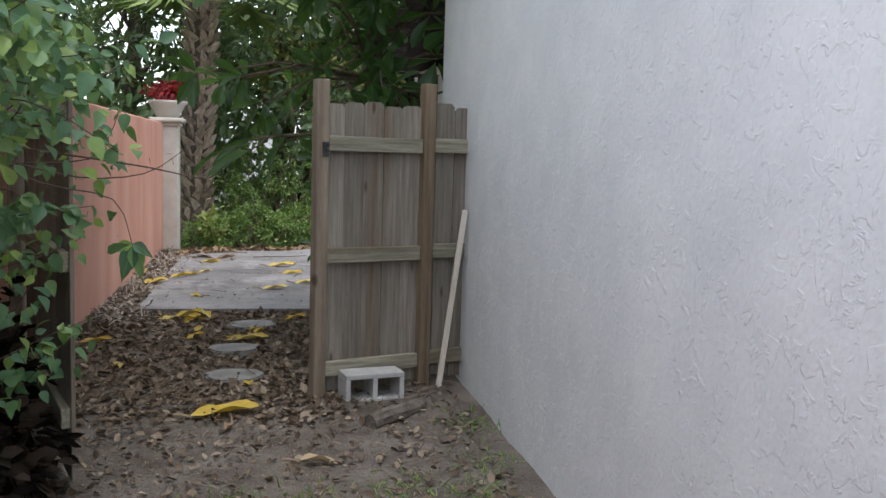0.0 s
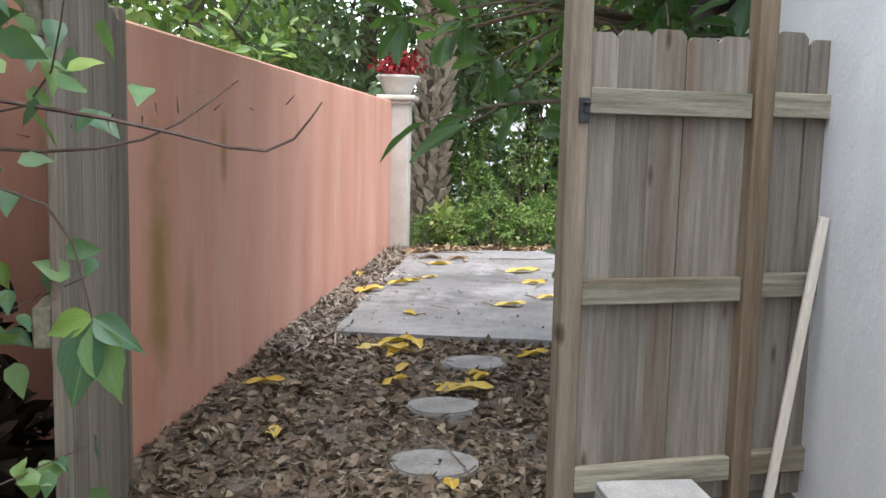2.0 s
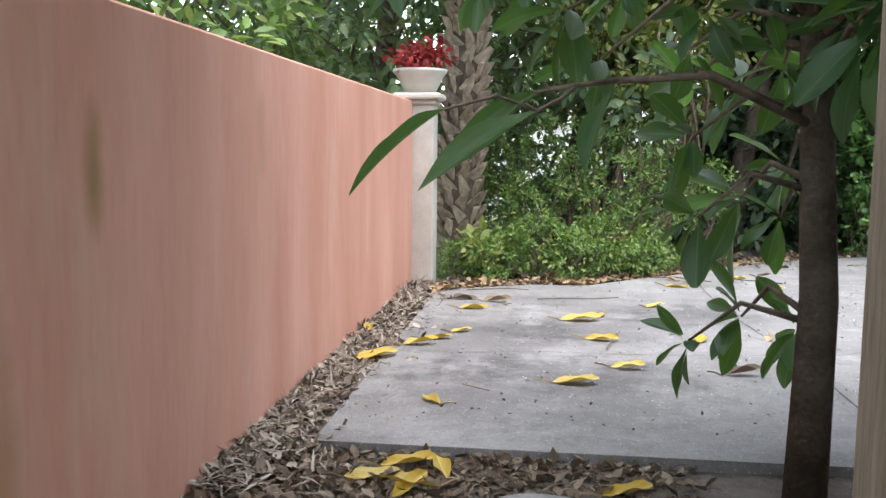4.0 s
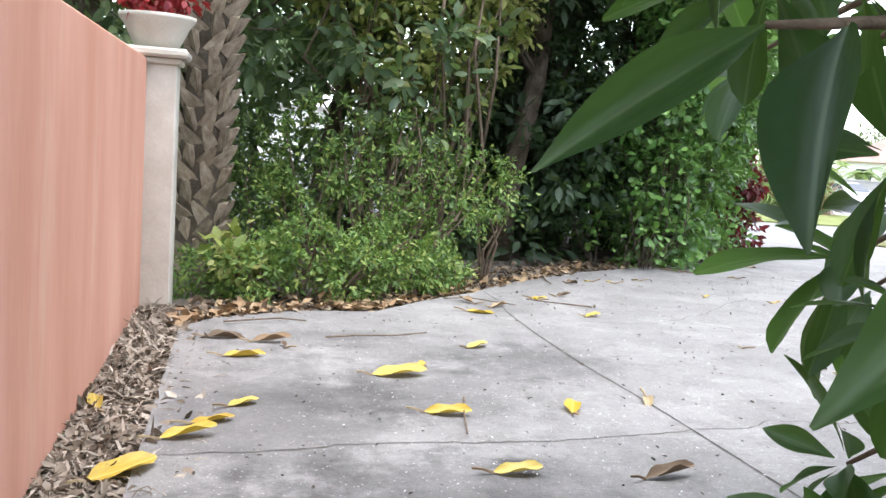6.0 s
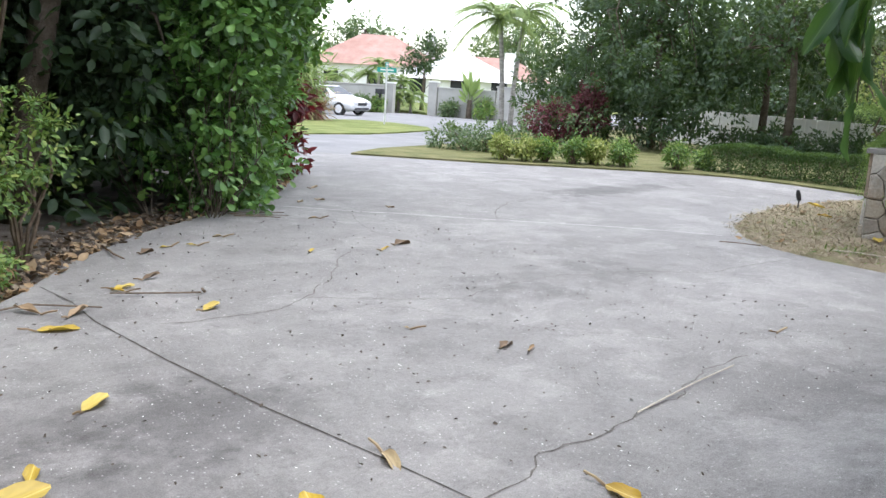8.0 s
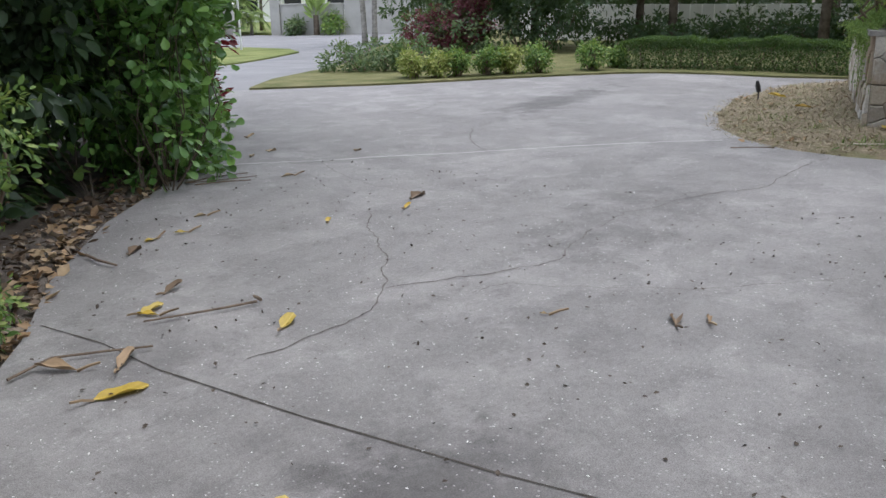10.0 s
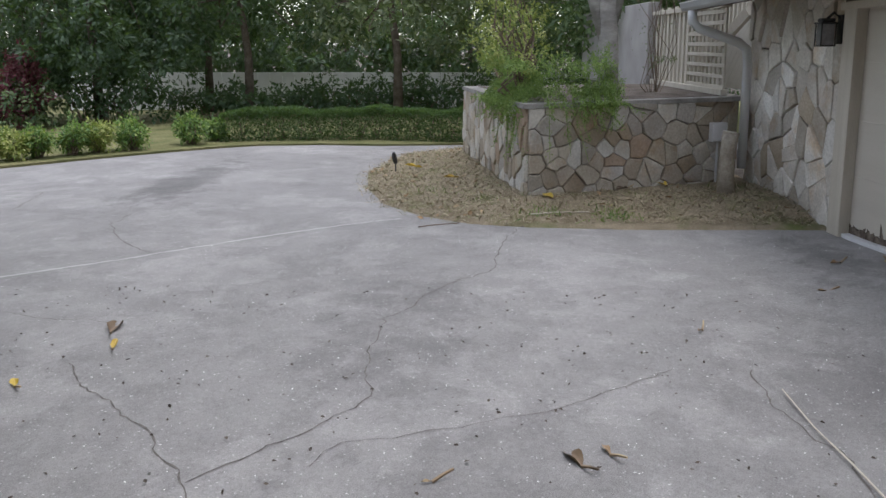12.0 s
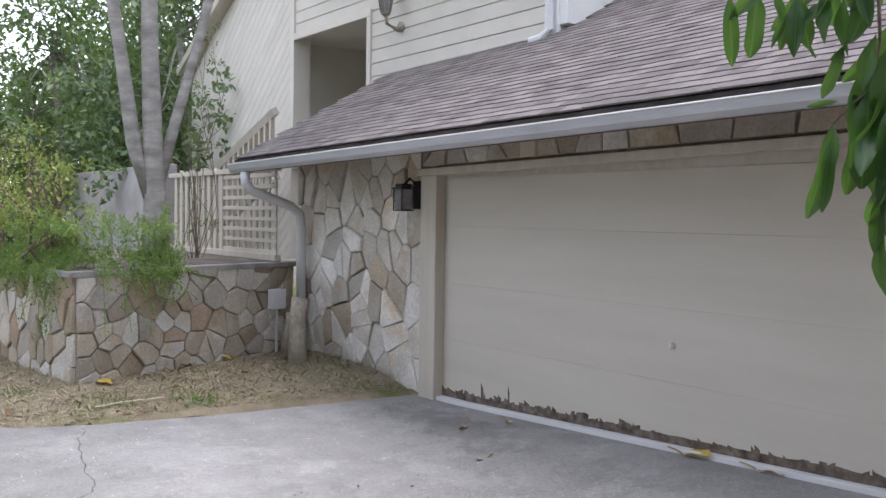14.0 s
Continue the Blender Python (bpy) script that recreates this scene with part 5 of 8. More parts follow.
lathe(bm, [(0.1, 0.25), (0.105, 0.265), (0.07, 0.31), (0.03, 0.34), (0.035, 0.36), (0.0, 0.39)], 8, (2.58, UW + 0.2, 4.02))
for k in range(8):
    a = 0.7854 * k
    tube(bm, [(2.58 + 0.06 * math.cos(a), UW + 0.2 + 0.06 * math.sin(a), 4.06), (2.58 + 0.098 * math.cos(a), UW + 0.2 + 0.098 * math.sin(a), 4.27)], [0.007, 0.007], 4)
part("cage", bm, M_BRASS, lantern2)
bm = bmesh.new()
lathe(bm, [(0.055, 0.04), (0.093, 0.25)], 8, (2.58, UW + 0.2, 4.02))
part("globe", bm, M_SMOKED, lantern2, "dull grey glass")
bm = bmesh.new()
tube(bm, [(2.5, UW + 0.02, 3.9), (2.5, UW + 0.1, 3.86), (2.56, UW + 0.2, 3.93), (2.58, UW + 0.2, 4.05)], [0.07, 0.03, 0.02, 0.02], 8)
part("bracket", bm, M_BRASS, lantern2)
M_STUMP = mat("sawn_stump", (0.30, 0.265, 0.22), (0.45, 0.41, 0.35), 6, 0.95, 0.7, 40, 0.1, dist=0.02)
meter = thing("meter_box", "small grey electric box with conduit on the stone wall", "electric box", (10.94, 8.29, 0), 115.5)
boxed("case", (-0.1, 0.0, 0.62, 0.1, 0.09, 0.84), M_GUTTER, meter, bevel=0.008)
bm = bmesh.new()
tube(bm, [(0, 0.04, 0.62), (0, 0.04, 0.08)], [0.015, 0.015], 6)
part("conduit", bm, M_GUTTER, meter)
for x, y, h, r, l in ((10.12, 8.31, 0.7, 0.085, 0.03), (10.64, 8.24, 0.5, 0.06, -0.1)):
    stump = thing("tree_stump", "sawn bare tree stump beside the downpipe", "stump", (x, y, 0.1), 0, "stumps by the downpipe")
    bm = bmesh.new()
    tube(bm, [(0, 0, -0.05), (l * 0.3, 0.02, h * 0.4), (l, 0, h * 0.8), (l * 0.7, -0.02, h)], [r * 1.3, r, r * 0.95, r * 1.1], 10)
    part("wood", bm, M_STUMP, stump, smooth=True)

# stone planter
PC = [(9.9, 10.47), (11.12, 8.02), (11.4, 8.0), (14.6, 8.4), (14.1, 11.4)]
planter = thing("stone_planter", "raised planter walled with irregular pale flagstone", "planter", (0, 0, 0))
bm = bmesh.new()
prism(bm, PC, -0.05, 1.075)
part("core", bm, M_MORTAR, planter)
bm = bmesh.new()
prism(bm, [(9.84, 10.52), (11.07, 7.97), (11.4, 7.95), (14.65, 8.35), (14.13, 11.46)], 1.075, 1.125)
part("coping", bm, mat("coping_mortar", (0.2, 0.19, 0.18), (0.33, 0.32, 0.3), 5, 0.95, 0.6, 50, 0.1), planter, "dark weathered mortar coping")
bm = bmesh.new()
prism(bm, [(10.2, 10.3), (11.22, 8.2), (11.45, 8.15), (14.4, 8.55), (13.9, 11.2)], 1.0, 1.131)
part("soil", bm, M_SOIL, planter, "dark planting soil")
def along_wall(p, q):
    d = Vector((q[0] - p[0], q[1] - p[1], 0))
    return d.length, frame_on((p[0], p[1], 0.05), d, (d.y, -d.x, 0))


w, m = along_wall(PC[0], PC[1])
flagstones(planter, m, w, 1.03, 74, 21, gap=0.005, depth=0.045, squash=0.95, material=M_STONE_DARK)
w, m = along_wall(PC[4], PC[0])
flagstones(planter, m, w, 1.03, 88, 22, gap=0.006, depth=0.05, squash=1.2, material=M_STONE_DARK)


# ---- big-leaved tree beside the white wall ----
def blade_mat(name, colours, rib, rough=0.35, through_light=0.35, glow=(0.22, 0.42, 0.05)):
    """A large leaf: its own green, a pale midrib along the blade, faint side veins."""
    m = bpy.data.materials.new(name)
    m.use_nodes = True
    n, l = m.node_tree.nodes, m.node_tree.links
    bs = n["Principled BSDF"]
    info = n.new("ShaderNodeObjectInfo")
    ramp = n.new("ShaderNodeValToRGB")
    els = ramp.color_ramp.elements
    while len(els) < len(colours):
        els.new(0.5)
    for i, c in enumerate(colours):
        els[i].position = i / (len(colours) - 1)
        els[i].color = (*c, 1)
    l.new(info.outputs["Random"], ramp.inputs["Fac"])
    tc = n.new("ShaderNodeTexCoord")
    sep = n.new("ShaderNodeSeparateXYZ")
    l.new(tc.outputs["Object"], sep.inputs[0])
    ab = n.new("ShaderNodeMath")
    ab.operation = "ABSOLUTE"
    l.new(sep.outputs["X"], ab.inputs[0])
    mr = n.new("ShaderNodeMapRange")
    mr.inputs["From Min"].default_value, mr.inputs["From Max"].default_value = 0.006, 0.018
    mr.inputs["To Min"].default_value, mr.inputs["To Max"].default_value = 0.8, 0.0
    l.new(ab.outputs[0], mr.inputs["Value"])
    wave = n.new("ShaderNodeTexWave")
    wave.inputs["Scale"].default_value = 4
    wave.inputs["Distortion"].default_value = 9
    l.new(tc.outputs["Object"], wave.inputs["Vector"])
    v2 = n.new("ShaderNodeMapRange")
    v2.inputs["To Min"].default_value, v2.inputs["To Max"].default_value = 0.93, 1.07
    l.new(wave.outputs["Fac"], v2.inputs["Value"])
    hsv = n.new("ShaderNodeHueSaturation")
    l.new(ramp.outputs["Color"], hsv.inputs["Color"])
    l.new(v2.outputs[0], hsv.inputs["Value"])
    mx = n.new("ShaderNodeMixRGB")
    l.new(mr.outputs[0], mx.inputs["Fac"])
    l.new(hsv.outputs["Color"], mx.inputs["Color1"])
    mx.inputs["Color2"].default_value = (*rib, 1)
    l.new(mx.outputs["Color"], bs.inputs["Base Color"])
    bs.inputs["Roughness"].default_value = rough
    bp = n.new("ShaderNodeBump")
    bp.inputs["Strength"].default_value = 0.06
    bp.inputs["Distance"].default_value = 0.01
    l.new(wave.outputs["Fac"], bp.inputs["Height"])
    l.new(bp.outputs["Normal"], bs.inputs["Normal"])
    tr = n.new("ShaderNodeBsdfTranslucent")
    mc = n.new("ShaderNodeMixRGB")
    mc.inputs["Fac"].default_value = 0.5
    l.new(mx.outputs["Color"], mc.inputs["Color1"])
    mc.inputs["Color2"].default_value = (*glow, 1)
    l.new(mc.outputs["Color"], tr.inputs["Color"])
    ms = n.new("ShaderNodeMixShader")
    ms.inputs["Fac"].default_value = through_light
    l.new(bs.outputs[0], ms.inputs[1])
    l.new(tr.outputs[0], ms.inputs[2])
    l.new(ms.outputs[0], n["Material Output"].inputs["Surface"])
    return m


M_BLADE = blade_mat("broad_leaf", [(0.018, 0.054, 0.026), (0.027, 0.074, 0.03), (0.04, 0.1, 0.034), (0.06, 0.13, 0.04)], (0.09, 0.16, 0.07), 0.386, 0.42)
M_VINEBLADE = blade_mat("vine_blade", [(0.06, 0.14, 0.08), (0.085, 0.185, 0.1), (0.11, 0.22, 0.11), (0.2, 0.32, 0.08)], (0.2, 0.3, 0.14), 0.42, 0.3)
M_YELLOWBLADE = blade_mat("fallen_blade", [(0.36, 0.22, 0.03), (0.55, 0.38, 0.04), (0.44, 0.32, 0.06), (0.6, 0.47, 0.12)], (0.75, 0.6, 0.2), 0.5, 0.15, (0.6, 0.45, 0.05))
M_BROWNBLADE = blade_mat("dry_blade", [(0.10, 0.07, 0.045), (0.24, 0.16, 0.09), (0.36, 0.26, 0.16), (0.42, 0.34, 0.2)], (0.3, 0.22, 0.14), 0.7, 0.05, (0.3, 0.2, 0.1))


def blade(name, outline, fold, curl, material, wave=0.0):
    """A leaf of unit length along y: half widths down the blade, folded at the midrib and curling down at the tip."""
    k = len(outline)
    verts, faces = [], []
    for i, w in enumerate(outline):
        s = i / (k - 1)
        z = -curl * s * s
        rip = wave * math.sin(9 * s)
        verts += [(-w, s, z + fold * w + rip), (-0.5 * w, s, z + 0.35 * fold * w), (0, s, z), (0.5 * w, s, z + 0.35 * fold * w), (w, s, z + fold * w - rip)]
    for i in range(k - 1):
        for j in range(4):
            a = 5 * i + j
            faces.append((a, a + 1, a + 6, a + 5))
    me = bpy.data.meshes.new(name)
    me.from_pydata(verts, [], faces)
    me.polygons.foreach_set("use_smooth", [True] * len(faces))
    me.materials.append(material)
    return me


def leaf_pose(base, tip, side=(0, 0, 1), width=1.0):
    """Places a unit leaf from its base to its tip, its face towards side."""
    b, t = Vector(base), Vector(tip)
    y = (t - b)
    L = y.length
    y.normalize()
    z = Vector(side) - Vector(side).dot(y) * y
    z = z.normalized() if z.length > 1e-4 else y.orthogonal().normalized()
    x = y.cross(z)
    m = Matrix.Identity(4)
    for i in range(3):
        m[i][0], m[i][1], m[i][2], m[i][3] = x[i] * L * width, y[i] * L, z[i] * L, b[i]
    return m


def leaf_on(parent, me, m, name="leaf"):
    ob = new(name, me)
    ob.parent = parent
    ob.matrix_local = parent.matrix_basis.inverted() @ m
    return ob


OBOVATE = [blade("broad_leaf", o, f, c, M_BLADE, w) for o, f, c, w in (
    ([0.012, 0.04, 0.085, 0.125, 0.16, 0.19, 0.20, 0.185, 0.13, 0.03], 0.35, 0.16, 0.01),
    ([0.012, 0.035, 0.08, 0.12, 0.15, 0.175, 0.19, 0.17, 0.12, 0.03], 0.2, 0.28, 0.015),
    ([0.012, 0.06, 0.10, 0.14, 0.165, 0.17, 0.16, 0.13, 0.08, 0.005], 0.5, 0.08, 0.02))]
LANCE = blade("broad_leaf", [0.012, 0.05, 0.10, 0.145, 0.175, 0.195, 0.2, 0.197, 0.185, 0.16, 0.12, 0.065, 0.01], 0.42, 0.14, M_BLADE, 0.012)
big_tree = thing("broadleaf_tree", "glossy broad-leaved tree with drooping whorls beside the white house wall", "tree", (1.48, 6.25, -0.08))
WAVY = [blade("broad_leaf", [0.012, 0.06, 0.12, 0.155, 0.185, 0.2, 0.21, 0.215, 0.21, 0.2, 0.185, 0.15, 0.09, 0.02], f, c, M_BLADE, 0.045) for f, c in ((0.3, 0.12), (0.5, 0.2))]

TRUNK = [(1.48, 6.25, -0.1), (1.5, 6.27, 0.8), (1.46, 6.3, 1.6), (1.42, 6.35, 2.4), (1.5, 6.5, 3.1)]
bm = bmesh.new()
tube(bm, [Vector(p) - Vector((1.48, 6.25, -0.08)) for p in TRUNK], [0.09, 0.075, 0.065, 0.055, 0.035], 10)
part("trunk", bm, M_DARKBARK, big_tree, smooth=True)
rng = np.random.default_rng(404)


def branch(parent, pts, r0, r1, material):
    base = parent.matrix_basis.translation
    bm = bmesh.new()
    k = len(pts)
    tube(bm, [Vector(p) - base for p in pts], [r0 + (r1 - r0) * i / (k - 1) for i in range(k)], 6)
    return part("branch", bm, material, parent, smooth=True)


def whorl(centre, start, heading, n, size, spread=0.9):
    """A branch to centre and a rosette of leaves that droop from its end."""
    c, s = Vector(centre), Vector(start)
    mid = s.lerp(c, 0.55) + Vector((0, 0, 0.12))
    branch(big_tree, [s, mid, c], 0.018, 0.006, M_TWIG)
    for k in range(n):
        a = 6.2832 * k / n + rng.normal() * 0.25
        h = Vector(heading).normalized()
        u = h.orthogonal().normalized()
        v = h.cross(u)
        d = (h * rng.uniform(0.2, 0.8) + spread * (math.cos(a) * u + math.sin(a) * v) + Vector((0, 0, -0.35))).normalized()
        L = size * rng.uniform(0.75, 1.2)
        b = c + d * 0.035
        t = b + d * L
        if t.x > 1.72 and t.y < 5.05:
            continue
        leaf_on(big_tree, OBOVATE[k % 3], leaf_pose(b, t, Vector((0, 0, 1)) + 0.5 * Vector(rng.normal(size=3)), rng.uniform(0.85, 1.1)))


for base, tip, side, w in (
        ((0.17, 4.69, 1.495), (-0.04, 4.45, 1.335), (-0.75, -0.1, 0.65), 0.42), ((0.38, 5.2, 1.515), (0.03, 5.09, 1.315), (-0.4, -0.8, 0.5), 0.55),
        ((0.4, 5.84, 1.62), (0.056, 5.72, 1.43), (-0.35, -0.9, 0.35), 0.5), ((0.36, 5.6, 1.59), (0.13, 5.34, 1.4), (-0.8, -0.3, 0.4), 0.62),
        ((0.62, 5.7, 1.6), (0.5, 5.45, 1.36), (-0.7, -0.6, 0.3), 0.7)):
    leaf_on(big_tree, LANCE, leaf_pose(base, tip, side, w))
branch(big_tree, [(1.46, 6.3, 1.5), (1.0, 6.0, 1.68), (0.65, 5.85, 1.65), (0.4, 5.84, 1.62)], 0.024, 0.006, M_TWIG)
branch(big_tree, [(0.65, 5.85, 1.65), (0.5, 5.7, 1.62), (0.36, 5.6, 1.59)], 0.01, 0.005, M_TWIG)
branch(big_tree, [(0.5, 5.7, 1.62), (0.45, 5.4, 1.56), (0.38, 5.2, 1.515), (0.28, 4.9, 1.54), (0.17, 4.69, 1.495)], 0.008, 0.004, M_TWIG)
for c, h, n, z in (((1.28, 6.8, 1.19), (-1, 0.3, -0.2), 7, 0.34), ((1.56, 7.1, 1.33), (-1, 0.3, -0.1), 7, 0.26), ((1.5, 6.95, 1.1), (-1, 0.3, -0.2), 6, 0.25),
                   ((1.04, 6.96, 1.72), (-1, 0.4, 0.1), 6, 0.26), ((1.3, 7.0, 1.70), (-1, 0.5, 0.1), 7, 0.26), ((1.29, 6.7, 0.66), (-1, 0.2, 0.1), 9, 0.24), ((1.55, 6.75, 0.6), (-1, 0.2, 0.1), 7, 0.22),
                   ((0.98, 6.27, 1.46), (-1, -0.2, 0), 8, 0.22), ((1.0, 6.15, 1.15), (-1, 0, -0.2), 8, 0.22), ((1.0, 6.3, 0.62), (-1, -0.2, 0.1), 6, 0.2),
                   ((1.66, 7.1, 1.80), (-1, 0.3, 0), 6, 0.24)):
    whorl(c, (1.45, 6.3, max(0.7, c[2] + 0.1)), h, n, z)
for k in range(24):
    c = (rng.uniform(0.75, 1.5), rng.uniform(5.0, 6.9), rng.uniform(1.75, 3.0))
    whorl(c, (1.44, 6.32, 1.9 + 0.3 * (k % 4)), (rng.normal() - 0.4, -0.8, 0.1), 7, 0.25)
for k in range(7):
    c = (rng.uniform(-0.1, 0.8), rng.uniform(5.6, 7.0), rng.uniform(1.72, 2.2))
    whorl(c, (1.44, 6.32, 2.2), (-1, -0.5, -0.2), 7, 0.25)
for k in range(20):
    c = (rng.uniform(1.35, 2.3), rng.uniform(5.3, 6.3), rng.uniform(1.75, 3.1))
    whorl(c, (1.45, 6.3, max(1.6, c[2] - 0.2)), (rng.normal() * 0.5 - 0.3, -0.9, 0.1), 7, 0.26)
# the limb that reaches out before the garage
branch(big_tree, [(1.44, 6.33, 2.4), (2.2, 7.1, 3.3), (3.1, 8.0, 3.4), (3.75, 8.4, 2.9)], 0.05, 0.012, M_DARKBARK)
branch(big_tree, [(3.75, 8.4, 2.9), (3.85, 8.55, 2.75), (3.97, 8.65, 2.6)], 0.008, 0.005, M_TWIG)
branch(big_tree, [(3.75, 8.4, 2.9), (3.66, 8.44, 2.6), (3.65, 8.43, 2.35), (3.7, 8.42, 2.17)], 0.009, 0.006, M_TWIG)
branch(big_tree, [(3.7, 8.42, 2.17), (3.76, 8.45, 2.12), (3.82, 8.47, 2.05)], 0.005, 0.004, M_TWIG)
branch(big_tree, [(3.7, 8.42, 2.17), (3.69, 8.36, 1.95), (3.67, 8.34, 1.62)], 0.005, 0.003, M_TWIG)
for base, tip, w in (
        ((4.11, 8.76, 2.58), (4.11, 8.73, 2.30), 0.55), ((4.03, 8.69, 2.58), (4.05, 8.68, 2.33), 0.80), ((3.98, 8.64, 2.58), (3.95, 8.60, 2.36), 0.60),
        ((3.91, 8.58, 2.55), (3.88, 8.55, 2.36), 0.85), ((3.91, 8.63, 2.50), (3.96, 8.68, 2.36), 0.45), ((3.75, 8.44, 2.17), (3.74, 8.43, 1.77), 0.62),
        ((3.68, 8.45, 2.17), (3.68, 8.45, 1.79), 0.85), ((3.82, 8.47, 2.05), (3.86, 8.52, 1.67), 0.50), ((3.80, 8.51, 1.98), (3.80, 8.54, 1.70), 0.50),
        ((3.77, 8.49, 2.35), (3.82, 8.53, 2.15), 0.60), ((3.64, 8.50, 2.53), (3.70, 8.54, 2.35), 0.85), ((3.68, 8.35, 1.78), (3.68, 8.39, 1.54), 0.55),
        ((3.67, 8.34, 1.62), (3.65, 8.38, 1.37), 0.55), ((3.80, 8.47, 2.14), (3.87, 8.56, 2.12), 0.50), ((3.64, 8.47, 2.38), (3.69, 8.49, 2.17), 0.75),
        ((3.61, 8.43, 2.34), (3.63, 8.43, 2.02), 0.80), ((3.83, 8.53, 2.58), (3.84, 8.54, 2.43), 0.70), ((3.74, 8.52, 2.57), (3.76, 8.51, 2.31), 0.60),
        ((3.58, 8.44, 2.12), (3.59, 8.45, 1.80), 0.80), ((3.71, 8.45, 2.48), (3.79, 8.50, 2.29), 0.60), ((3.66, 8.40, 2.31), (3.76, 8.47, 2.09), 0.60),
        ((3.73, 8.34, 1.98), (3.69, 8.33, 1.71), 0.70)):
    side = Vector((-0.6, 0.75, 0.25)) + 0.5 * Vector(rng.normal(size=3))
    leaf_on(big_tree, WAVY[int(rng.integers(2))], leaf_pose(base, tip, side, w))
for k in range(16):
    c = Vector((rng.uniform(3.54, 3.68), rng.uniform(8.3, 8.46), rng.uniform(1.75, 2.5)))
    d = Vector((rng.normal() * 0.35 + 0.1, rng.normal() * 0.35, -0.9)).normalized()
    leaf_on(big_tree, WAVY[k % 2], leaf_pose(c, c + d * rng.uniform(0.22, 0.36), Vector((-0.6, 0.7, 0.3)) + 0.7 * Vector(rng.normal(size=3)), 0.7))
for k in range(26):
    c = Vector((rng.uniform(3.6, 4.05), rng.uniform(8.35, 8.65), rng.uniform(2.55, 2.85)))
    d = Vector((rng.normal() * 0.4, rng.normal() * 0.4, -0.9)).normalized()
    leaf_on(big_tree, WAVY[k % 2], leaf_pose(c, c + d * rng.uniform(0.17, 0.26), Vector((-0.6, 0.7, 0.3)) + 0.5 * Vector(rng.normal(size=3)), 0.65))

# ---- thorny climber over the gate ----
vine = thing("bougainvillea", "thorny climber with soft green leaves sprawling over the gate", "climber", (-0.85, 1.5, -0.05))
VB = Vector((-0.85, 1.5, -0.05))
rng = np.random.default_rng(811)
HEART = [blade("heart_leaf", o, f, c, M_VINEBLADE, 0.03) for o, f, c in (
    ([0.015, 0.24, 0.35, 0.34, 0.30, 0.2, 0.15, 0.06, 0.005], 0.3, 0.22), ([0.015, 0.2, 0.30, 0.33, 0.26, 0.21, 0.11, 0.05, 0.005], 0.6, 0.35), ([0.015, 0.26, 0.34, 0.31, 0.27, 0.17, 0.12, 0.04, 0.005], 0.15, 0.4))]
shoots = []
SIGHT = Vector((0.85, 0.53, 0)).normalized()
EDGE = Vector((0.64, 0.9, 0))
for k in range(54):
    z = rng.uniform(0.55, 2.8) if k % 4 == 0 else rng.uniform(1.15, 2.8)
    reach = 0.6 + 0.4 * math.exp(-((z - 1.9) / 0.8) ** 2)
    tip = Vector((-0.85 + reach * rng.uniform(0.35, 1.05), rng.uniform(-0.2, 1.7) if k % 3 else rng.uniform(0.2, 2.5), z))
    root = Vector((-0.85 + rng.normal() * 0.06, 1.5 + rng.normal() * 0.35, max(0.2, z - rng.uniform(0.1, 0.8))))
    while (tip - EDGE).dot(SIGHT) > -0.12:
        tip = tip.lerp(root, 0.12)
    shoots.append([root, root.lerp(tip, 0.4) + Vector(rng.normal(size=3)) * 0.08 + Vector((0, 0, 0.1)), root.lerp(tip, 0.75) + Vector(rng.normal(size=3)) * 0.05, tip])
for k in range(18):
    z = rng.uniform(1.4, 2.6)
    root = Vector((-0.8 + rng.normal() * 0.06, 1.1 + rng.normal() * 0.3, max(0.8, z - rng.uniform(0.0, 0.5))))
    tip = Vector((-0.85 + rng.uniform(0.65, 0.98), rng.uniform(-0.2, 0.75), z - rng.uniform(0, 0.15)))
    shoots.append([root, root.lerp(tip, 0.4) + Vector(rng.normal(size=3)) * 0.06 + Vector((0, 0, 0.12)), root.lerp(tip, 0.75) + Vector(rng.normal(size=3)) * 0.04 + Vector((0, 0, 0.05)), tip])
shoots.append([Vector((-0.5, 1.6, 1.5)), Vector((0.08, 1.43, 1.43)), Vector((0.30, 1.46, 1.39)), Vector((0.38, 1.46, 1.46))])
shoots.append([Vector((-0.5, 1.6, 1.45)), Vector((-0.2, 1.6, 1.38)), Vector((0.05, 1.62, 1.40)), Vector((0.2, 1.65, 1.5))])
shoots.append([Vector((-0.6, 1.4, 1.5)), Vector((-0.3, 1.45, 1.36)), Vector((-0.05, 1.5, 1.3)), Vector((0.02, 1.5, 1.12))])
for sh in shoots:
    bm = bmesh.new()
    line = []
    for i in range(3):
        a, b, c, d = sh[max(0, i - 1)], sh[i], sh[i + 1], sh[min(3, i + 2)]
        for s in (0.0, 0.33, 0.67):
            line.append(0.5 * (2 * b + (c - a) * s + (2 * a - 5 * b + 4 * c - d) * s * s + (3 * b - a - 3 * c + d) * s ** 3) - VB)
    line.append(sh[3] - VB)
    tube(bm, line, [0.0042 - 0.00032 * i for i in range(10)], 5)
    for k in range(6):
        p = sh[1].lerp(sh[3], k / 6) - VB
        d = Vector(rng.normal(size=3)).normalized() * 0.035
        tube(bm, [p, p + d * 0.7], [0.0015, 0.0004], 3)
    part("shoot", bm, M_THORN, vine)
bm = bmesh.new()
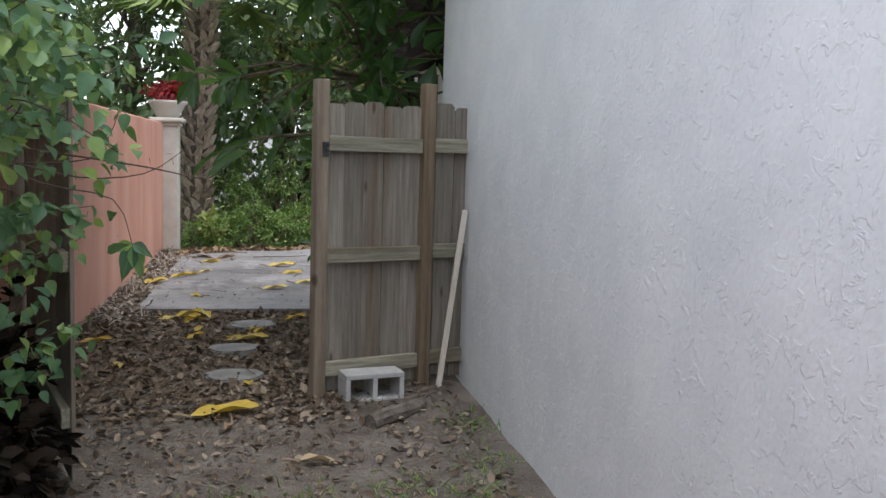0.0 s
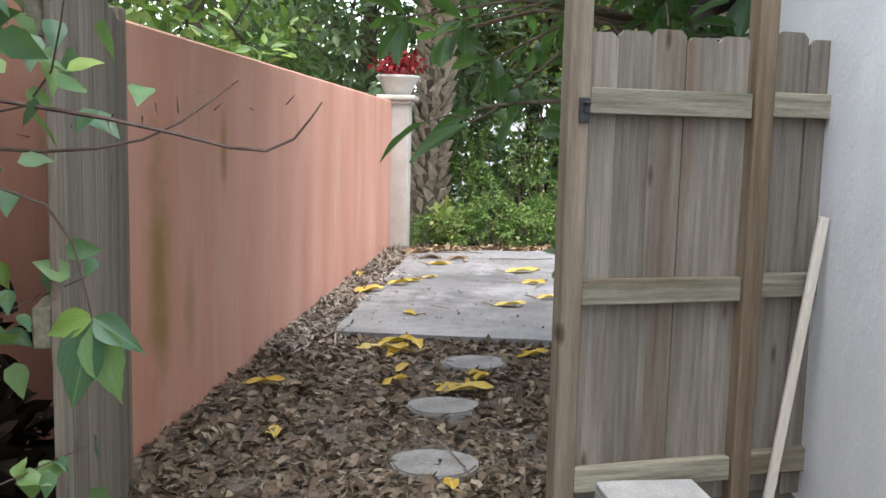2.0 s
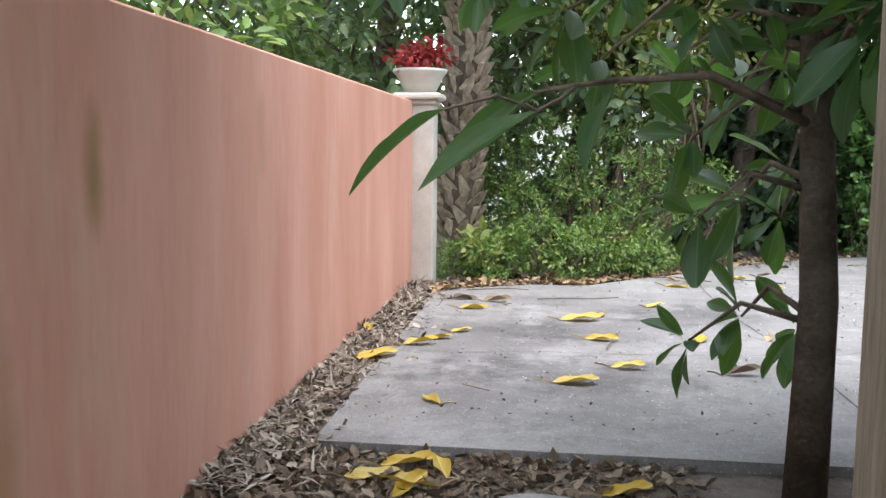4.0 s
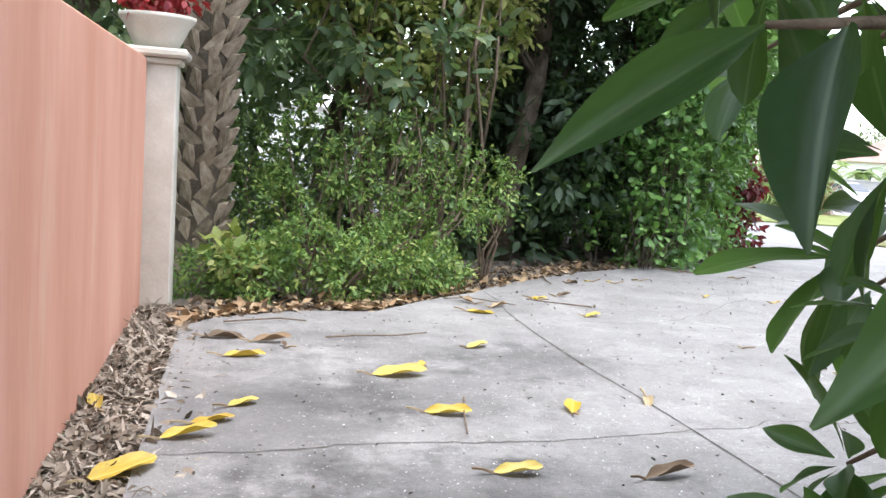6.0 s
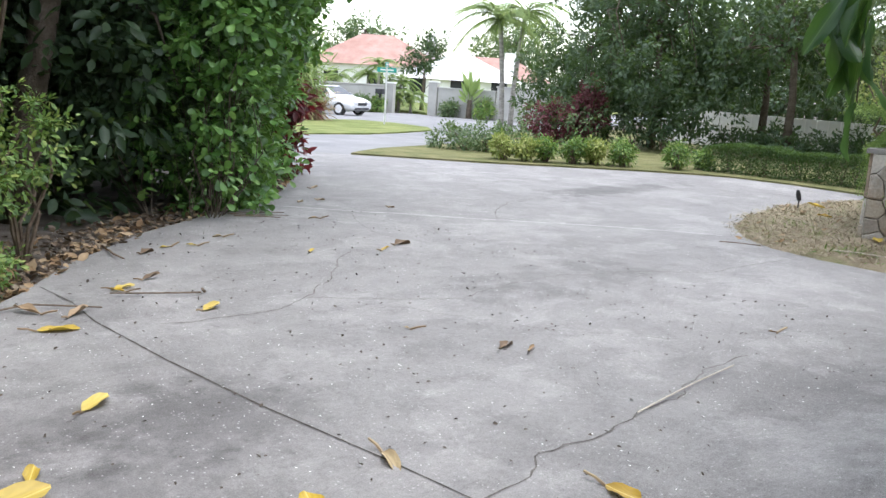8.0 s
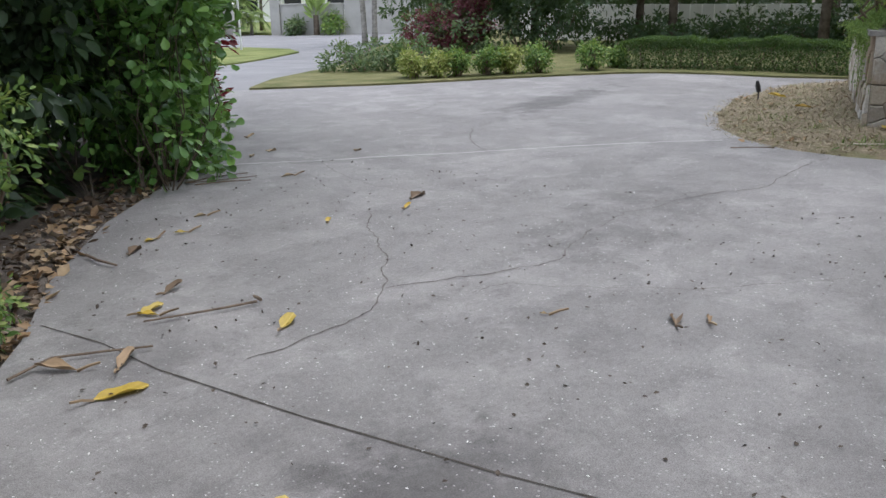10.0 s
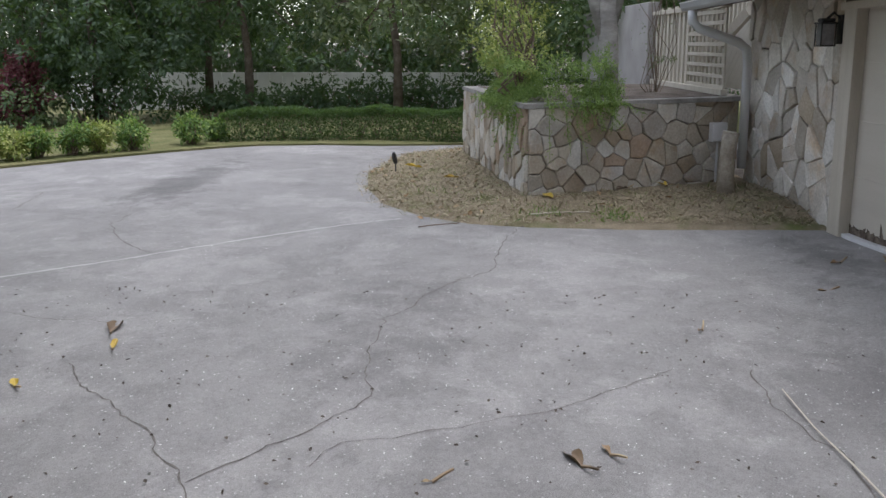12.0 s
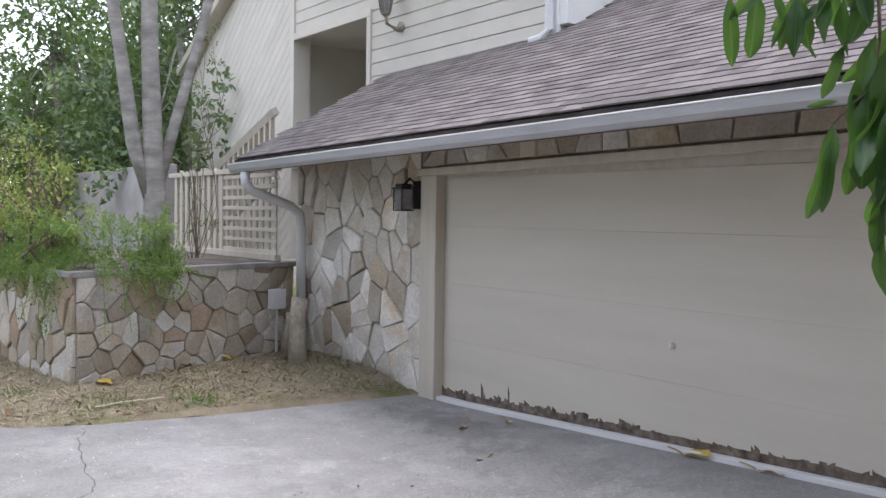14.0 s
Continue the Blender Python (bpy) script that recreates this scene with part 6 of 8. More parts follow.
for k in range(7):
    x, y = rng.normal() * 0.07, rng.normal() * 0.4
    tube(bm, [(x, y, 0), (x + rng.normal() * 0.08, y + rng.normal() * 0.08, 0.8), (x + 0.1, y + rng.normal() * 0.15, 1.6), (x + 0.15, y, 2.4)], [0.025, 0.02, 0.014, 0.006], 6)
part("old_stem", bm, M_DARKBARK, vine)
pts, ways, ups, sizes = [], [], [], []
placed = 0
for i, sh in enumerate(shoots):
    bare = i >= 72
    for k in range(4 if bare else 27):
        s = rng.uniform(0.3, 1.0)
        p = sh[1].lerp(sh[2], s * 2) if s < 0.5 else sh[2].lerp(sh[3], s * 2 - 1)
        d = Vector(rng.normal(size=3)) * 0.7 + Vector((0.4, -0.3, -0.5))
        d.normalize()
        L = rng.uniform(0.045, 0.085)
        up = Vector((0.3, -0.6, 0.8)) + 0.5 * Vector(rng.normal(size=3))
        if (p - EDGE).dot(SIGHT) > -0.1:
            continue
        if placed < 290 and (bare or k < 7):
            leaf_on(vine, HEART[k % 3], leaf_pose(p, p + d * L, up))
            placed += 1
        elif not bare:
            q = p + Vector(rng.normal(size=3)) * 0.06 - VB
            pts.append(tuple(q)), ways.append(tuple(d)), ups.append(tuple(up)), sizes.append(L)
leaf_mesh("leaf_rest", rng, pts, ways, ups, sizes, L_VINE, vine, "ovate")
# overhead leaf layer added to keep skylight off the wall and gate below
foliage("leaf_roof", 812, [(-0.1, -0.9, 2.9, 0.6, 0.8, 0.3), (-0.1, 0.3, 2.85, 0.7, 1.0, 0.35), (-0.6, -0.5, 2.6, 0.6, 1.3, 0.3), (-0.35, 0.2, 2.35, 0.4, 1.2, 0.25), (-0.3, -1.2, 2.45, 0.4, 1.0, 0.25)], 11000, 0.06, L_VINE, vine, "ovate", 0.2)
# dead leaves coloured near-black to stand for the shaded hollow behind the gate
foliage("dry_thatch", 813, [(0.02, -0.4, 0.45, 0.16, 0.9, 0.45), (0.0, 0.4, 0.6, 0.14, 0.6, 0.6), (0.06, 0.7, 0.3, 0.16, 0.5, 0.36), (0.2, 0.3, 0.22, 0.16, 0.35, 0.28)], 5200, 0.1, L_DEAD_SHADE, vine, "curl", 0.2, 0.02)
# lone shoot with hanging leaves at the gate
for b, t in (((0.02, 1.5, 1.12), (-0.02, 1.48, 0.98)), ((0.02, 1.5, 1.12), (0.06, 1.5, 0.99)), ((0.02, 1.5, 1.13), (0.1, 1.5, 1.08)), ((0.02, 1.5, 1.13), (-0.07, 1.5, 1.1))):
    leaf_on(vine, HEART[0], leaf_pose(b, t, (0.2, -0.9, 0.4), 0.7))
# ---- palm beside the pillar ----
palm = thing("cabbage_palm", "stout palm trunk covered in crossing old leaf boots", "palm", (-0.72, 13.45, -0.08))
bm = bmesh.new()
tube(bm, [(0, 0, 0), (0.02, 0, 1.5), (0.08, 0.0, 3.0), (0.1, 0.05, 5.2)], [0.22, 0.19, 0.18, 0.17], 14)
part("trunk", bm, M_DARKBARK, palm)
rng = np.random.default_rng(52)
BOOT = bmesh.new()
vs = [BOOT.verts.new(p) for p in ((-0.075, 0, 0), (0.075, 0, 0), (0.055, 0.05, 0.13), (-0.055, 0.05, 0.13), (0.018, 0.085, 0.25), (-0.018, 0.085, 0.25), (-0.075, -0.04, 0), (0.075, -0.04, 0), (0.0, -0.0, 0.22))]
for f in ((0, 1, 2, 3), (3, 2, 4, 5), (1, 7, 8, 4, 2), (0, 3, 5, 8, 6), (5, 4, 8)):
    BOOT.faces.new([vs[i] for i in f])
boot_mesh = bpy.data.meshes.new("boot")
BOOT.to_mesh(boot_mesh)
BOOT.free()
boot_mesh.materials.append(mat("palm_boot", (0.22, 0.17, 0.125), (0.42, 0.35, 0.275), 8, 0.95, 0.5, 50, 0.1, vary=0.25, stretch=(3, 3, 1)))
for row in range(26):
    for k in range(8):
        a = 6.2832 * (k + 0.5 * (row % 2)) / 8 + rng.normal() * 0.05
        z = 0.1 + 0.17 * row
        x0 = 0.03 * z
        r = 0.19 - 0.005 * z
        ob = new("boot", boot_mesh)
        ob.parent = palm
        ob.matrix_local = Matrix.Translation((x0 + r * math.cos(a), r * math.sin(a), z)) @ pose(0, 0, 0, -8 + 6 * rng.normal(), (-32, 32)[row % 2] + 4 * rng.normal(), math.degrees(a) - 90)
pts, ways, ups, sizes = [], [], [], []
for k in range(20):
    a = 6.2832 * k / 20
    fan_palm_frond(rng, np.array([0.1 + 1.2 * math.cos(a), 0.05 + 1.2 * math.sin(a), 5.0 + 0.9 * math.sin(k * 1.7)]), (math.cos(a), math.sin(a), -0.4), 1.0, pts, ways, ups, sizes)
for k in range(3):
    fan_palm_frond(rng, np.array([0.35 + 0.15 * k, -0.45, 0.45 + 0.05 * k]), (0.3 * (k - 1), -0.9, 0.2), 0.42, pts, ways, ups, sizes, 18)
leaf_mesh("frond", rng, pts, ways, ups, sizes, L_PALM, palm, "blade")

# ---- shrubs and trees beyond the drive ----
shrub("shrub", "low bright green bush with small leaves at the drive edge", (0.35, 12.95, -0.05),
      [(-1.0, -0.25, 0.2, 0.34, 0.34, 0.24), (-0.55, -0.5, 0.26, 0.36, 0.36, 0.3), (-0.1, -0.3, 0.42, 0.4, 0.4, 0.36), (0.3, -0.45, 0.27, 0.38, 0.36, 0.3), (0.65, -0.1, 0.38, 0.42, 0.42, 0.36), (1.05, 0.1, 0.24, 0.36, 0.36, 0.26), (1.3, 0.45, 0.2, 0.3, 0.3, 0.22)], 9000, 0.055, L_SHRUB, 1, "lance", 0.5)
shrub("shrub", "loose taller shrub with olive-green leaves", (0.9, 13.9, -0.05),
      [(-1.3, 0.1, 1.0, 0.6, 0.5, 0.6), (-0.6, 0.0, 1.25, 0.7, 0.55, 0.6), (0.2, 0.0, 1.15, 0.7, 0.55, 0.55), (0.9, 0.0, 1.05, 0.6, 0.5, 0.55), (1.4, 0.1, 0.95, 0.45, 0.45, 0.4), (0.5, 0.4, 1.6, 0.5, 0.4, 0.35), (-0.9, -0.35, 0.7, 0.45, 0.4, 0.35), (0.0, -0.3, 0.75, 0.5, 0.4, 0.35), (0.8, -0.35, 0.7, 0.45, 0.4, 0.3)], 8200, 0.058, L_SHRUB, 2, "lance", 0.3)
shrub("croton", "small shrub with yellow variegated leaves by the pillar", (-0.35, 12.62, -0.03), [(0, 0, 0.28, 0.2, 0.2, 0.22)], 220, 0.12, L_YELLOW, 3, "oval", 0.4)
shrub("variegated_shrub", "tall leggy shrub with cream variegated leaves", (1.3, 15.0, -0.05),
      [(0.0, 0.0, 2.6, 0.6, 0.5, 0.6), (0.9, -0.4, 3.3, 0.5, 0.4, 0.5), (0.7, 0.1, 2.3, 0.5, 0.4, 0.5), (-0.5, 0.0, 3.2, 0.7, 0.5, 0.6), (0.3, 0.2, 3.6, 0.8, 0.5, 0.5), (1.2, 0.2, 3.0, 0.5, 0.5, 0.4)], 4600, 0.10, L_YELLOW, 4, "oval", 0.2, stem_r=0.03)
rng = np.random.default_rng(3)
hb, db = [], []
for k in range(9):
    d = 3.6 * k / 8
    for z, r, out in ((0.45, 0.62, -0.1), (1.25, 0.7, -0.08), (2.1, 0.76, 0.08), (3.0, 0.85, 0.3), (3.9, 0.9, 0.4), (4.9, 1.0, 0.65), (5.9, 0.95, 0.7)):
        q = rng.uniform(0.85, 1.1)
        b = (0.42 + 0.6 * d + 0.8 * out + rng.normal() * 0.07, 0.38 + 0.8 * d - 0.6 * out + rng.normal() * 0.07, z, r * q, r * q, r * 0.8)
        hb.append(b)
for z, r, o in ((1.9, 0.45, 0.28), (2.6, 0.55, 0.5), (3.4, 0.65, 0.75), (4.3, 0.75, 0.95), (5.2, 0.75, 1.05)):
    hb.append((2.75 + o, 3.2 + 0.6 * o, z, r, r, r * 0.9))
for k in range(3):
    for z in (0.9, 1.7, 2.5, 3.3, 4.2, 5.2):
        db.append((-0.25 - 0.5 * k + rng.normal() * 0.06, 0.95 + 0.25 * k, z, 0.65, 0.65, 0.65))
shrub("clusia_hedge", "tall dense glossy green clusia hedge at the drive", (4.45, 15.1, -0.05), hb, 56000, 0.112, L_HEDGE, 5, "obovate", 0.8, "hedge", stem_mat=M_DARKBARK, droop=0.1, floor=0.06, stem_r=0.008, woody=2.4)
# dark leaf colour stands for the shaded gap at the hedge's left end
shrub("dark_shrub", "tall shrub beside the clusia hedge, its leaf colour darkened for the shade there", (4.3, 15.2, -0.05), db, 16000, 0.1, L_DARK, 7, "obovate", 0.6, stem_mat=M_DARKBARK, droop=0.1, floor=0.42, stem_r=0.008, woody=1.0)
shrub("cordyline", "dark red cordyline with strap leaves at the hedge end", (7.7, 18.3, -0.05), [(0, 0, 0.5, 0.32, 0.32, 0.45), (0.05, 0.05, 1.2, 0.32, 0.32, 0.4), (0.05, 0.05, 1.9, 0.28, 0.28, 0.35)], 1100, 0.16, L_MAROON, 6, "lance", 0.2, stem_r=0.006)
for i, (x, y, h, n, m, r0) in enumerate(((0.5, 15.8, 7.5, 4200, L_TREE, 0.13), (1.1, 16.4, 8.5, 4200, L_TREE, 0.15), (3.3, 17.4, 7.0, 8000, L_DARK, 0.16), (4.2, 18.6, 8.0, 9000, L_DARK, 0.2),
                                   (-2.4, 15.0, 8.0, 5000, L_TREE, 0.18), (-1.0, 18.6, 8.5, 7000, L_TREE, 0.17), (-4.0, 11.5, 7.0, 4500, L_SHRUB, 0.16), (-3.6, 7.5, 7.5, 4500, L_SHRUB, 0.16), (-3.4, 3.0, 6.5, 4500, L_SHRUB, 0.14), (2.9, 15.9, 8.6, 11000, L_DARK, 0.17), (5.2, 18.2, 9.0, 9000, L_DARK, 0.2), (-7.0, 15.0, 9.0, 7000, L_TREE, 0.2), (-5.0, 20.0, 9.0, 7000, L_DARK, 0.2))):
    a0 = 1.7 * i
    low = {2: 0.18, 3: 0.18, 5: 0.3, 9: 0.56, 10: 0.6}.get(i, 0.40)
    tree("tree", "leafy garden tree with a dark leaning trunk", (x, y, -0.1), [(0, 0, 0), (0.15, 0.05, 1.2), (0.4, 0.1, 2.4), (0.5, 0.2, 3.6), (0.45, 0.3, 5.0)],
         [(1.3 * math.cos(a + a0) * (0.8 + 0.3 * math.sin(5 * a)), 1.4 * math.sin(a + a0), h * (low + 0.13 * math.sin(3 * a + i)), 1.05, 1.05, 0.8) for a in np.linspace(0, 5.6, 8)]
         + [(0.6 * math.cos(2 * a), 0.7 * math.sin(2 * a), h * (0.6 + 0.1 * a), 1.3, 1.3, 0.9) for a in (0, 1, 2, 3)], n, 0.19, m, 20 + i, M_DARKBARK, r0)

# ---- island and far gardens ----
for i, (x, y, s, m) in enumerate(((13.45, 18.95, 0.36, L_YELLOW), (13.75, 18.55, 0.34, L_YELLOW), (14.1, 18.3, 0.38, L_SHRUB), (14.5, 17.9, 0.42, L_SHRUB), (14.85, 17.65, 0.4, L_YELLOW), (15.2, 17.2, 0.42, L_SHRUB), (16.1, 16.5, 0.42, L_SHRUB), (16.75, 16.25, 0.3, L_SHRUB))):
    shrub("low_bush", "small rounded yellow-green bush on the lawn island", (x, y, 0.02),
          [(0, 0, 0.5 * s + 0.08, 0.62 * s, 0.62 * s, 0.5 * s), (0.2 * s, 0.25 * s, 0.8 * s, 0.45 * s, 0.45 * s, 0.45 * s), (-0.25 * s, -0.15 * s, 0.75 * s, 0.45 * s, 0.45 * s, 0.4 * s)], 1300, 0.07, m, 70 + i, group="bushes on the island")
shrub("juniper", "spreading dark green ground shrub on the island", (14.9, 20.6, 0.0), [(-0.2, 0.9, 0.22, 0.6, 0.6, 0.3), (0.0, 0.2, 0.3, 0.7, 0.7, 0.32), (0.2, -0.5, 0.28, 0.65, 0.65, 0.32)], 3500, 0.085, L_TREE, 90, "lance", 0.6)
shrub("purple_shrub", "purple-leaved shrub on the island", (20.6, 22.6, fall(20.6, 22.6)), [(-0.2, 0.3, 0.7, 0.55, 0.55, 0.6), (0.25, -0.3, 0.95, 0.55, 0.55, 0.65), (0.3, -0.35, 1.5, 0.4, 0.4, 0.4), (-0.55, 0.8, 0.6, 0.45, 0.45, 0.5)], 4200, 0.1, L_PURPLE, 91, "lance", 0.3)
# clipped hedge: leaves thick on its flat top and sides, thinner inside
hedge = thing("clipped_hedge", "low clipped dark green boxwood hedge along the drive", "hedge", (16.9, 15.75, 0.0))
rng = np.random.default_rng(60)
n = 42000
along = rng.uniform(-0.35, 7.3, n)
u, v = rng.uniform(-1, 1, n), rng.uniform(0, 1, n)
face = rng.random(n)
soft = np.abs(rng.normal(size=n)) * 0.07
u = np.where(face < 0.42, np.sign(u) * (1 - soft), u)
v = np.where(face > 0.58, 1 - soft, v)
wave = 0.03 * np.sin(3.1 * along) + 0.02 * np.sin(7.7 * along + 1)
p = np.column_stack([0.36 * u + 0.3 * np.sin(0.76 * along) - 0.036 * along + wave, -along, 0.03 + (0.55 + wave) * v])
d = np.column_stack([u, np.zeros(n), 2 * v - 0.6])
leaf_mesh("leaf_mass", rng, p, d + 0.9 * rng.normal(size=(n, 3)), 0.6 * d + 0.6 * rng.normal(size=(n, 3)) + np.array([0, 0, 0.6]), 0.042 * rng.uniform(0.7, 1.4, n), L_BOX, hedge, "lance")
bm = bmesh.new()
for k in range(20):
    y = -0.36 * k
    x = 0.3 * math.sin(0.27 * k) - 0.013 * k
    stems(bm, rng, (x, y, -0.05), [(x + rng.normal() * 0.12, y + rng.normal() * 0.12, 0.45) for _ in range(3)], 0.012, 0.004)
tagged(part("stem", bm, M_TWIG, hedge), kind="stuff")
for i, (x, y, h, m, low, n) in enumerate((
        (23.0, 21.5, 5.6, L_DARK, 0.34, 17000), (23.4, 17.6, 6.2, L_DARK, 0.47, 9000), (22.5, 13.6, 6.8, L_GREY, 0.44, 6000), (24.2, 24.0, 5.2, L_DARK, 0.36, 15000), (24.0, 11.0, 7.5, L_GREY, 0.4, 7000),
        (22.0, 8.8, 7.5, L_TREE, 0.4, 11000), (25, 6.8, 9, L_DARK, 0.36, 15000), (20.5, 6.2, 8.5, L_TREE, 0.36, 17000), (25.5, 14.0, 8, L_GREY, 0.42, 6000), (18.6, 7.0, 8.5, L_TREE, 0.38, 11500), (25.8, 19.5, 5.4, L_DARK, 0.5, 9000))):
    a0 = 0.9 * i
    tree("tree", "dark green garden tree behind the clipped hedge", (x, y, 0), [(0, 0, -0.1), (0.1, 0, 1.5), (0.25, 0.2, 3.0), (0.2, 0.4, 5.0)],
         [(1.9 * math.cos(a + a0), 1.9 * math.sin(a + a0), h * (low + 0.11 * math.sin(2.6 * a + i)), 1.2, 1.2, 0.85) for a in np.linspace(0, 5.7, 9)]
         + [(1.0 * math.cos(2 * a + a0), 1.0 * math.sin(2 * a + a0), h * (0.6 + 0.11 * a), 1.5, 1.5, 1.0) for a in (0, 1, 2, 3)], n, 0.145, m, 40 + i, M_BARK if y < 12 else M_DARKBARK, 0.12)
for i, (x, y, h) in enumerate(((34.5, 26.0, 5.5), (35.0, 21.5, 6.0), (34.0, 17.0, 6.0), (35.0, 12.5, 6.5), (33.0, 8.5, 6.5), (32.0, 4.5, 6.5))):
    tree("tree", "dense dark tree beyond the white fence", (x, y, -0.3), [(0, 0, -0.1), (0.1, 0, 1.2), (0.15, 0.1, 2.6), (0.1, 0.1, 4.0)],
         [(1.7 * math.cos(a + i), 2.3 * math.sin(a + i), h * (0.3 + 0.1 * math.sin(2.6 * a + i)), 1.4, 1.6, 1.1) for a in np.linspace(0, 5.6, 8)] + [(0, 0, h * 0.6, 1.8, 2.0, 1.3), (0, 0.5, h * 0.85, 1.4, 1.5, 1.0)], 7500, 0.22, L_DARK, 180 + i, M_DARKBARK, 0.13)
for i, (x, y) in enumerate(((25.9, 30.0), (26.1, 29.7))):
    feather_palm("palm", "slender palm with feathery fronds by the street", (x, y, fall(x, y)), 4.1 + 0.3 * i, 0.1, 1.9, 20, 95 + i, -0.45 + 0.9 * i, M_PALEBARK)
for i, (x, y, h) in enumerate(((33.4, 49.6, 1.8), (35.5, 49.4, 2.0), (31.6, 50.5, 2.0), (35.3, 46.8, 1.0), (36.0, 47.0, 1.7), (36.5, 46.5, 0.9), (35.0, 47.8, 2.6))):
    feather_palm("palm", "small feathery palm in a garden across the street", (x, y, -0.6), h, 0.09, 1.3, 16, 110 + i, 0.1)
# fan-shaped traveller's palm before the garden wall
fan = thing("traveller_palm", "tall fan of paddle leaves before the garden wall", "palm", (35.9, 41.2, -0.6))
bm = bmesh.new()
tube(bm, [(0, 0, 0), (0.02, 0, 1.0)], [0.16, 0.13], 8)
part("trunk", bm, M_DARKBARK, fan)
PADDLE = blade("paddle_leaf", [0.01, 0.012, 0.012, 0.06, 0.12, 0.14, 0.13, 0.1, 0.05, 0.005], 0.3, 0.1, L_PALM, 0.01)
rng = np.random.default_rng(118)
for k in range(15):
    a = -1.0 + 2.0 * k / 14 + rng.normal() * 0.12
    foot = 0.8 + 0.9 * rng.random() * (1 - abs(a))
    L = rng.uniform(1.1, 1.75) * (1 - 0.25 * abs(a))
    out = rng.normal() * 0.25
    tip = Vector((0.66 * math.sin(a) * L * 0.75 + out * 0.7, -0.75 * math.sin(a) * L * 0.75 + out * 0.7, foot + L * math.cos(a)))
    ob = new("leaf", PADDLE)
    ob.parent = fan
    ob.matrix_local = leaf_pose((0, 0, foot), tip, (-0.75 + rng.normal() * 0.8, -0.66 + rng.normal() * 0.8, 0.3), 0.8)
shrub("grass_clump", "large spiky palmetto clump beside the verge", (19.7, 35.0, fall(19.7, 35.0)), [(0, 0, 1.6, 0.9, 0.9, 1.2), (-0.5, 0.4, 1.0, 0.8, 0.8, 0.8)], 2600, 0.5, L_PALM, 120, "blade", 0.1)
shrub("grass_clump", "tan ornamental grass clump beside the verge", (20.3, 34.6, fall(20.3, 34.6)), [(0, 0, 0.45, 0.5, 0.5, 0.5)], 1500, 0.4, L_BROWN, 121, "blade", 0.1)
for i, (x, y, h) in enumerate(((65, 85, 7), (73, 70, 8), (42, 74, 10), (70, 52, 9), (30, 66, 8), (75, 38, 10), (48, 30, 8), (50, 18, 9), (40, 4, 10), (-12, 45, 9), (2, 48, 9), (14, 58, 9), (-25, 30, 10))):
    tree("tree", "distant grey-green tree above the roofs", (x, y, 0), [(0, 0, -0.1), (0.2, 0, 2), (0.3, 0.2, 4.5), (0.2, 0.3, 6)],
         [(3 * math.cos(a + i), 3 * math.sin(a + i), h * (0.55 + 0.15 * math.sin(3 * a)), 2.2, 2.2, 1.4) for a in np.linspace(0, 5.6, 7)] + [(0, 0, h * 0.85, 2.5, 2.5, 1.4)], 4500, 0.42, L_TREE, 140 + i, M_DARKBARK, 0.25)
for i, (x, y, s, m) in enumerate(((30.9, 46.2, 0.45, L_SHRUB), (32.0, 45.8, 0.5, L_TREE), (33.0, 45.6, 0.5, L_SHRUB), (35.3, 42.2, 0.5, L_TREE), (36.0, 40.3, 0.6, L_SHRUB), (29.0, 47.4, 0.5, L_TREE), (36.4, 47.6, 1.3, L_TREE), (27.0, 48.4, 0.6, L_SHRUB))):
    shrub("garden_shrub", "rounded green shrub in a garden across the street", (x, y, -0.6), [(0, 0, 0.7 * s, 0.9 * s, 0.9 * s, 0.7 * s), (0.5 * s, 0.3 * s, 1.1 * s, 0.7 * s, 0.7 * s, 0.6 * s)], 900, 0.16, m, 400 + i, group="shrubs across the street")

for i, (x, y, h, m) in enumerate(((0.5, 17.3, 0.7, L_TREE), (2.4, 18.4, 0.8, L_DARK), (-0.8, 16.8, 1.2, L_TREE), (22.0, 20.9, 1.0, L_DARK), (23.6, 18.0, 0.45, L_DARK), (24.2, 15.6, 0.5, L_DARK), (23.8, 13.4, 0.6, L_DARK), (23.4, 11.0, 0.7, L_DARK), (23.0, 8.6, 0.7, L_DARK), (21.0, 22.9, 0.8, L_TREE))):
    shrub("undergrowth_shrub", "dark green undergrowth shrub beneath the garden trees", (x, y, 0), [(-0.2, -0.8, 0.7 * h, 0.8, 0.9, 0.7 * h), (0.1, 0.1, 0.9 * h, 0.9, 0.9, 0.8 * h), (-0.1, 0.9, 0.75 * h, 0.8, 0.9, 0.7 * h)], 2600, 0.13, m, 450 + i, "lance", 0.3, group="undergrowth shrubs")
tree("tree", "small dark round-crowned tree in a garden across the street", (38.8, 48.0, -0.6), [(0, 0, -0.1), (0.05, 0, 1.2), (0.1, 0, 2.4)], [(0, 0, 3.4, 1.0, 1.0, 1.0), (0.5, -0.4, 4.1, 0.8, 0.8, 0.8), (-0.5, 0.4, 2.9, 0.8, 0.8, 0.6)], 1800, 0.22, L_DARK, 470, M_DARKBARK, 0.12)
# unseen high crown of the broadleaf tree, added to shade slab and pink wall
foliage("crown", 405, [(-0.6, 0.0, 3.7, 1.0, 0.9, 0.5), (-1.1, -0.6, 3.9, 1.0, 1.0, 0.5), (-0.3, -1.2, 3.6, 0.9, 0.9, 0.45), (-1.5, -1.6, 4.0, 1.0, 1.1, 0.45), (-1.6, -2.7, 4.1, 0.9, 1.0, 0.4)], 3000, 0.22, L_BIG, big_tree, "oval", 0.2)


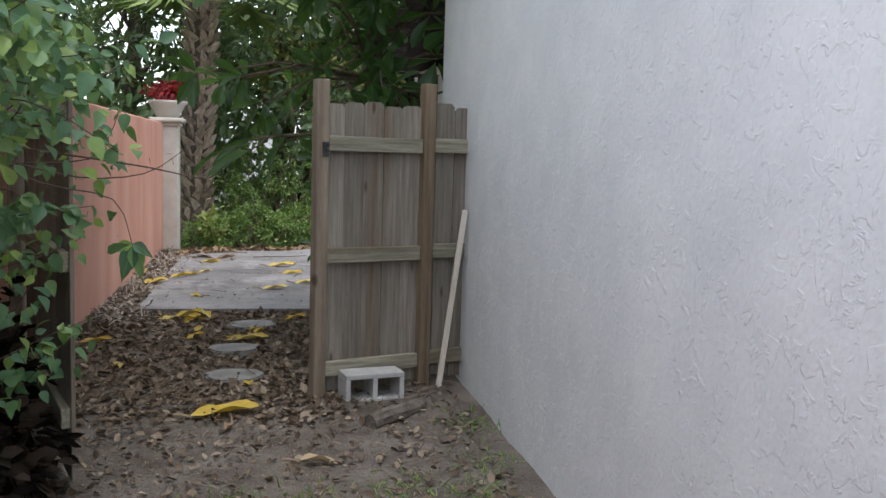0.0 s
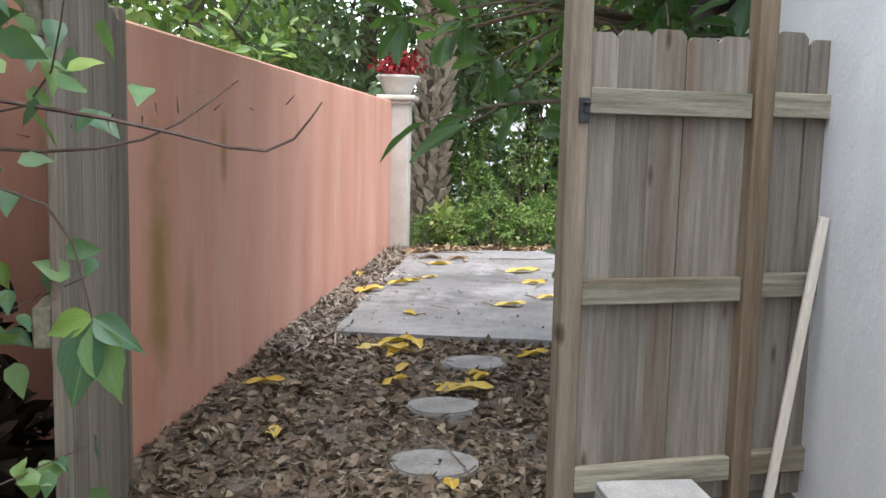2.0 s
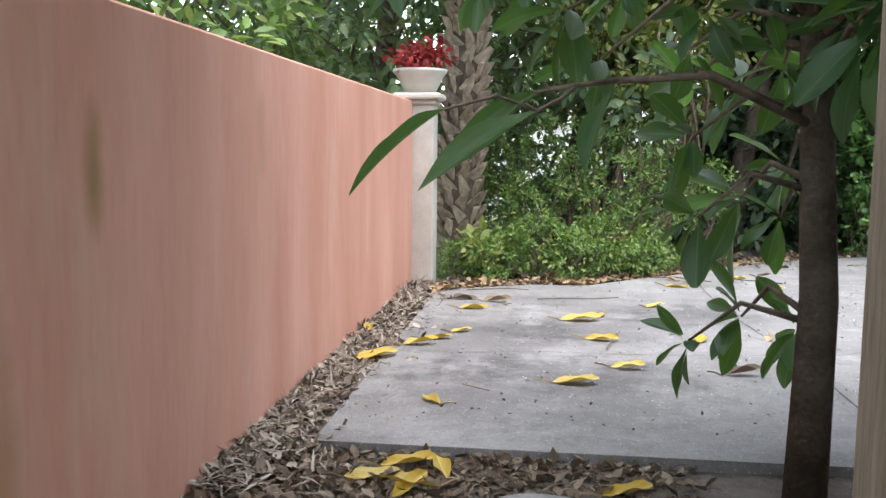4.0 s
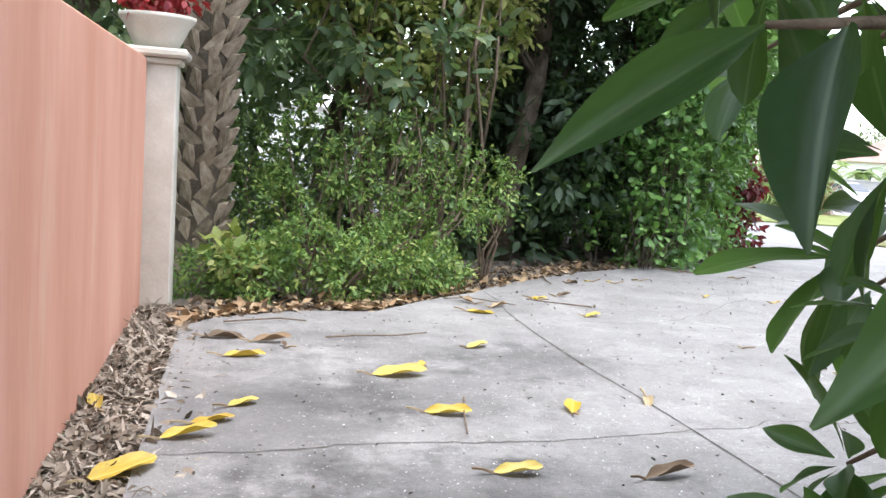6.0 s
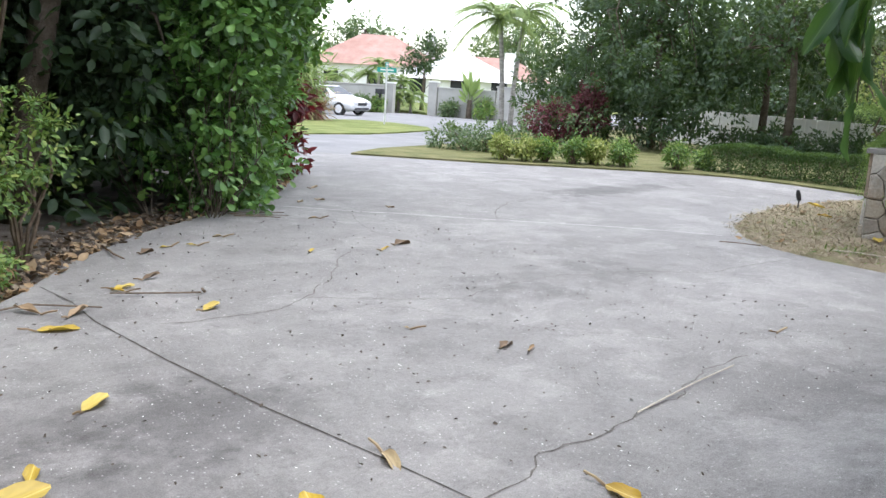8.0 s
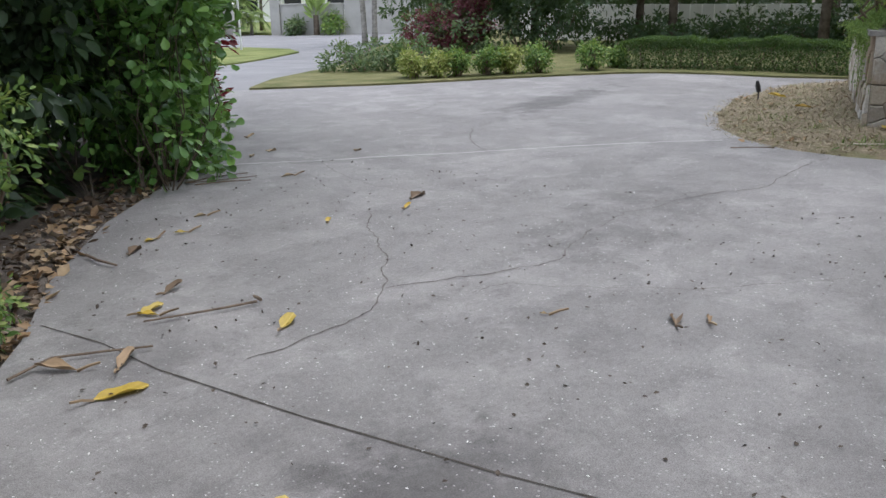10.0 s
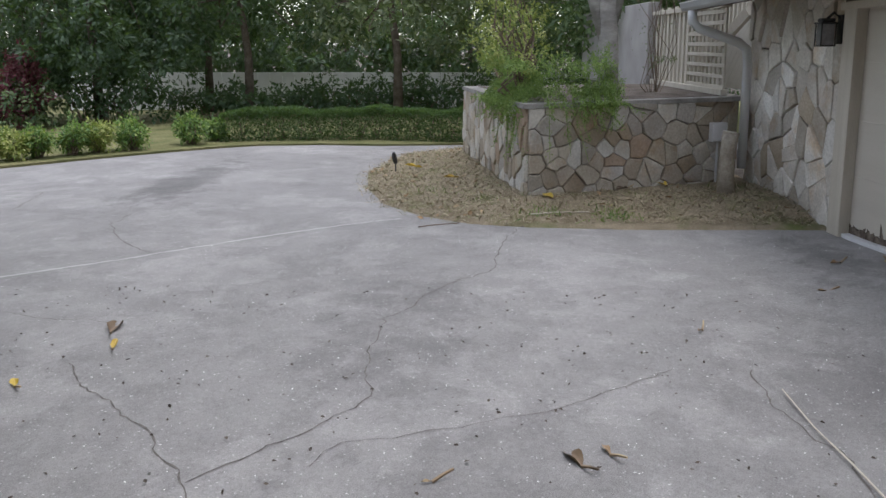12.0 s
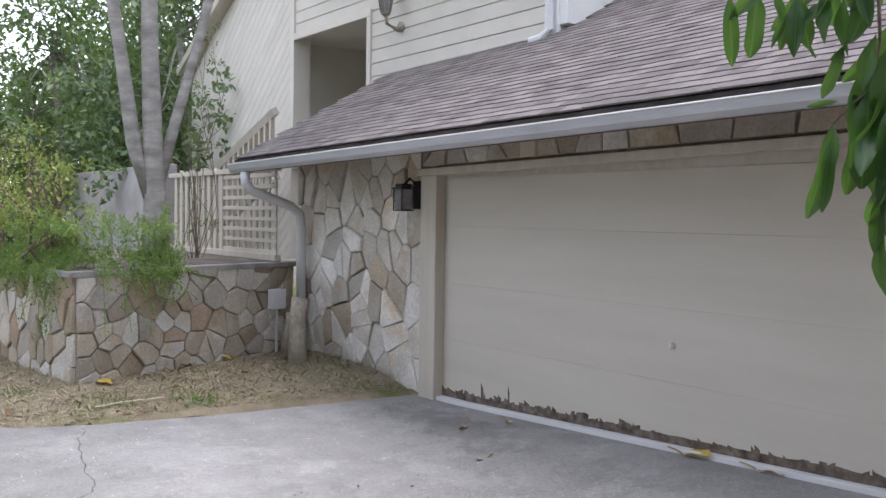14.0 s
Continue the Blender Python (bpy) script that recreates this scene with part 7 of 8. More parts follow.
# ---- houses, walls and street furniture across the road ----
def hip_roof(bm, x0, y0, x1, y1, z, rise, over=0.5):
    x0, y0, x1, y1 = x0 - over, y0 - over, x1 + over, y1 + over
    d = min(x1 - x0, y1 - y0) / 2
    lo = [bm.verts.new(p) for p in ((x0, y0, z), (x1, y0, z), (x1, y1, z), (x0, y1, z))]
    if x1 - x0 > y1 - y0:
        a, b = bm.verts.new((x0 + d, (y0 + y1) / 2, z + rise)), bm.verts.new((x1 - d, (y0 + y1) / 2, z + rise))
        fs = ((lo[0], lo[1], b, a), (lo[1], lo[2], b), (lo[2], lo[3], a, b), (lo[3], lo[0], a))
    else:
        a, b = bm.verts.new(((x0 + x1) / 2, y0 + d, z + rise)), bm.verts.new(((x0 + x1) / 2, y1 - d, z + rise))
        fs = ((lo[0], lo[1], a), (lo[1], lo[2], b, a), (lo[2], lo[3], b), (lo[3], lo[0], a, b))
    for f in fs:
        bm.faces.new(f)
    bm.faces.new(lo[::-1])


def house(at, turn, w, d, h, rise, roofm, label):
    ob = thing("house", label, "house", at, turn)
    boxed("wall", (-w / 2, -d / 2, -0.1, w / 2, d / 2, h), M_WHITE, ob, bevel=0)
    bm = bmesh.new()
    hip_roof(bm, -w / 2, -d / 2, w / 2, d / 2, h, rise)
    part("roof", bm, roofm, ob)
    for k in range(3):
        x = -w / 2 + w * (k + 0.5) / 3
        win = boxed("window", (x - 0.7, -d / 2 - 0.04, 0.9, x + 0.7, -d / 2 + 0.02, 2.2), M_WHITE, ob, bevel=0)
        boxed("pane", (x - 0.62, -d / 2 - 0.06, 0.98, x + 0.62, -d / 2 - 0.045, 2.12), M_GLASSDARK, win, bevel=0)
    boxed("chimney", (w * 0.38, -0.4, h, w * 0.38 + 0.9, 0.4, h + rise + 0.3), M_WHITE, ob, bevel=0)
    return ob


red_house = house((56.0, 72.5, -0.6), -40, 12, 9, 2.75, 2.8, M_ROOF_RED, "white house with a terracotta tile hip roof")
boxed("wing_wall", (5.8, -3.6, -0.1, 15.5, 2.0, 2.1), M_WHITE, red_house, bevel=0)
bm = bmesh.new()
hip_roof(bm, 5.9, -3.6, 15.5, 2.0, 2.1, 2.0)
part("wing_roof", bm, M_ROOF_RED, red_house)
house((53.9, 59.6, -0.8), -46, 9.5, 8, 2.1, 2.1, mat("white_tile", (0.62, 0.62, 0.62), (0.75, 0.75, 0.74), 2), "white house with a white tile roof")
house((4.0, 46.5, -0.5), 4, 16, 9, 2.9, 2.2, mat("pale_tile", (0.6, 0.6, 0.59), (0.72, 0.72, 0.71), 2), "white bungalow glimpsed through the garden trees")
for p, q, h in (((26.0, 49.8), (34.0, 46.1), 1.45), ((35.7, 43.4), (36.7, 40.0), 1.5), ((36.7, 39.9), (39.0, 34.5), 1.75)):
    w = thing("garden_wall", "pale grey painted garden wall across the street", "wall", (*p, -0.6), math.degrees(math.atan2(q[1] - p[1], q[0] - p[0])))
    L = math.hypot(q[0] - p[0], q[1] - p[1])
    boxed("wall", (0, -0.1, -0.1, L, 0.1, h), M_GARDENWALL, w, bevel=0.01)
    boxed("coping", (-0.05, -0.15, h, L + 0.05, 0.15, h + 0.07), M_GARDENWALL, w, bevel=0.01)
for x, y, h in ((34.3, 45.9, 1.6), (35.6, 43.7, 1.8)):
    gp = thing("wall_pier", "square pale pier ending the garden wall", "pier", (x, y, -0.6), 30, "garden wall piers")
    boxed("shaft", (-0.25, -0.25, -0.1, 0.25, 0.25, h), M_GARDENWALL, gp, bevel=0.01)
    boxed("cap", (-0.3, -0.3, h, 0.3, 0.3, h + 0.08), M_WHITE, gp, bevel=0.01)
fence2 = thing("white_fence", "white slatted fence behind the trees", "fence", (29.3, 25.5, -0.35), -104)
for k in range(44):
    boxed("board", (0.42 * k, 0, 0.0, 0.42 * k + 0.40, 0.04, 1.32), M_WHITE, fence2, bevel=0.004)

sign = thing("street_sign", "green street-name sign on a slim steel pole", "street sign", (22.2, 32.5, -0.31), 40)
bm = bmesh.new()
tube(bm, [(0, 0, -0.05), (0, 0, 2.25)], [0.035, 0.035], 8)
part("pole", bm, M_GUTTER, sign)
M_TEAL = mat("sign_green", (0.03, 0.30, 0.27), (0.04, 0.34, 0.30), 3, 0.5, 0.0, 30, 0.4, grain=0.03)
for z, a in ((2.12, 0), (1.92, 90)):
    bl = boxed("name_blade", (-0.36, -0.01, z, 0.36, 0.01, z + 0.17), M_TEAL, sign)
    bl.rotation_euler = (0, 0, radians(a))
    t = boxed("lettering_bar", (-0.26, -0.014, z + 0.06, 0.24, 0.014, z + 0.11), M_WHITE, bl, bevel=0)
hyd = thing("fire_hydrant", "pale green fire hydrant with a white bonnet on the verge", "hydrant", (18.9, 34.0, fall(18.9, 34.0)))
bm = bmesh.new()
lathe(bm, [(0.16, 0), (0.16, 0.05), (0.1, 0.06), (0.1, 0.48), (0.14, 0.5), (0.14, 0.54)], 14)
for s in (-1, 1):
    box(bm, s * 0.08, -0.05, 0.34, s * 0.19, 0.05, 0.44, 0.01)
part("barrel", bm, mat("hydrant_paint", (0.5, 0.58, 0.3), (0.58, 0.66, 0.38), 5), hyd)
bm = bmesh.new()
lathe(bm, [(0.13, 0.54), (0.11, 0.63), (0.05, 0.7), (0.04, 0.75), (0, 0.76)], 14)
part("bonnet", bm, M_WHITE, hyd)
post = thing("mailbox", "dark mailbox on a post before the garden wall", "mailbox", (33.2, 45.5, -0.6))
boxed("post", (-0.05, -0.05, 0, 0.05, 0.05, 1.0), M_BLACK, post)
boxed("box", (-0.14, -0.25, 1.0, 0.14, 0.25, 1.28), M_BLACK, post)


def car(at, turn):
    """A small sport utility car; x runs to its nose."""
    ob = thing("car", "white sport utility car on the street", "car", at, turn)
    bm = bmesh.new()
    # sections across the car: x, half width below, half width above, floor, shoulder
    prof = [(-1.95, 0.3), (-2.0, 0.62), (-1.92, 0.92), (-1.05, 0.95), (0.75, 0.92), (1.55, 0.82), (1.93, 0.66), (1.98, 0.42), (1.9, 0.27)]
    lo = [bm.verts.new((x, -0.8, z)) for x, z in prof]
    hi = [bm.verts.new((x, 0.8, z)) for x, z in prof]
    bm.faces.new(lo)
    bm.faces.new(hi[::-1])
    for k in range(len(prof)):
        bm.faces.new((lo[k], hi[k], hi[(k + 1) % len(prof)], lo[(k + 1) % len(prof)]))
    bmesh.ops.recalc_face_normals(bm, faces=bm.faces)
    bmesh.ops.bevel(bm, geom=list(bm.edges), offset=0.07, segments=2, affect="EDGES")
    part("body", bm, M_CARPAINT, ob, smooth=True)
    bm = bmesh.new()
    base = [(-1.85, 0.78), (0.95, 0.78), (0.95, -0.78), (-1.85, -0.78)]
    top = [(-1.5, 0.6), (0.1, 0.6), (0.1, -0.6), (-1.5, -0.6)]
    a = [bm.verts.new((x, y, 0.9)) for x, y in base]
    b = [bm.verts.new((x, y, 1.36)) for x, y in top]
    bm.faces.new(b)
    for k in range(4):
        bm.faces.new((a[k], a[(k + 1) % 4], b[(k + 1) % 4], b[k]))
    bmesh.ops.recalc_face_normals(bm, faces=bm.faces)
    bmesh.ops.bevel(bm, geom=[e for e in bm.edges if e.verts[0].co.z > 1 or e.verts[1].co.z > 1], offset=0.05, segments=2, affect="EDGES")
    part("cabin", bm, M_CARPAINT, ob, smooth=True)

    def pane(name, quad, out):
        bm = bmesh.new()
        o = Vector(out)
        p = [bm.verts.new(Vector(v)) for v in quad]
        q = [bm.verts.new(Vector(v) + o * 0.02) for v in quad]
        bm.faces.new(q)
        for i in range(4):
            bm.faces.new((p[i], p[(i + 1) % 4], q[(i + 1) % 4], q[i]))
        bmesh.ops.recalc_face_normals(bm, faces=bm.faces)
        return part(name, bm, M_GLASSDARK, ob)

    pane("windscreen", [(0.82, 0.66, 0.97), (0.82, -0.66, 0.97), (0.2, -0.54, 1.31), (0.2, 0.54, 1.31)], (0.48, 0, 0.88))
    pane("rear_window", [(-1.81, 0.64, 0.99), (-1.81, -0.64, 0.99), (-1.57, -0.54, 1.3), (-1.57, 0.54, 1.3)], (-0.8, 0, 0.6))
    for s in (-1, 1):
        for x0, x1, k0, k1 in ((-1.6, -1.0, 0.2, 0.0), (-0.94, -0.34, 0.0, 0.0), (-0.28, 0.62, 0.0, 0.6)):
            pane("side_window", [(x0, s * 0.755, 0.97), (x1, s * 0.755, 0.97), (x1 - k1, s * 0.635, 1.29), (x0 + k0, s * 0.635, 1.29)], (0, s * 0.94, 0.34))
        boxed("headlight", (1.72, s * 0.5 - 0.16, 0.56, 1.985, s * 0.5 + 0.16, 0.7), M_GUTTER, ob, "clear headlight", 0.02)
        boxed("tail_light", (-2.0, s * 0.62 - 0.1, 0.6, -1.9, s * 0.62 + 0.1, 0.85), L_RED, ob, "red tail light", 0.02)
        boxed("mirror", (0.5, s * 0.83 - 0.06, 0.95, 0.62, s * 0.83 + 0.06, 1.05), M_CARPAINT, ob, "", 0.02)
        for x in (-1.2, 1.2):
            bm = bmesh.new()
            lathe(bm, [(0.2, -0.1), (0.31, -0.1), (0.31, 0.1), (0.2, 0.1)], 18)
            wheel = part("wheel", bm, M_RUBBER, ob)
            wheel.matrix_local = pose(x, s * 0.76, 0.31, 90, 0, 0)
            bm = bmesh.new()
            lathe(bm, [(0.05, -0.115), (0.2, -0.11), (0.2, 0.11), (0.05, 0.115)], 12)
            part("rim", bm, M_GUTTER, wheel)
    boxed("grille", (1.93, -0.34, 0.5, 1.99, 0.34, 0.64), M_BLACK, ob, "dark front grille", 0.01)
    boxed("lower_grille", (1.9, -0.55, 0.3, 1.96, 0.55, 0.4), M_BLACK, ob, "", 0.01)
    return ob


car((27.35, 42.45, fall(27.35, 42.45)), -76)

# ---- planter: triple-trunk tree, fern, thin shrubs ----
pt = thing("planter_tree", "smooth grey three-stemmed tree rising from the stone planter", "tree", (11.0, 9.55, 1.05))
for path, r in (([(0, 0, -0.1), (0.0, 0, 0.6), (0.0, 0.02, 1.2), (0.02, 0.05, 2.2), (-0.1, 0.1, 4.5)], 0.125), ([(0, 0.03, 0.75), (0.06, 0.2, 1.3), (0.1, 0.32, 2.2), (0.2, 0.6, 4.2)], 0.08), ([(0, -0.03, 0.9), (-0.02, -0.16, 1.4), (-0.1, -0.42, 2.4), (-0.3, -0.8, 4.2)], 0.06)):
    bm = bmesh.new()
    tube(bm, path, [r * (1.1 - 0.14 * i) for i in range(len(path))], 12)
    part("stem", bm, M_PALEBARK, pt, smooth=True)
foliage("crown", 300, [(0.3, 0.6, 4.8, 1.2, 1.2, 0.7), (-0.5, -0.9, 4.9, 1.2, 1.2, 0.7), (0, 0.2, 5.6, 1.4, 1.4, 0.7)], 3000, 0.2, L_TREE, pt, "lance", 0.3)
rng = np.random.default_rng(88)
fern = thing("asparagus_fern", "feathery bright green asparagus fern spilling over the planter edge", "fern", (10.1, 10.3, 1.15))
pts, ways, ups, sizes = [], [], [], []
bm = bmesh.new()
for k in range(200):
    sx = rng.normal() * 0.35
    along = rng.uniform(-1.9, 1.0)
    if along < 0:
        p0, out = Vector((0.0 - along * 0.9, -along * 0.25, 0.05)), Vector((-0.1, 1.0, 0))
    else:
        p0, out = Vector((0.05 + along * 0.28, -along * 0.85, 0.05)), Vector((-1.0, -0.15, 0))
    hang = (0.15 + 0.75 * rng.random() ** 1.6) * (1 if -0.5 < along < 0.5 else 0.45)
    seg = [p0, p0 + out * 0.12 + Vector((0, 0, 0.15 * rng.random())), p0 + out * rng.uniform(0.18, 0.34) + Vector((0, 0, -0.1)), p0 + out * rng.uniform(0.12, 0.38) + Vector((sx * 0.5, sx * 0.3, -hang))]
    if k % 3 == 0:
        seg = [p0, p0 + Vector((0.05, 0, 0.2)), p0 + out * 0.1 + Vector((sx, 0.1, 0.35)), p0 + out * 0.2 + Vector((1.3 * sx, 0.1, 0.42 * rng.random() + 0.15))]
    tube(bm, seg, [0.003] * 4, 3)
    for q in range(120):
        s = rng.uniform(0.1, 3)
        i = min(2, int(s))
        pts.append(tuple(seg[i].lerp(seg[i + 1], s - i) + Vector(rng.normal(size=3)) * 0.022))
        ways.append(rng.normal(size=3) + np.array([0, 0, -0.2]))
        ups.append(rng.normal(size=3))
        sizes.append(rng.uniform(0.014, 0.034))
part("fern_stalk", bm, L_FERN, fern)
leaf_mesh("fern_needle", rng, pts, ways, ups, sizes, L_FERN, fern, "lance")
shrub("planter_shrub", "thin yellow-green shrub with bare twigs in the planter", (11.3, 10.45, 1.1), [(-0.6, 0.1, 0.6, 0.6, 0.5, 0.5), (0.2, 0.2, 0.8, 0.7, 0.5, 0.55), (1.2, 0.3, 0.7, 0.8, 0.5, 0.5), (2.2, 0.4, 0.8, 0.8, 0.5, 0.5), (-0.9, 0.3, 0.8, 0.4, 0.4, 0.4), (0.6, 0.2, 1.25, 0.6, 0.4, 0.2)], 2600, 0.05, L_YELLOW, 310, "lance", 0.2, floor=0.1)
shrub("planter_shrub", "sparse olive sapling against the railing", (12.0, 8.9, 1.1), [(0, 0, 0.7, 0.35, 0.3, 0.5), (0.1, -0.1, 1.7, 0.35, 0.3, 0.5), (0.2, -0.2, 2.5, 0.2, 0.2, 0.45)], 620, 0.035, L_GREY, 311, "lance", 0.1, floor=0.1, stem_r=0.006)

stake = thing("path_light", "small dark garden path light stuck in the turf", "garden light", (12.3, 12.25, 0.07))
bm = bmesh.new()
tube(bm, [(0, 0, 0), (0.01, 0, 0.14)], [0.01, 0.01], 6)
part("spike", bm, M_BLACK, stake)
bm = bmesh.new()
tube(bm, [(0.015, 0, 0.11), (0, 0.015, 0.19), (-0.02, 0.02, 0.26)], [0.03, 0.036, 0.02], 8)
part("head", bm, M_BLACK, stake)

# ---- fallen leaves, sticks and litter ----
FALLEN = [blade("fallen_leaf", o, f, c, m, w) for o, f, c, m, w in (
    ([0.01, 0.11, 0.19, 0.23, 0.24, 0.21, 0.14, 0.01], 0.38, -0.07, M_YELLOWBLADE, 0.038), ([0.01, 0.09, 0.16, 0.19, 0.19, 0.17, 0.11, 0.01], 0.62, -0.12, M_YELLOWBLADE, 0.05),
    ([0.01, 0.08, 0.13, 0.16, 0.16, 0.13, 0.08, 0.01], 1.0, -0.12, M_BROWNBLADE, 0.05), ([0.01, 0.1, 0.15, 0.17, 0.16, 0.13, 0.08, 0.01], 0.9, 0.15, M_BROWNBLADE, 0.04))]
STALK = bmesh.new()
tube(STALK, [(0, 0, 0), (0.012, -0.05, 0.02), (0.03, -0.10, 0.03)], [0.008, 0.007, 0.006], 4)
stalk_mesh = bpy.data.meshes.new("stalk")
STALK.to_mesh(stalk_mesh)
STALK.free()
stalk_mesh.materials.append(M_BROWNBLADE)
rng = np.random.default_rng(15)


def fallen(x, y, L, turn, kind, z=0.0, wide=1.0):
    yellow = kind < 2
    ob = thing("fallen_leaf", "yellow fallen leaf lying on the ground" if yellow else "dry brown curled leaf lying on the ground", "leaf", (x, y, z + 0.006), turn, "yellow fallen leaves" if yellow else "dry brown leaves")
    b = new("leaf_blade", FALLEN[kind])
    b.parent = ob
    b.matrix_local = pose(0, 0, 0.003, rng.normal() * 3, rng.normal() * 5, 0) @ Matrix.Diagonal((L * wide, L, L, 1))
    s = new("leaf_stalk", stalk_mesh)
    s.parent = ob
    s.matrix_local = b.matrix_local.copy()


for x, y, L, a, k in ((1.59, 12.06, 0.24, -110, 0), (1.27, 10.7, 0.2, -60, 0), (0.5, 9.95, 0.34, -86, 0), (0.8, 10.1, 0.16, -30, 1), (0.68, 9.22, 0.25, -100, 1), (1.5, 9.2, 0.2, -20, 0), (2.08, 9.52, 0.2, 160, 3), (2.6, 8.72, 0.2, 170, 0),
                      (0.82, 8.35, 0.22, -95, 1), (1.5, 8.26, 0.26, -80, 2), (-0.38, 10.35, 0.26, -85, 1), (-0.2, 10.75, 0.26, -85, 2), (0.02, 10.6, 0.1, 20, 2), (-0.33, 9.3, 0.18, -60, 0), (-0.5, 9.02, 0.22, -70, 0),
                      (-0.62, 8.8, 0.26, -75, 1), (-0.85, 8.3, 0.32, -50, 0), (-0.95, 9.2, 0.2, 10, 1), (-0.5, 10.85, 0.26, -85, 3), (0.45, 7.9, 0.28, -85, 0), (-0.16, 7.33, 0.18, 40, 1),
                      (3.68, 10.26, 0.2, -70, 3), (3.8, 10.13, 0.09, -70, 2), (5.35, 13.1, 0.28, -78, 3), (5.05, 12.95, 0.12, -80, 1), (2.63, 11.96, 0.17, -70, 0), (2.4, 12.78, 0.16, -90, 1), (2.7, 12.94, 0.16, -80, 2), (4.42, 13.2, 0.1, -60, 0),
                      (3.71, 13.9, 0.1, 60, 1), (4.13, 14.17, 0.11, 40, 3), (3.12, 13.8, 0.2, -60, 3), (3.48, 13.96, 0.11, 90, 0), (5.62, 14.64, 0.12, 50, 3), (6.93, 14.97, 0.12, -80, 3), (6.14, 15.74, 0.13, -60, 3), (6.47, 15.79, 0.14, -80, 3), (7.04, 16.7, 0.14, -80, 2),
                      (1.86, 12.25, 0.2, -60, 2), (1.75, 12.4, 0.2, 30, 2), (2.44, 12.67, 0.12, 30, 1), (3.5, 10.88, 0.05, 20, 2), (5.61, 9.4, 0.07, 60, 2), (6.55, 8.35, 0.08, 10, 2)):
    fallen(x, y, L, a, k)
for x, y, L, a, k in ((7.3, 7.66, 0.14, 70, 1), (5.75, 7.32, 0.24, 95, 0), (5.2, 7.25, 0.22, 100, 0), (7.35, 8.0, 0.12, 30, 2)):
    fallen(x, y, L, a, k, rise(x, y))
for x, y, L, a, k in ((9.7, 10.2, 0.2, -60, 0), (10.5, 8.9, 0.26, -70, 0), (10.3, 9.35, 0.2, 30, 3), (12.4, 11.9, 0.25, 30, 1), (11.6, 11.9, 0.22, -80, 3), (11.2, 11.3, 0.2, 20, 1)):
    fallen(x, y, L, a, k, bed_height(x, y) + 0.015)
for x, y, L, a, k in ((-0.45, 6.26, 0.28, -70, 0), (-0.2, 6.05, 0.24, -30, 1), (-0.02, 6.2, 0.24, 100, 0), (-0.08, 5.66, 0.16, -20, 0), (-0.12, 5.35, 0.2, -40, 1), (-0.92, 5.24, 0.24, -80, 0), (0.2, 5.28, 0.34, -80, 0), (0.36, 5.42, 0.22, -40, 1), (0.48, 5.76, 0.2, 150, 1),
                      (0.66, 6.2, 0.22, -75, 1), (0.1, 3.12, 0.4, -75, 0), (0.3, 5.3, 0.2, 40, 0), (-0.32, 6.42, 0.26, -80, 1), (0.7, 2.28, 0.2, -80, 3), (0.0, 6.3, 0.2, 20, 1), (0.25, 3.0, 0.16, 10, 3), (0.42, 3.8, 0.14, 10, 0), (-0.5, 4.3, 0.16, 0, 0), (0.34, 2.95, 0.15, 170, 2)):
    fallen(x, y, L, a, k, -0.035)


def stick(pts, r, z=0.01, label="thin dry fallen twig on the concrete"):
    ob = thing("fallen_stick", label, "stick", (pts[0][0], pts[0][1], z), 0, "fallen sticks")
    bm = bmesh.new()
    k = len(pts)
    tube(bm, [(p[0] - pts[0][0], p[1] - pts[0][1], r + 0.004 * (i % 2)) for i, p in enumerate(pts)], [0.62 * r * (1 - 0.4 * i / k) for i in range(k)], 6)
    part("twig", bm, M_TWIG if "pale" not in label else M_BATTEN, ob)


stick([(2.84, 12.34), (2.65, 12.42), (2.48, 12.53), (2.3, 12.62)], 0.012)
stick([(2.86, 12.33), (2.88, 12.4)], 0.018)
stick([(0.95, 9.45), (0.88, 9.15), (0.82, 8.83)], 0.01)
stick([(3.42, 9.1), (3.75, 9.13), (4.12, 9.17), (4.59, 9.19)], 0.008, label="pale fallen leaf stalk on the concrete")
stick([(2.93, 13.99), (2.88, 13.8), (2.88, 13.61)], 0.016)
stick([(8.73, 11.53), (8.83, 11.36), (8.94, 11.15)], 0.01)
stick([(9.1, 10.44), (9.2, 10.2), (9.25, 9.85)], 0.012, 0.07, "pale dry stalk on the turf")
stick([(0.3, 10.87), (0.5, 10.92), (0.8, 10.97), (1.05, 11.07)], 0.012)
stick([(4.83, 15.1), (5.05, 14.95), (5.22, 14.8)], 0.012)
stick([(4.85, 15.25), (5.15, 15.2), (5.46, 15.08)], 0.01)
stick([(4.87, 15.23), (5.2, 14.98), (5.4, 14.9)], 0.008)
stick([(-0.08, 7.74), (0.09, 7.6)], 0.006)
stick([(0.45, 4.02), (0.35, 4.25), (0.27, 4.4)], 0.007, -0.01)
stick([(1.5, 12.55), (1.75, 12.6), (1.95, 12.45), (2.1, 12.3)], 0.012)
stick([(-0.4, 11.3), (0.0, 11.45), (0.2, 11.4)], 0.012)


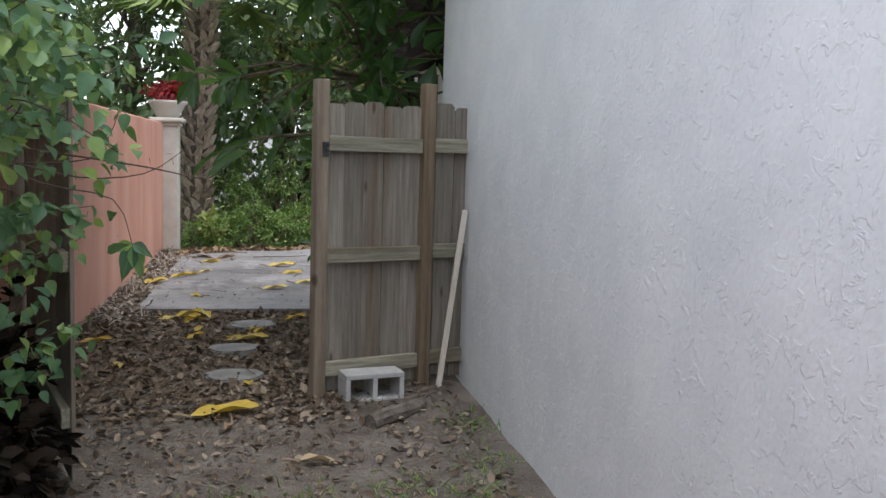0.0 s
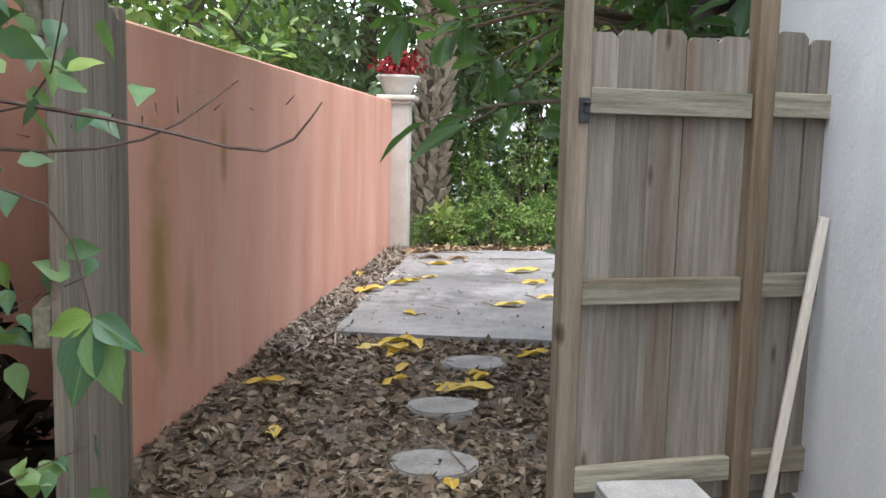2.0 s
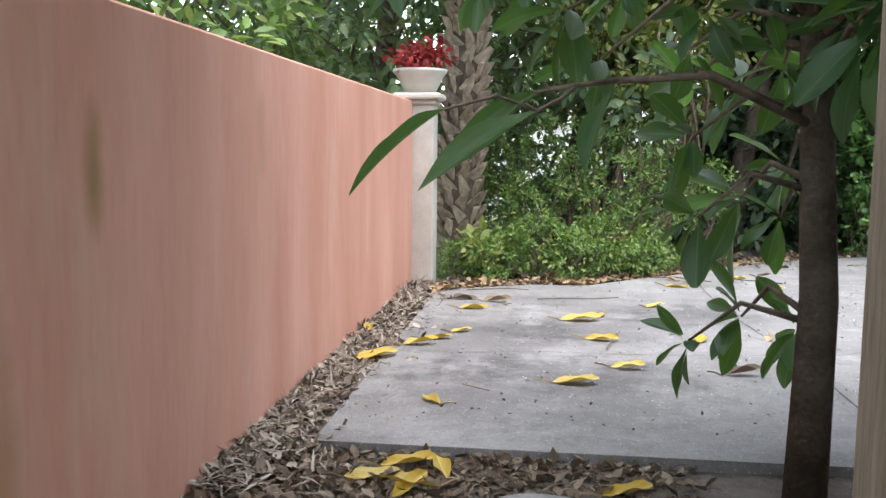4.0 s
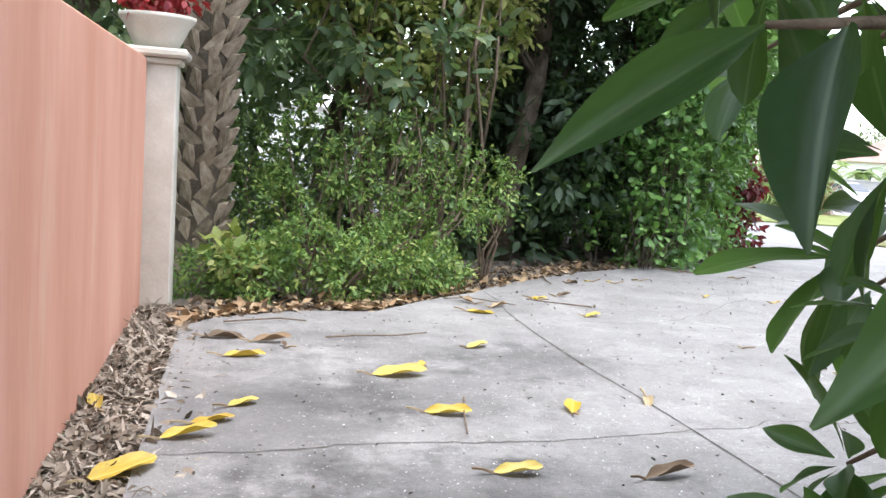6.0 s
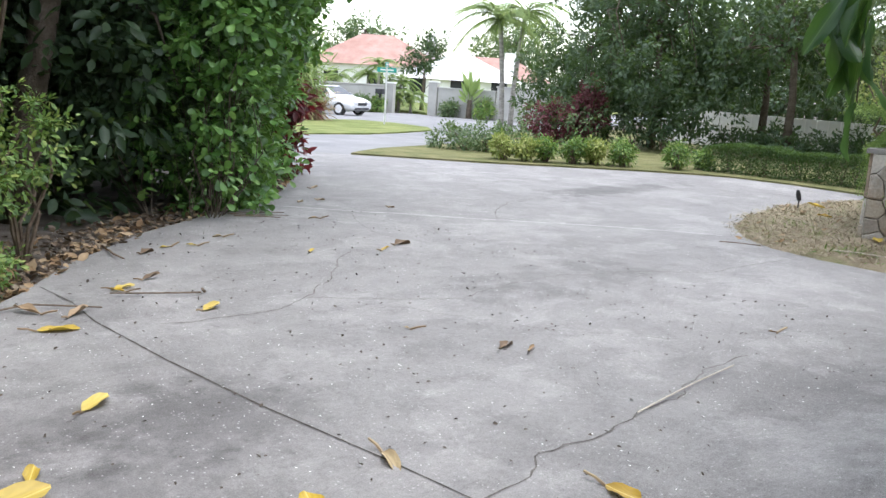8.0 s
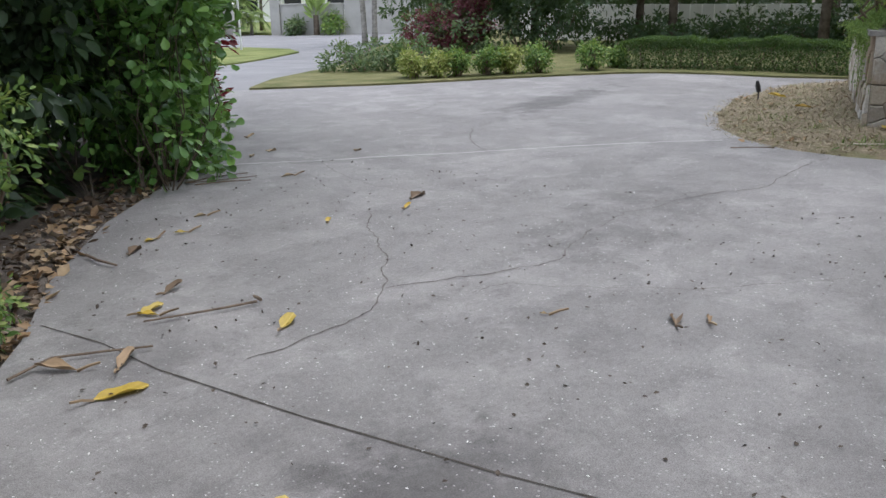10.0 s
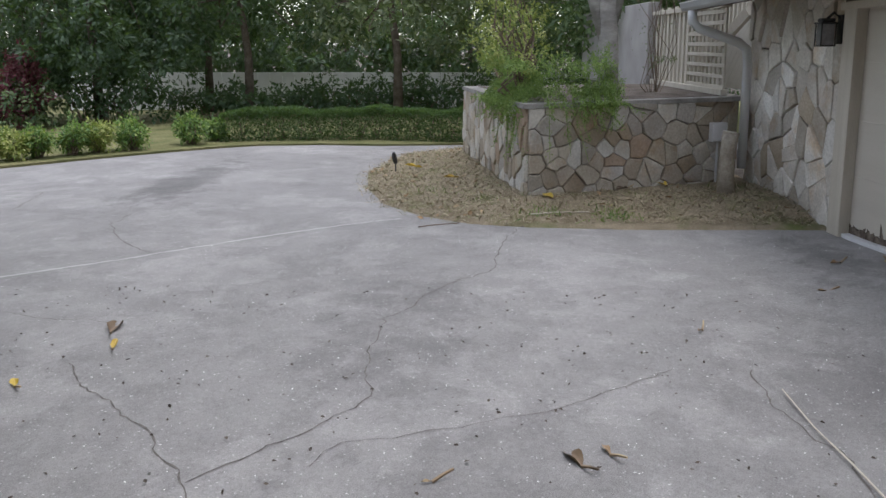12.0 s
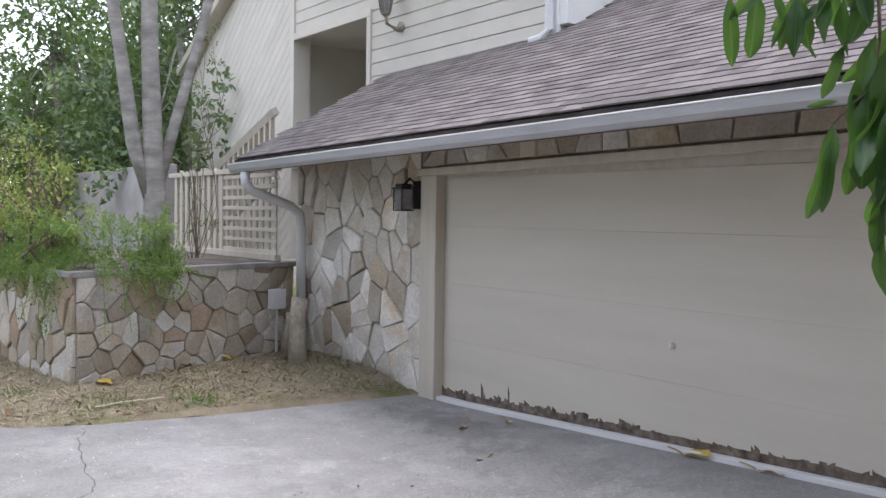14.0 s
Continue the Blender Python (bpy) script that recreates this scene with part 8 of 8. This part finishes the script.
def litter(name, label, seed, n, where, size, material, shape="curl", z=0.0, flat=0.35, kind="stuff"):
    rng = np.random.default_rng(seed)
    p = np.array([where(rng) for _ in range(n)])
    bare = np.zeros(len(p), bool)
    for sx, sy in ((0.31, 4.11), (0.27, 5.0), (0.39, 6.0)):
        bare |= np.hypot(p[:, 0] - sx, p[:, 1] - sy) < 0.2
    p = p[~bare | (rng.random(len(p)) < 0.06)]
    n = len(p)
    pts = np.column_stack([p, z + rng.random(n) * 0.02]) if p.shape[1] == 2 else p
    ways = rng.normal(size=(n, 3)) * np.array([1, 1, flat])
    ups = rng.normal(size=(n, 3)) * flat + np.array([0, 0, 1])
    ob = leaf_mesh(name, rng, pts, ways, ups, size * rng.uniform(0.5, 1.4, n), material, None, shape)
    return tagged(ob, label, "litter", kind="stuff")


litter("leaf_litter", "brown leaf litter and mulch in the side yard", 601, 5200, lambda r: (r.uniform(-1.05, 0.85 + 0.3 * r.random()), 6.62 - 3.6 * r.random() ** 1.25), 0.06, L_LITTER, z=-0.055)
litter("leaf_litter", "sparse dry leaves on the trodden soil", 602, 1900, lambda r: (r.uniform(-0.95, 1.75), r.uniform(0.5, 4.2)), 0.045, L_LITTER, z=-0.05)
litter("leaf_litter", "mulch and dry leaves along the pink wall", 603, 3600, lambda r: (-1.05 + abs(r.normal()) * 0.2, r.uniform(6.2, 11.95)), 0.06, L_MULCH, z=-0.03)
litter("leaf_litter", "brown leaves under the shrubs at the drive edge", 604, 420, lambda r: (lambda x: (x, float(np.interp(x, [-0.7, -0.45, 0.2, 0.8, 1.3, 1.85], [11.3, 11.6, 11.95, 12.0, 12.55, 13.05])) + abs(r.normal()) * 0.25 - 0.04))(r.uniform(-0.75, 1.85)), 0.085, L_BROWN, z=-0.01)
litter("leaf_litter", "brown leaves in the dark under the hedge", 605, 300, lambda r: ((lambda s: (lambda x: (x, float(np.interp(x, [1.85, 2.5, 3.6, 4.9, 6.1, 7.5], [13.0, 13.75, 14.7, 15.5, 16.25, 17.75])) + abs(r.normal()) * 0.5 - 0.05))(1.85 + 5.6 * s))(r.random() ** 1.4)), 0.09, L_BROWN, z=-0.02)
litter("leaf_litter", "dark rotting leaves on the soil under the hedge", 615, 1700, lambda r: ((lambda s: (lambda x: (x, float(np.interp(x, [-0.7, 0.8, 1.85, 2.5, 3.6, 4.9, 6.1, 7.5], [11.4, 12.1, 13.0, 13.75, 14.7, 15.5, 16.25, 17.75])) + abs(r.normal()) * 0.5))(-0.7 + 8.2 * s))(r.random() ** 1.2)), 0.07, L_LITTER, z=-0.02)
litter("chip_litter", "wood chips and mulch strips in the side yard", 606, 5000, lambda r: (r.uniform(-1.05, 1.0), 6.62 - 3.2 * r.random()), 0.075, L_LITTER, "blade", z=-0.05, flat=0.2)
litter("chip_litter", "mulch strips along the pink wall", 607, 2600, lambda r: (-1.05 + abs(r.normal()) * 0.19, r.uniform(6.0, 11.95)), 0.12, L_MULCH, "blade", z=-0.02, flat=0.25)
litter("drive_debris", "dark crumbs and specks scattered on the concrete", 608, 1100, lambda r: (r.uniform(-0.6, 6.5), 7 + 8 * r.random() ** 1.1), 0.022, mat("crumb", (0.05, 0.04, 0.035), (0.12, 0.1, 0.08), 9), "curl", z=0.0)
litter("drive_debris", "pale sand grains and shell chips in the concrete", 609, 2600, lambda r: (r.uniform(0, 8.5), 7.3 + 8 * r.random()), 0.012, M_WHITE, "lance", z=0.0, flat=0.1)
def on_bed(r):
    while True:
        x, y = r.uniform(8.9, 16.5), r.uniform(7.7, 12.8)
        if in_bed(x, y) and not (x > 10.0 and y < 10.4 + (x - 10) * 0.2 and x > 10.75 - (y - 8) * 0.33):
            return (x, y, bed_height(x, y) + 0.005)


litter("dry_grass", "dry straw and dead grass on the turf bed", 610, 17000, on_bed, 0.085, leaf_mat("straw", [(0.2, 0.165, 0.115), (0.33, 0.28, 0.2), (0.45, 0.39, 0.3), (0.17, 0.2, 0.08)], 0.8, 0.1, 0.1, (0.4, 0.3, 0.15)), "blade", flat=0.3)
litter("leaf_litter", "brown leaves on the turf bed", 611, 110, on_bed, 0.075, L_BROWN)
litter("grass_tuft", "short weedy grass on the soil by the white wall", 612, 900, lambda r: ((lambda c: (c[0] + r.normal() * 0.1, c[1] + r.normal() * 0.12))(((1.5, 1.8), (1.65, 2.2), (1.2, 1.9), (0.4, 1.7), (0.75, 1.75), (1.72, 2.9))[int(r.integers(6))])), 0.06, L_SHRUB, "blade", z=-0.06, flat=1.2)
litter("chip_litter", "twigs and small chips on the trodden soil", 613, 2600, lambda r: (r.uniform(-0.95, 1.78), r.uniform(0.4, 4.0)), 0.055, L_LITTER, "blade", z=-0.05, flat=0.2)
litter("grass_tuft", "green grass tufts at the planter foot", 614, 1500, lambda r: ((lambda c: (c[0] + r.normal() * 0.16, c[1] + r.normal() * 0.14))(((9.7, 10.2), (9.6, 9.6), (9.3, 10.3), (9.9, 10.9), (10.6, 11.4), (9.15, 9.6))[int(r.integers(6))])), 0.07, L_SHRUB, "blade", z=0.06, flat=1.2)
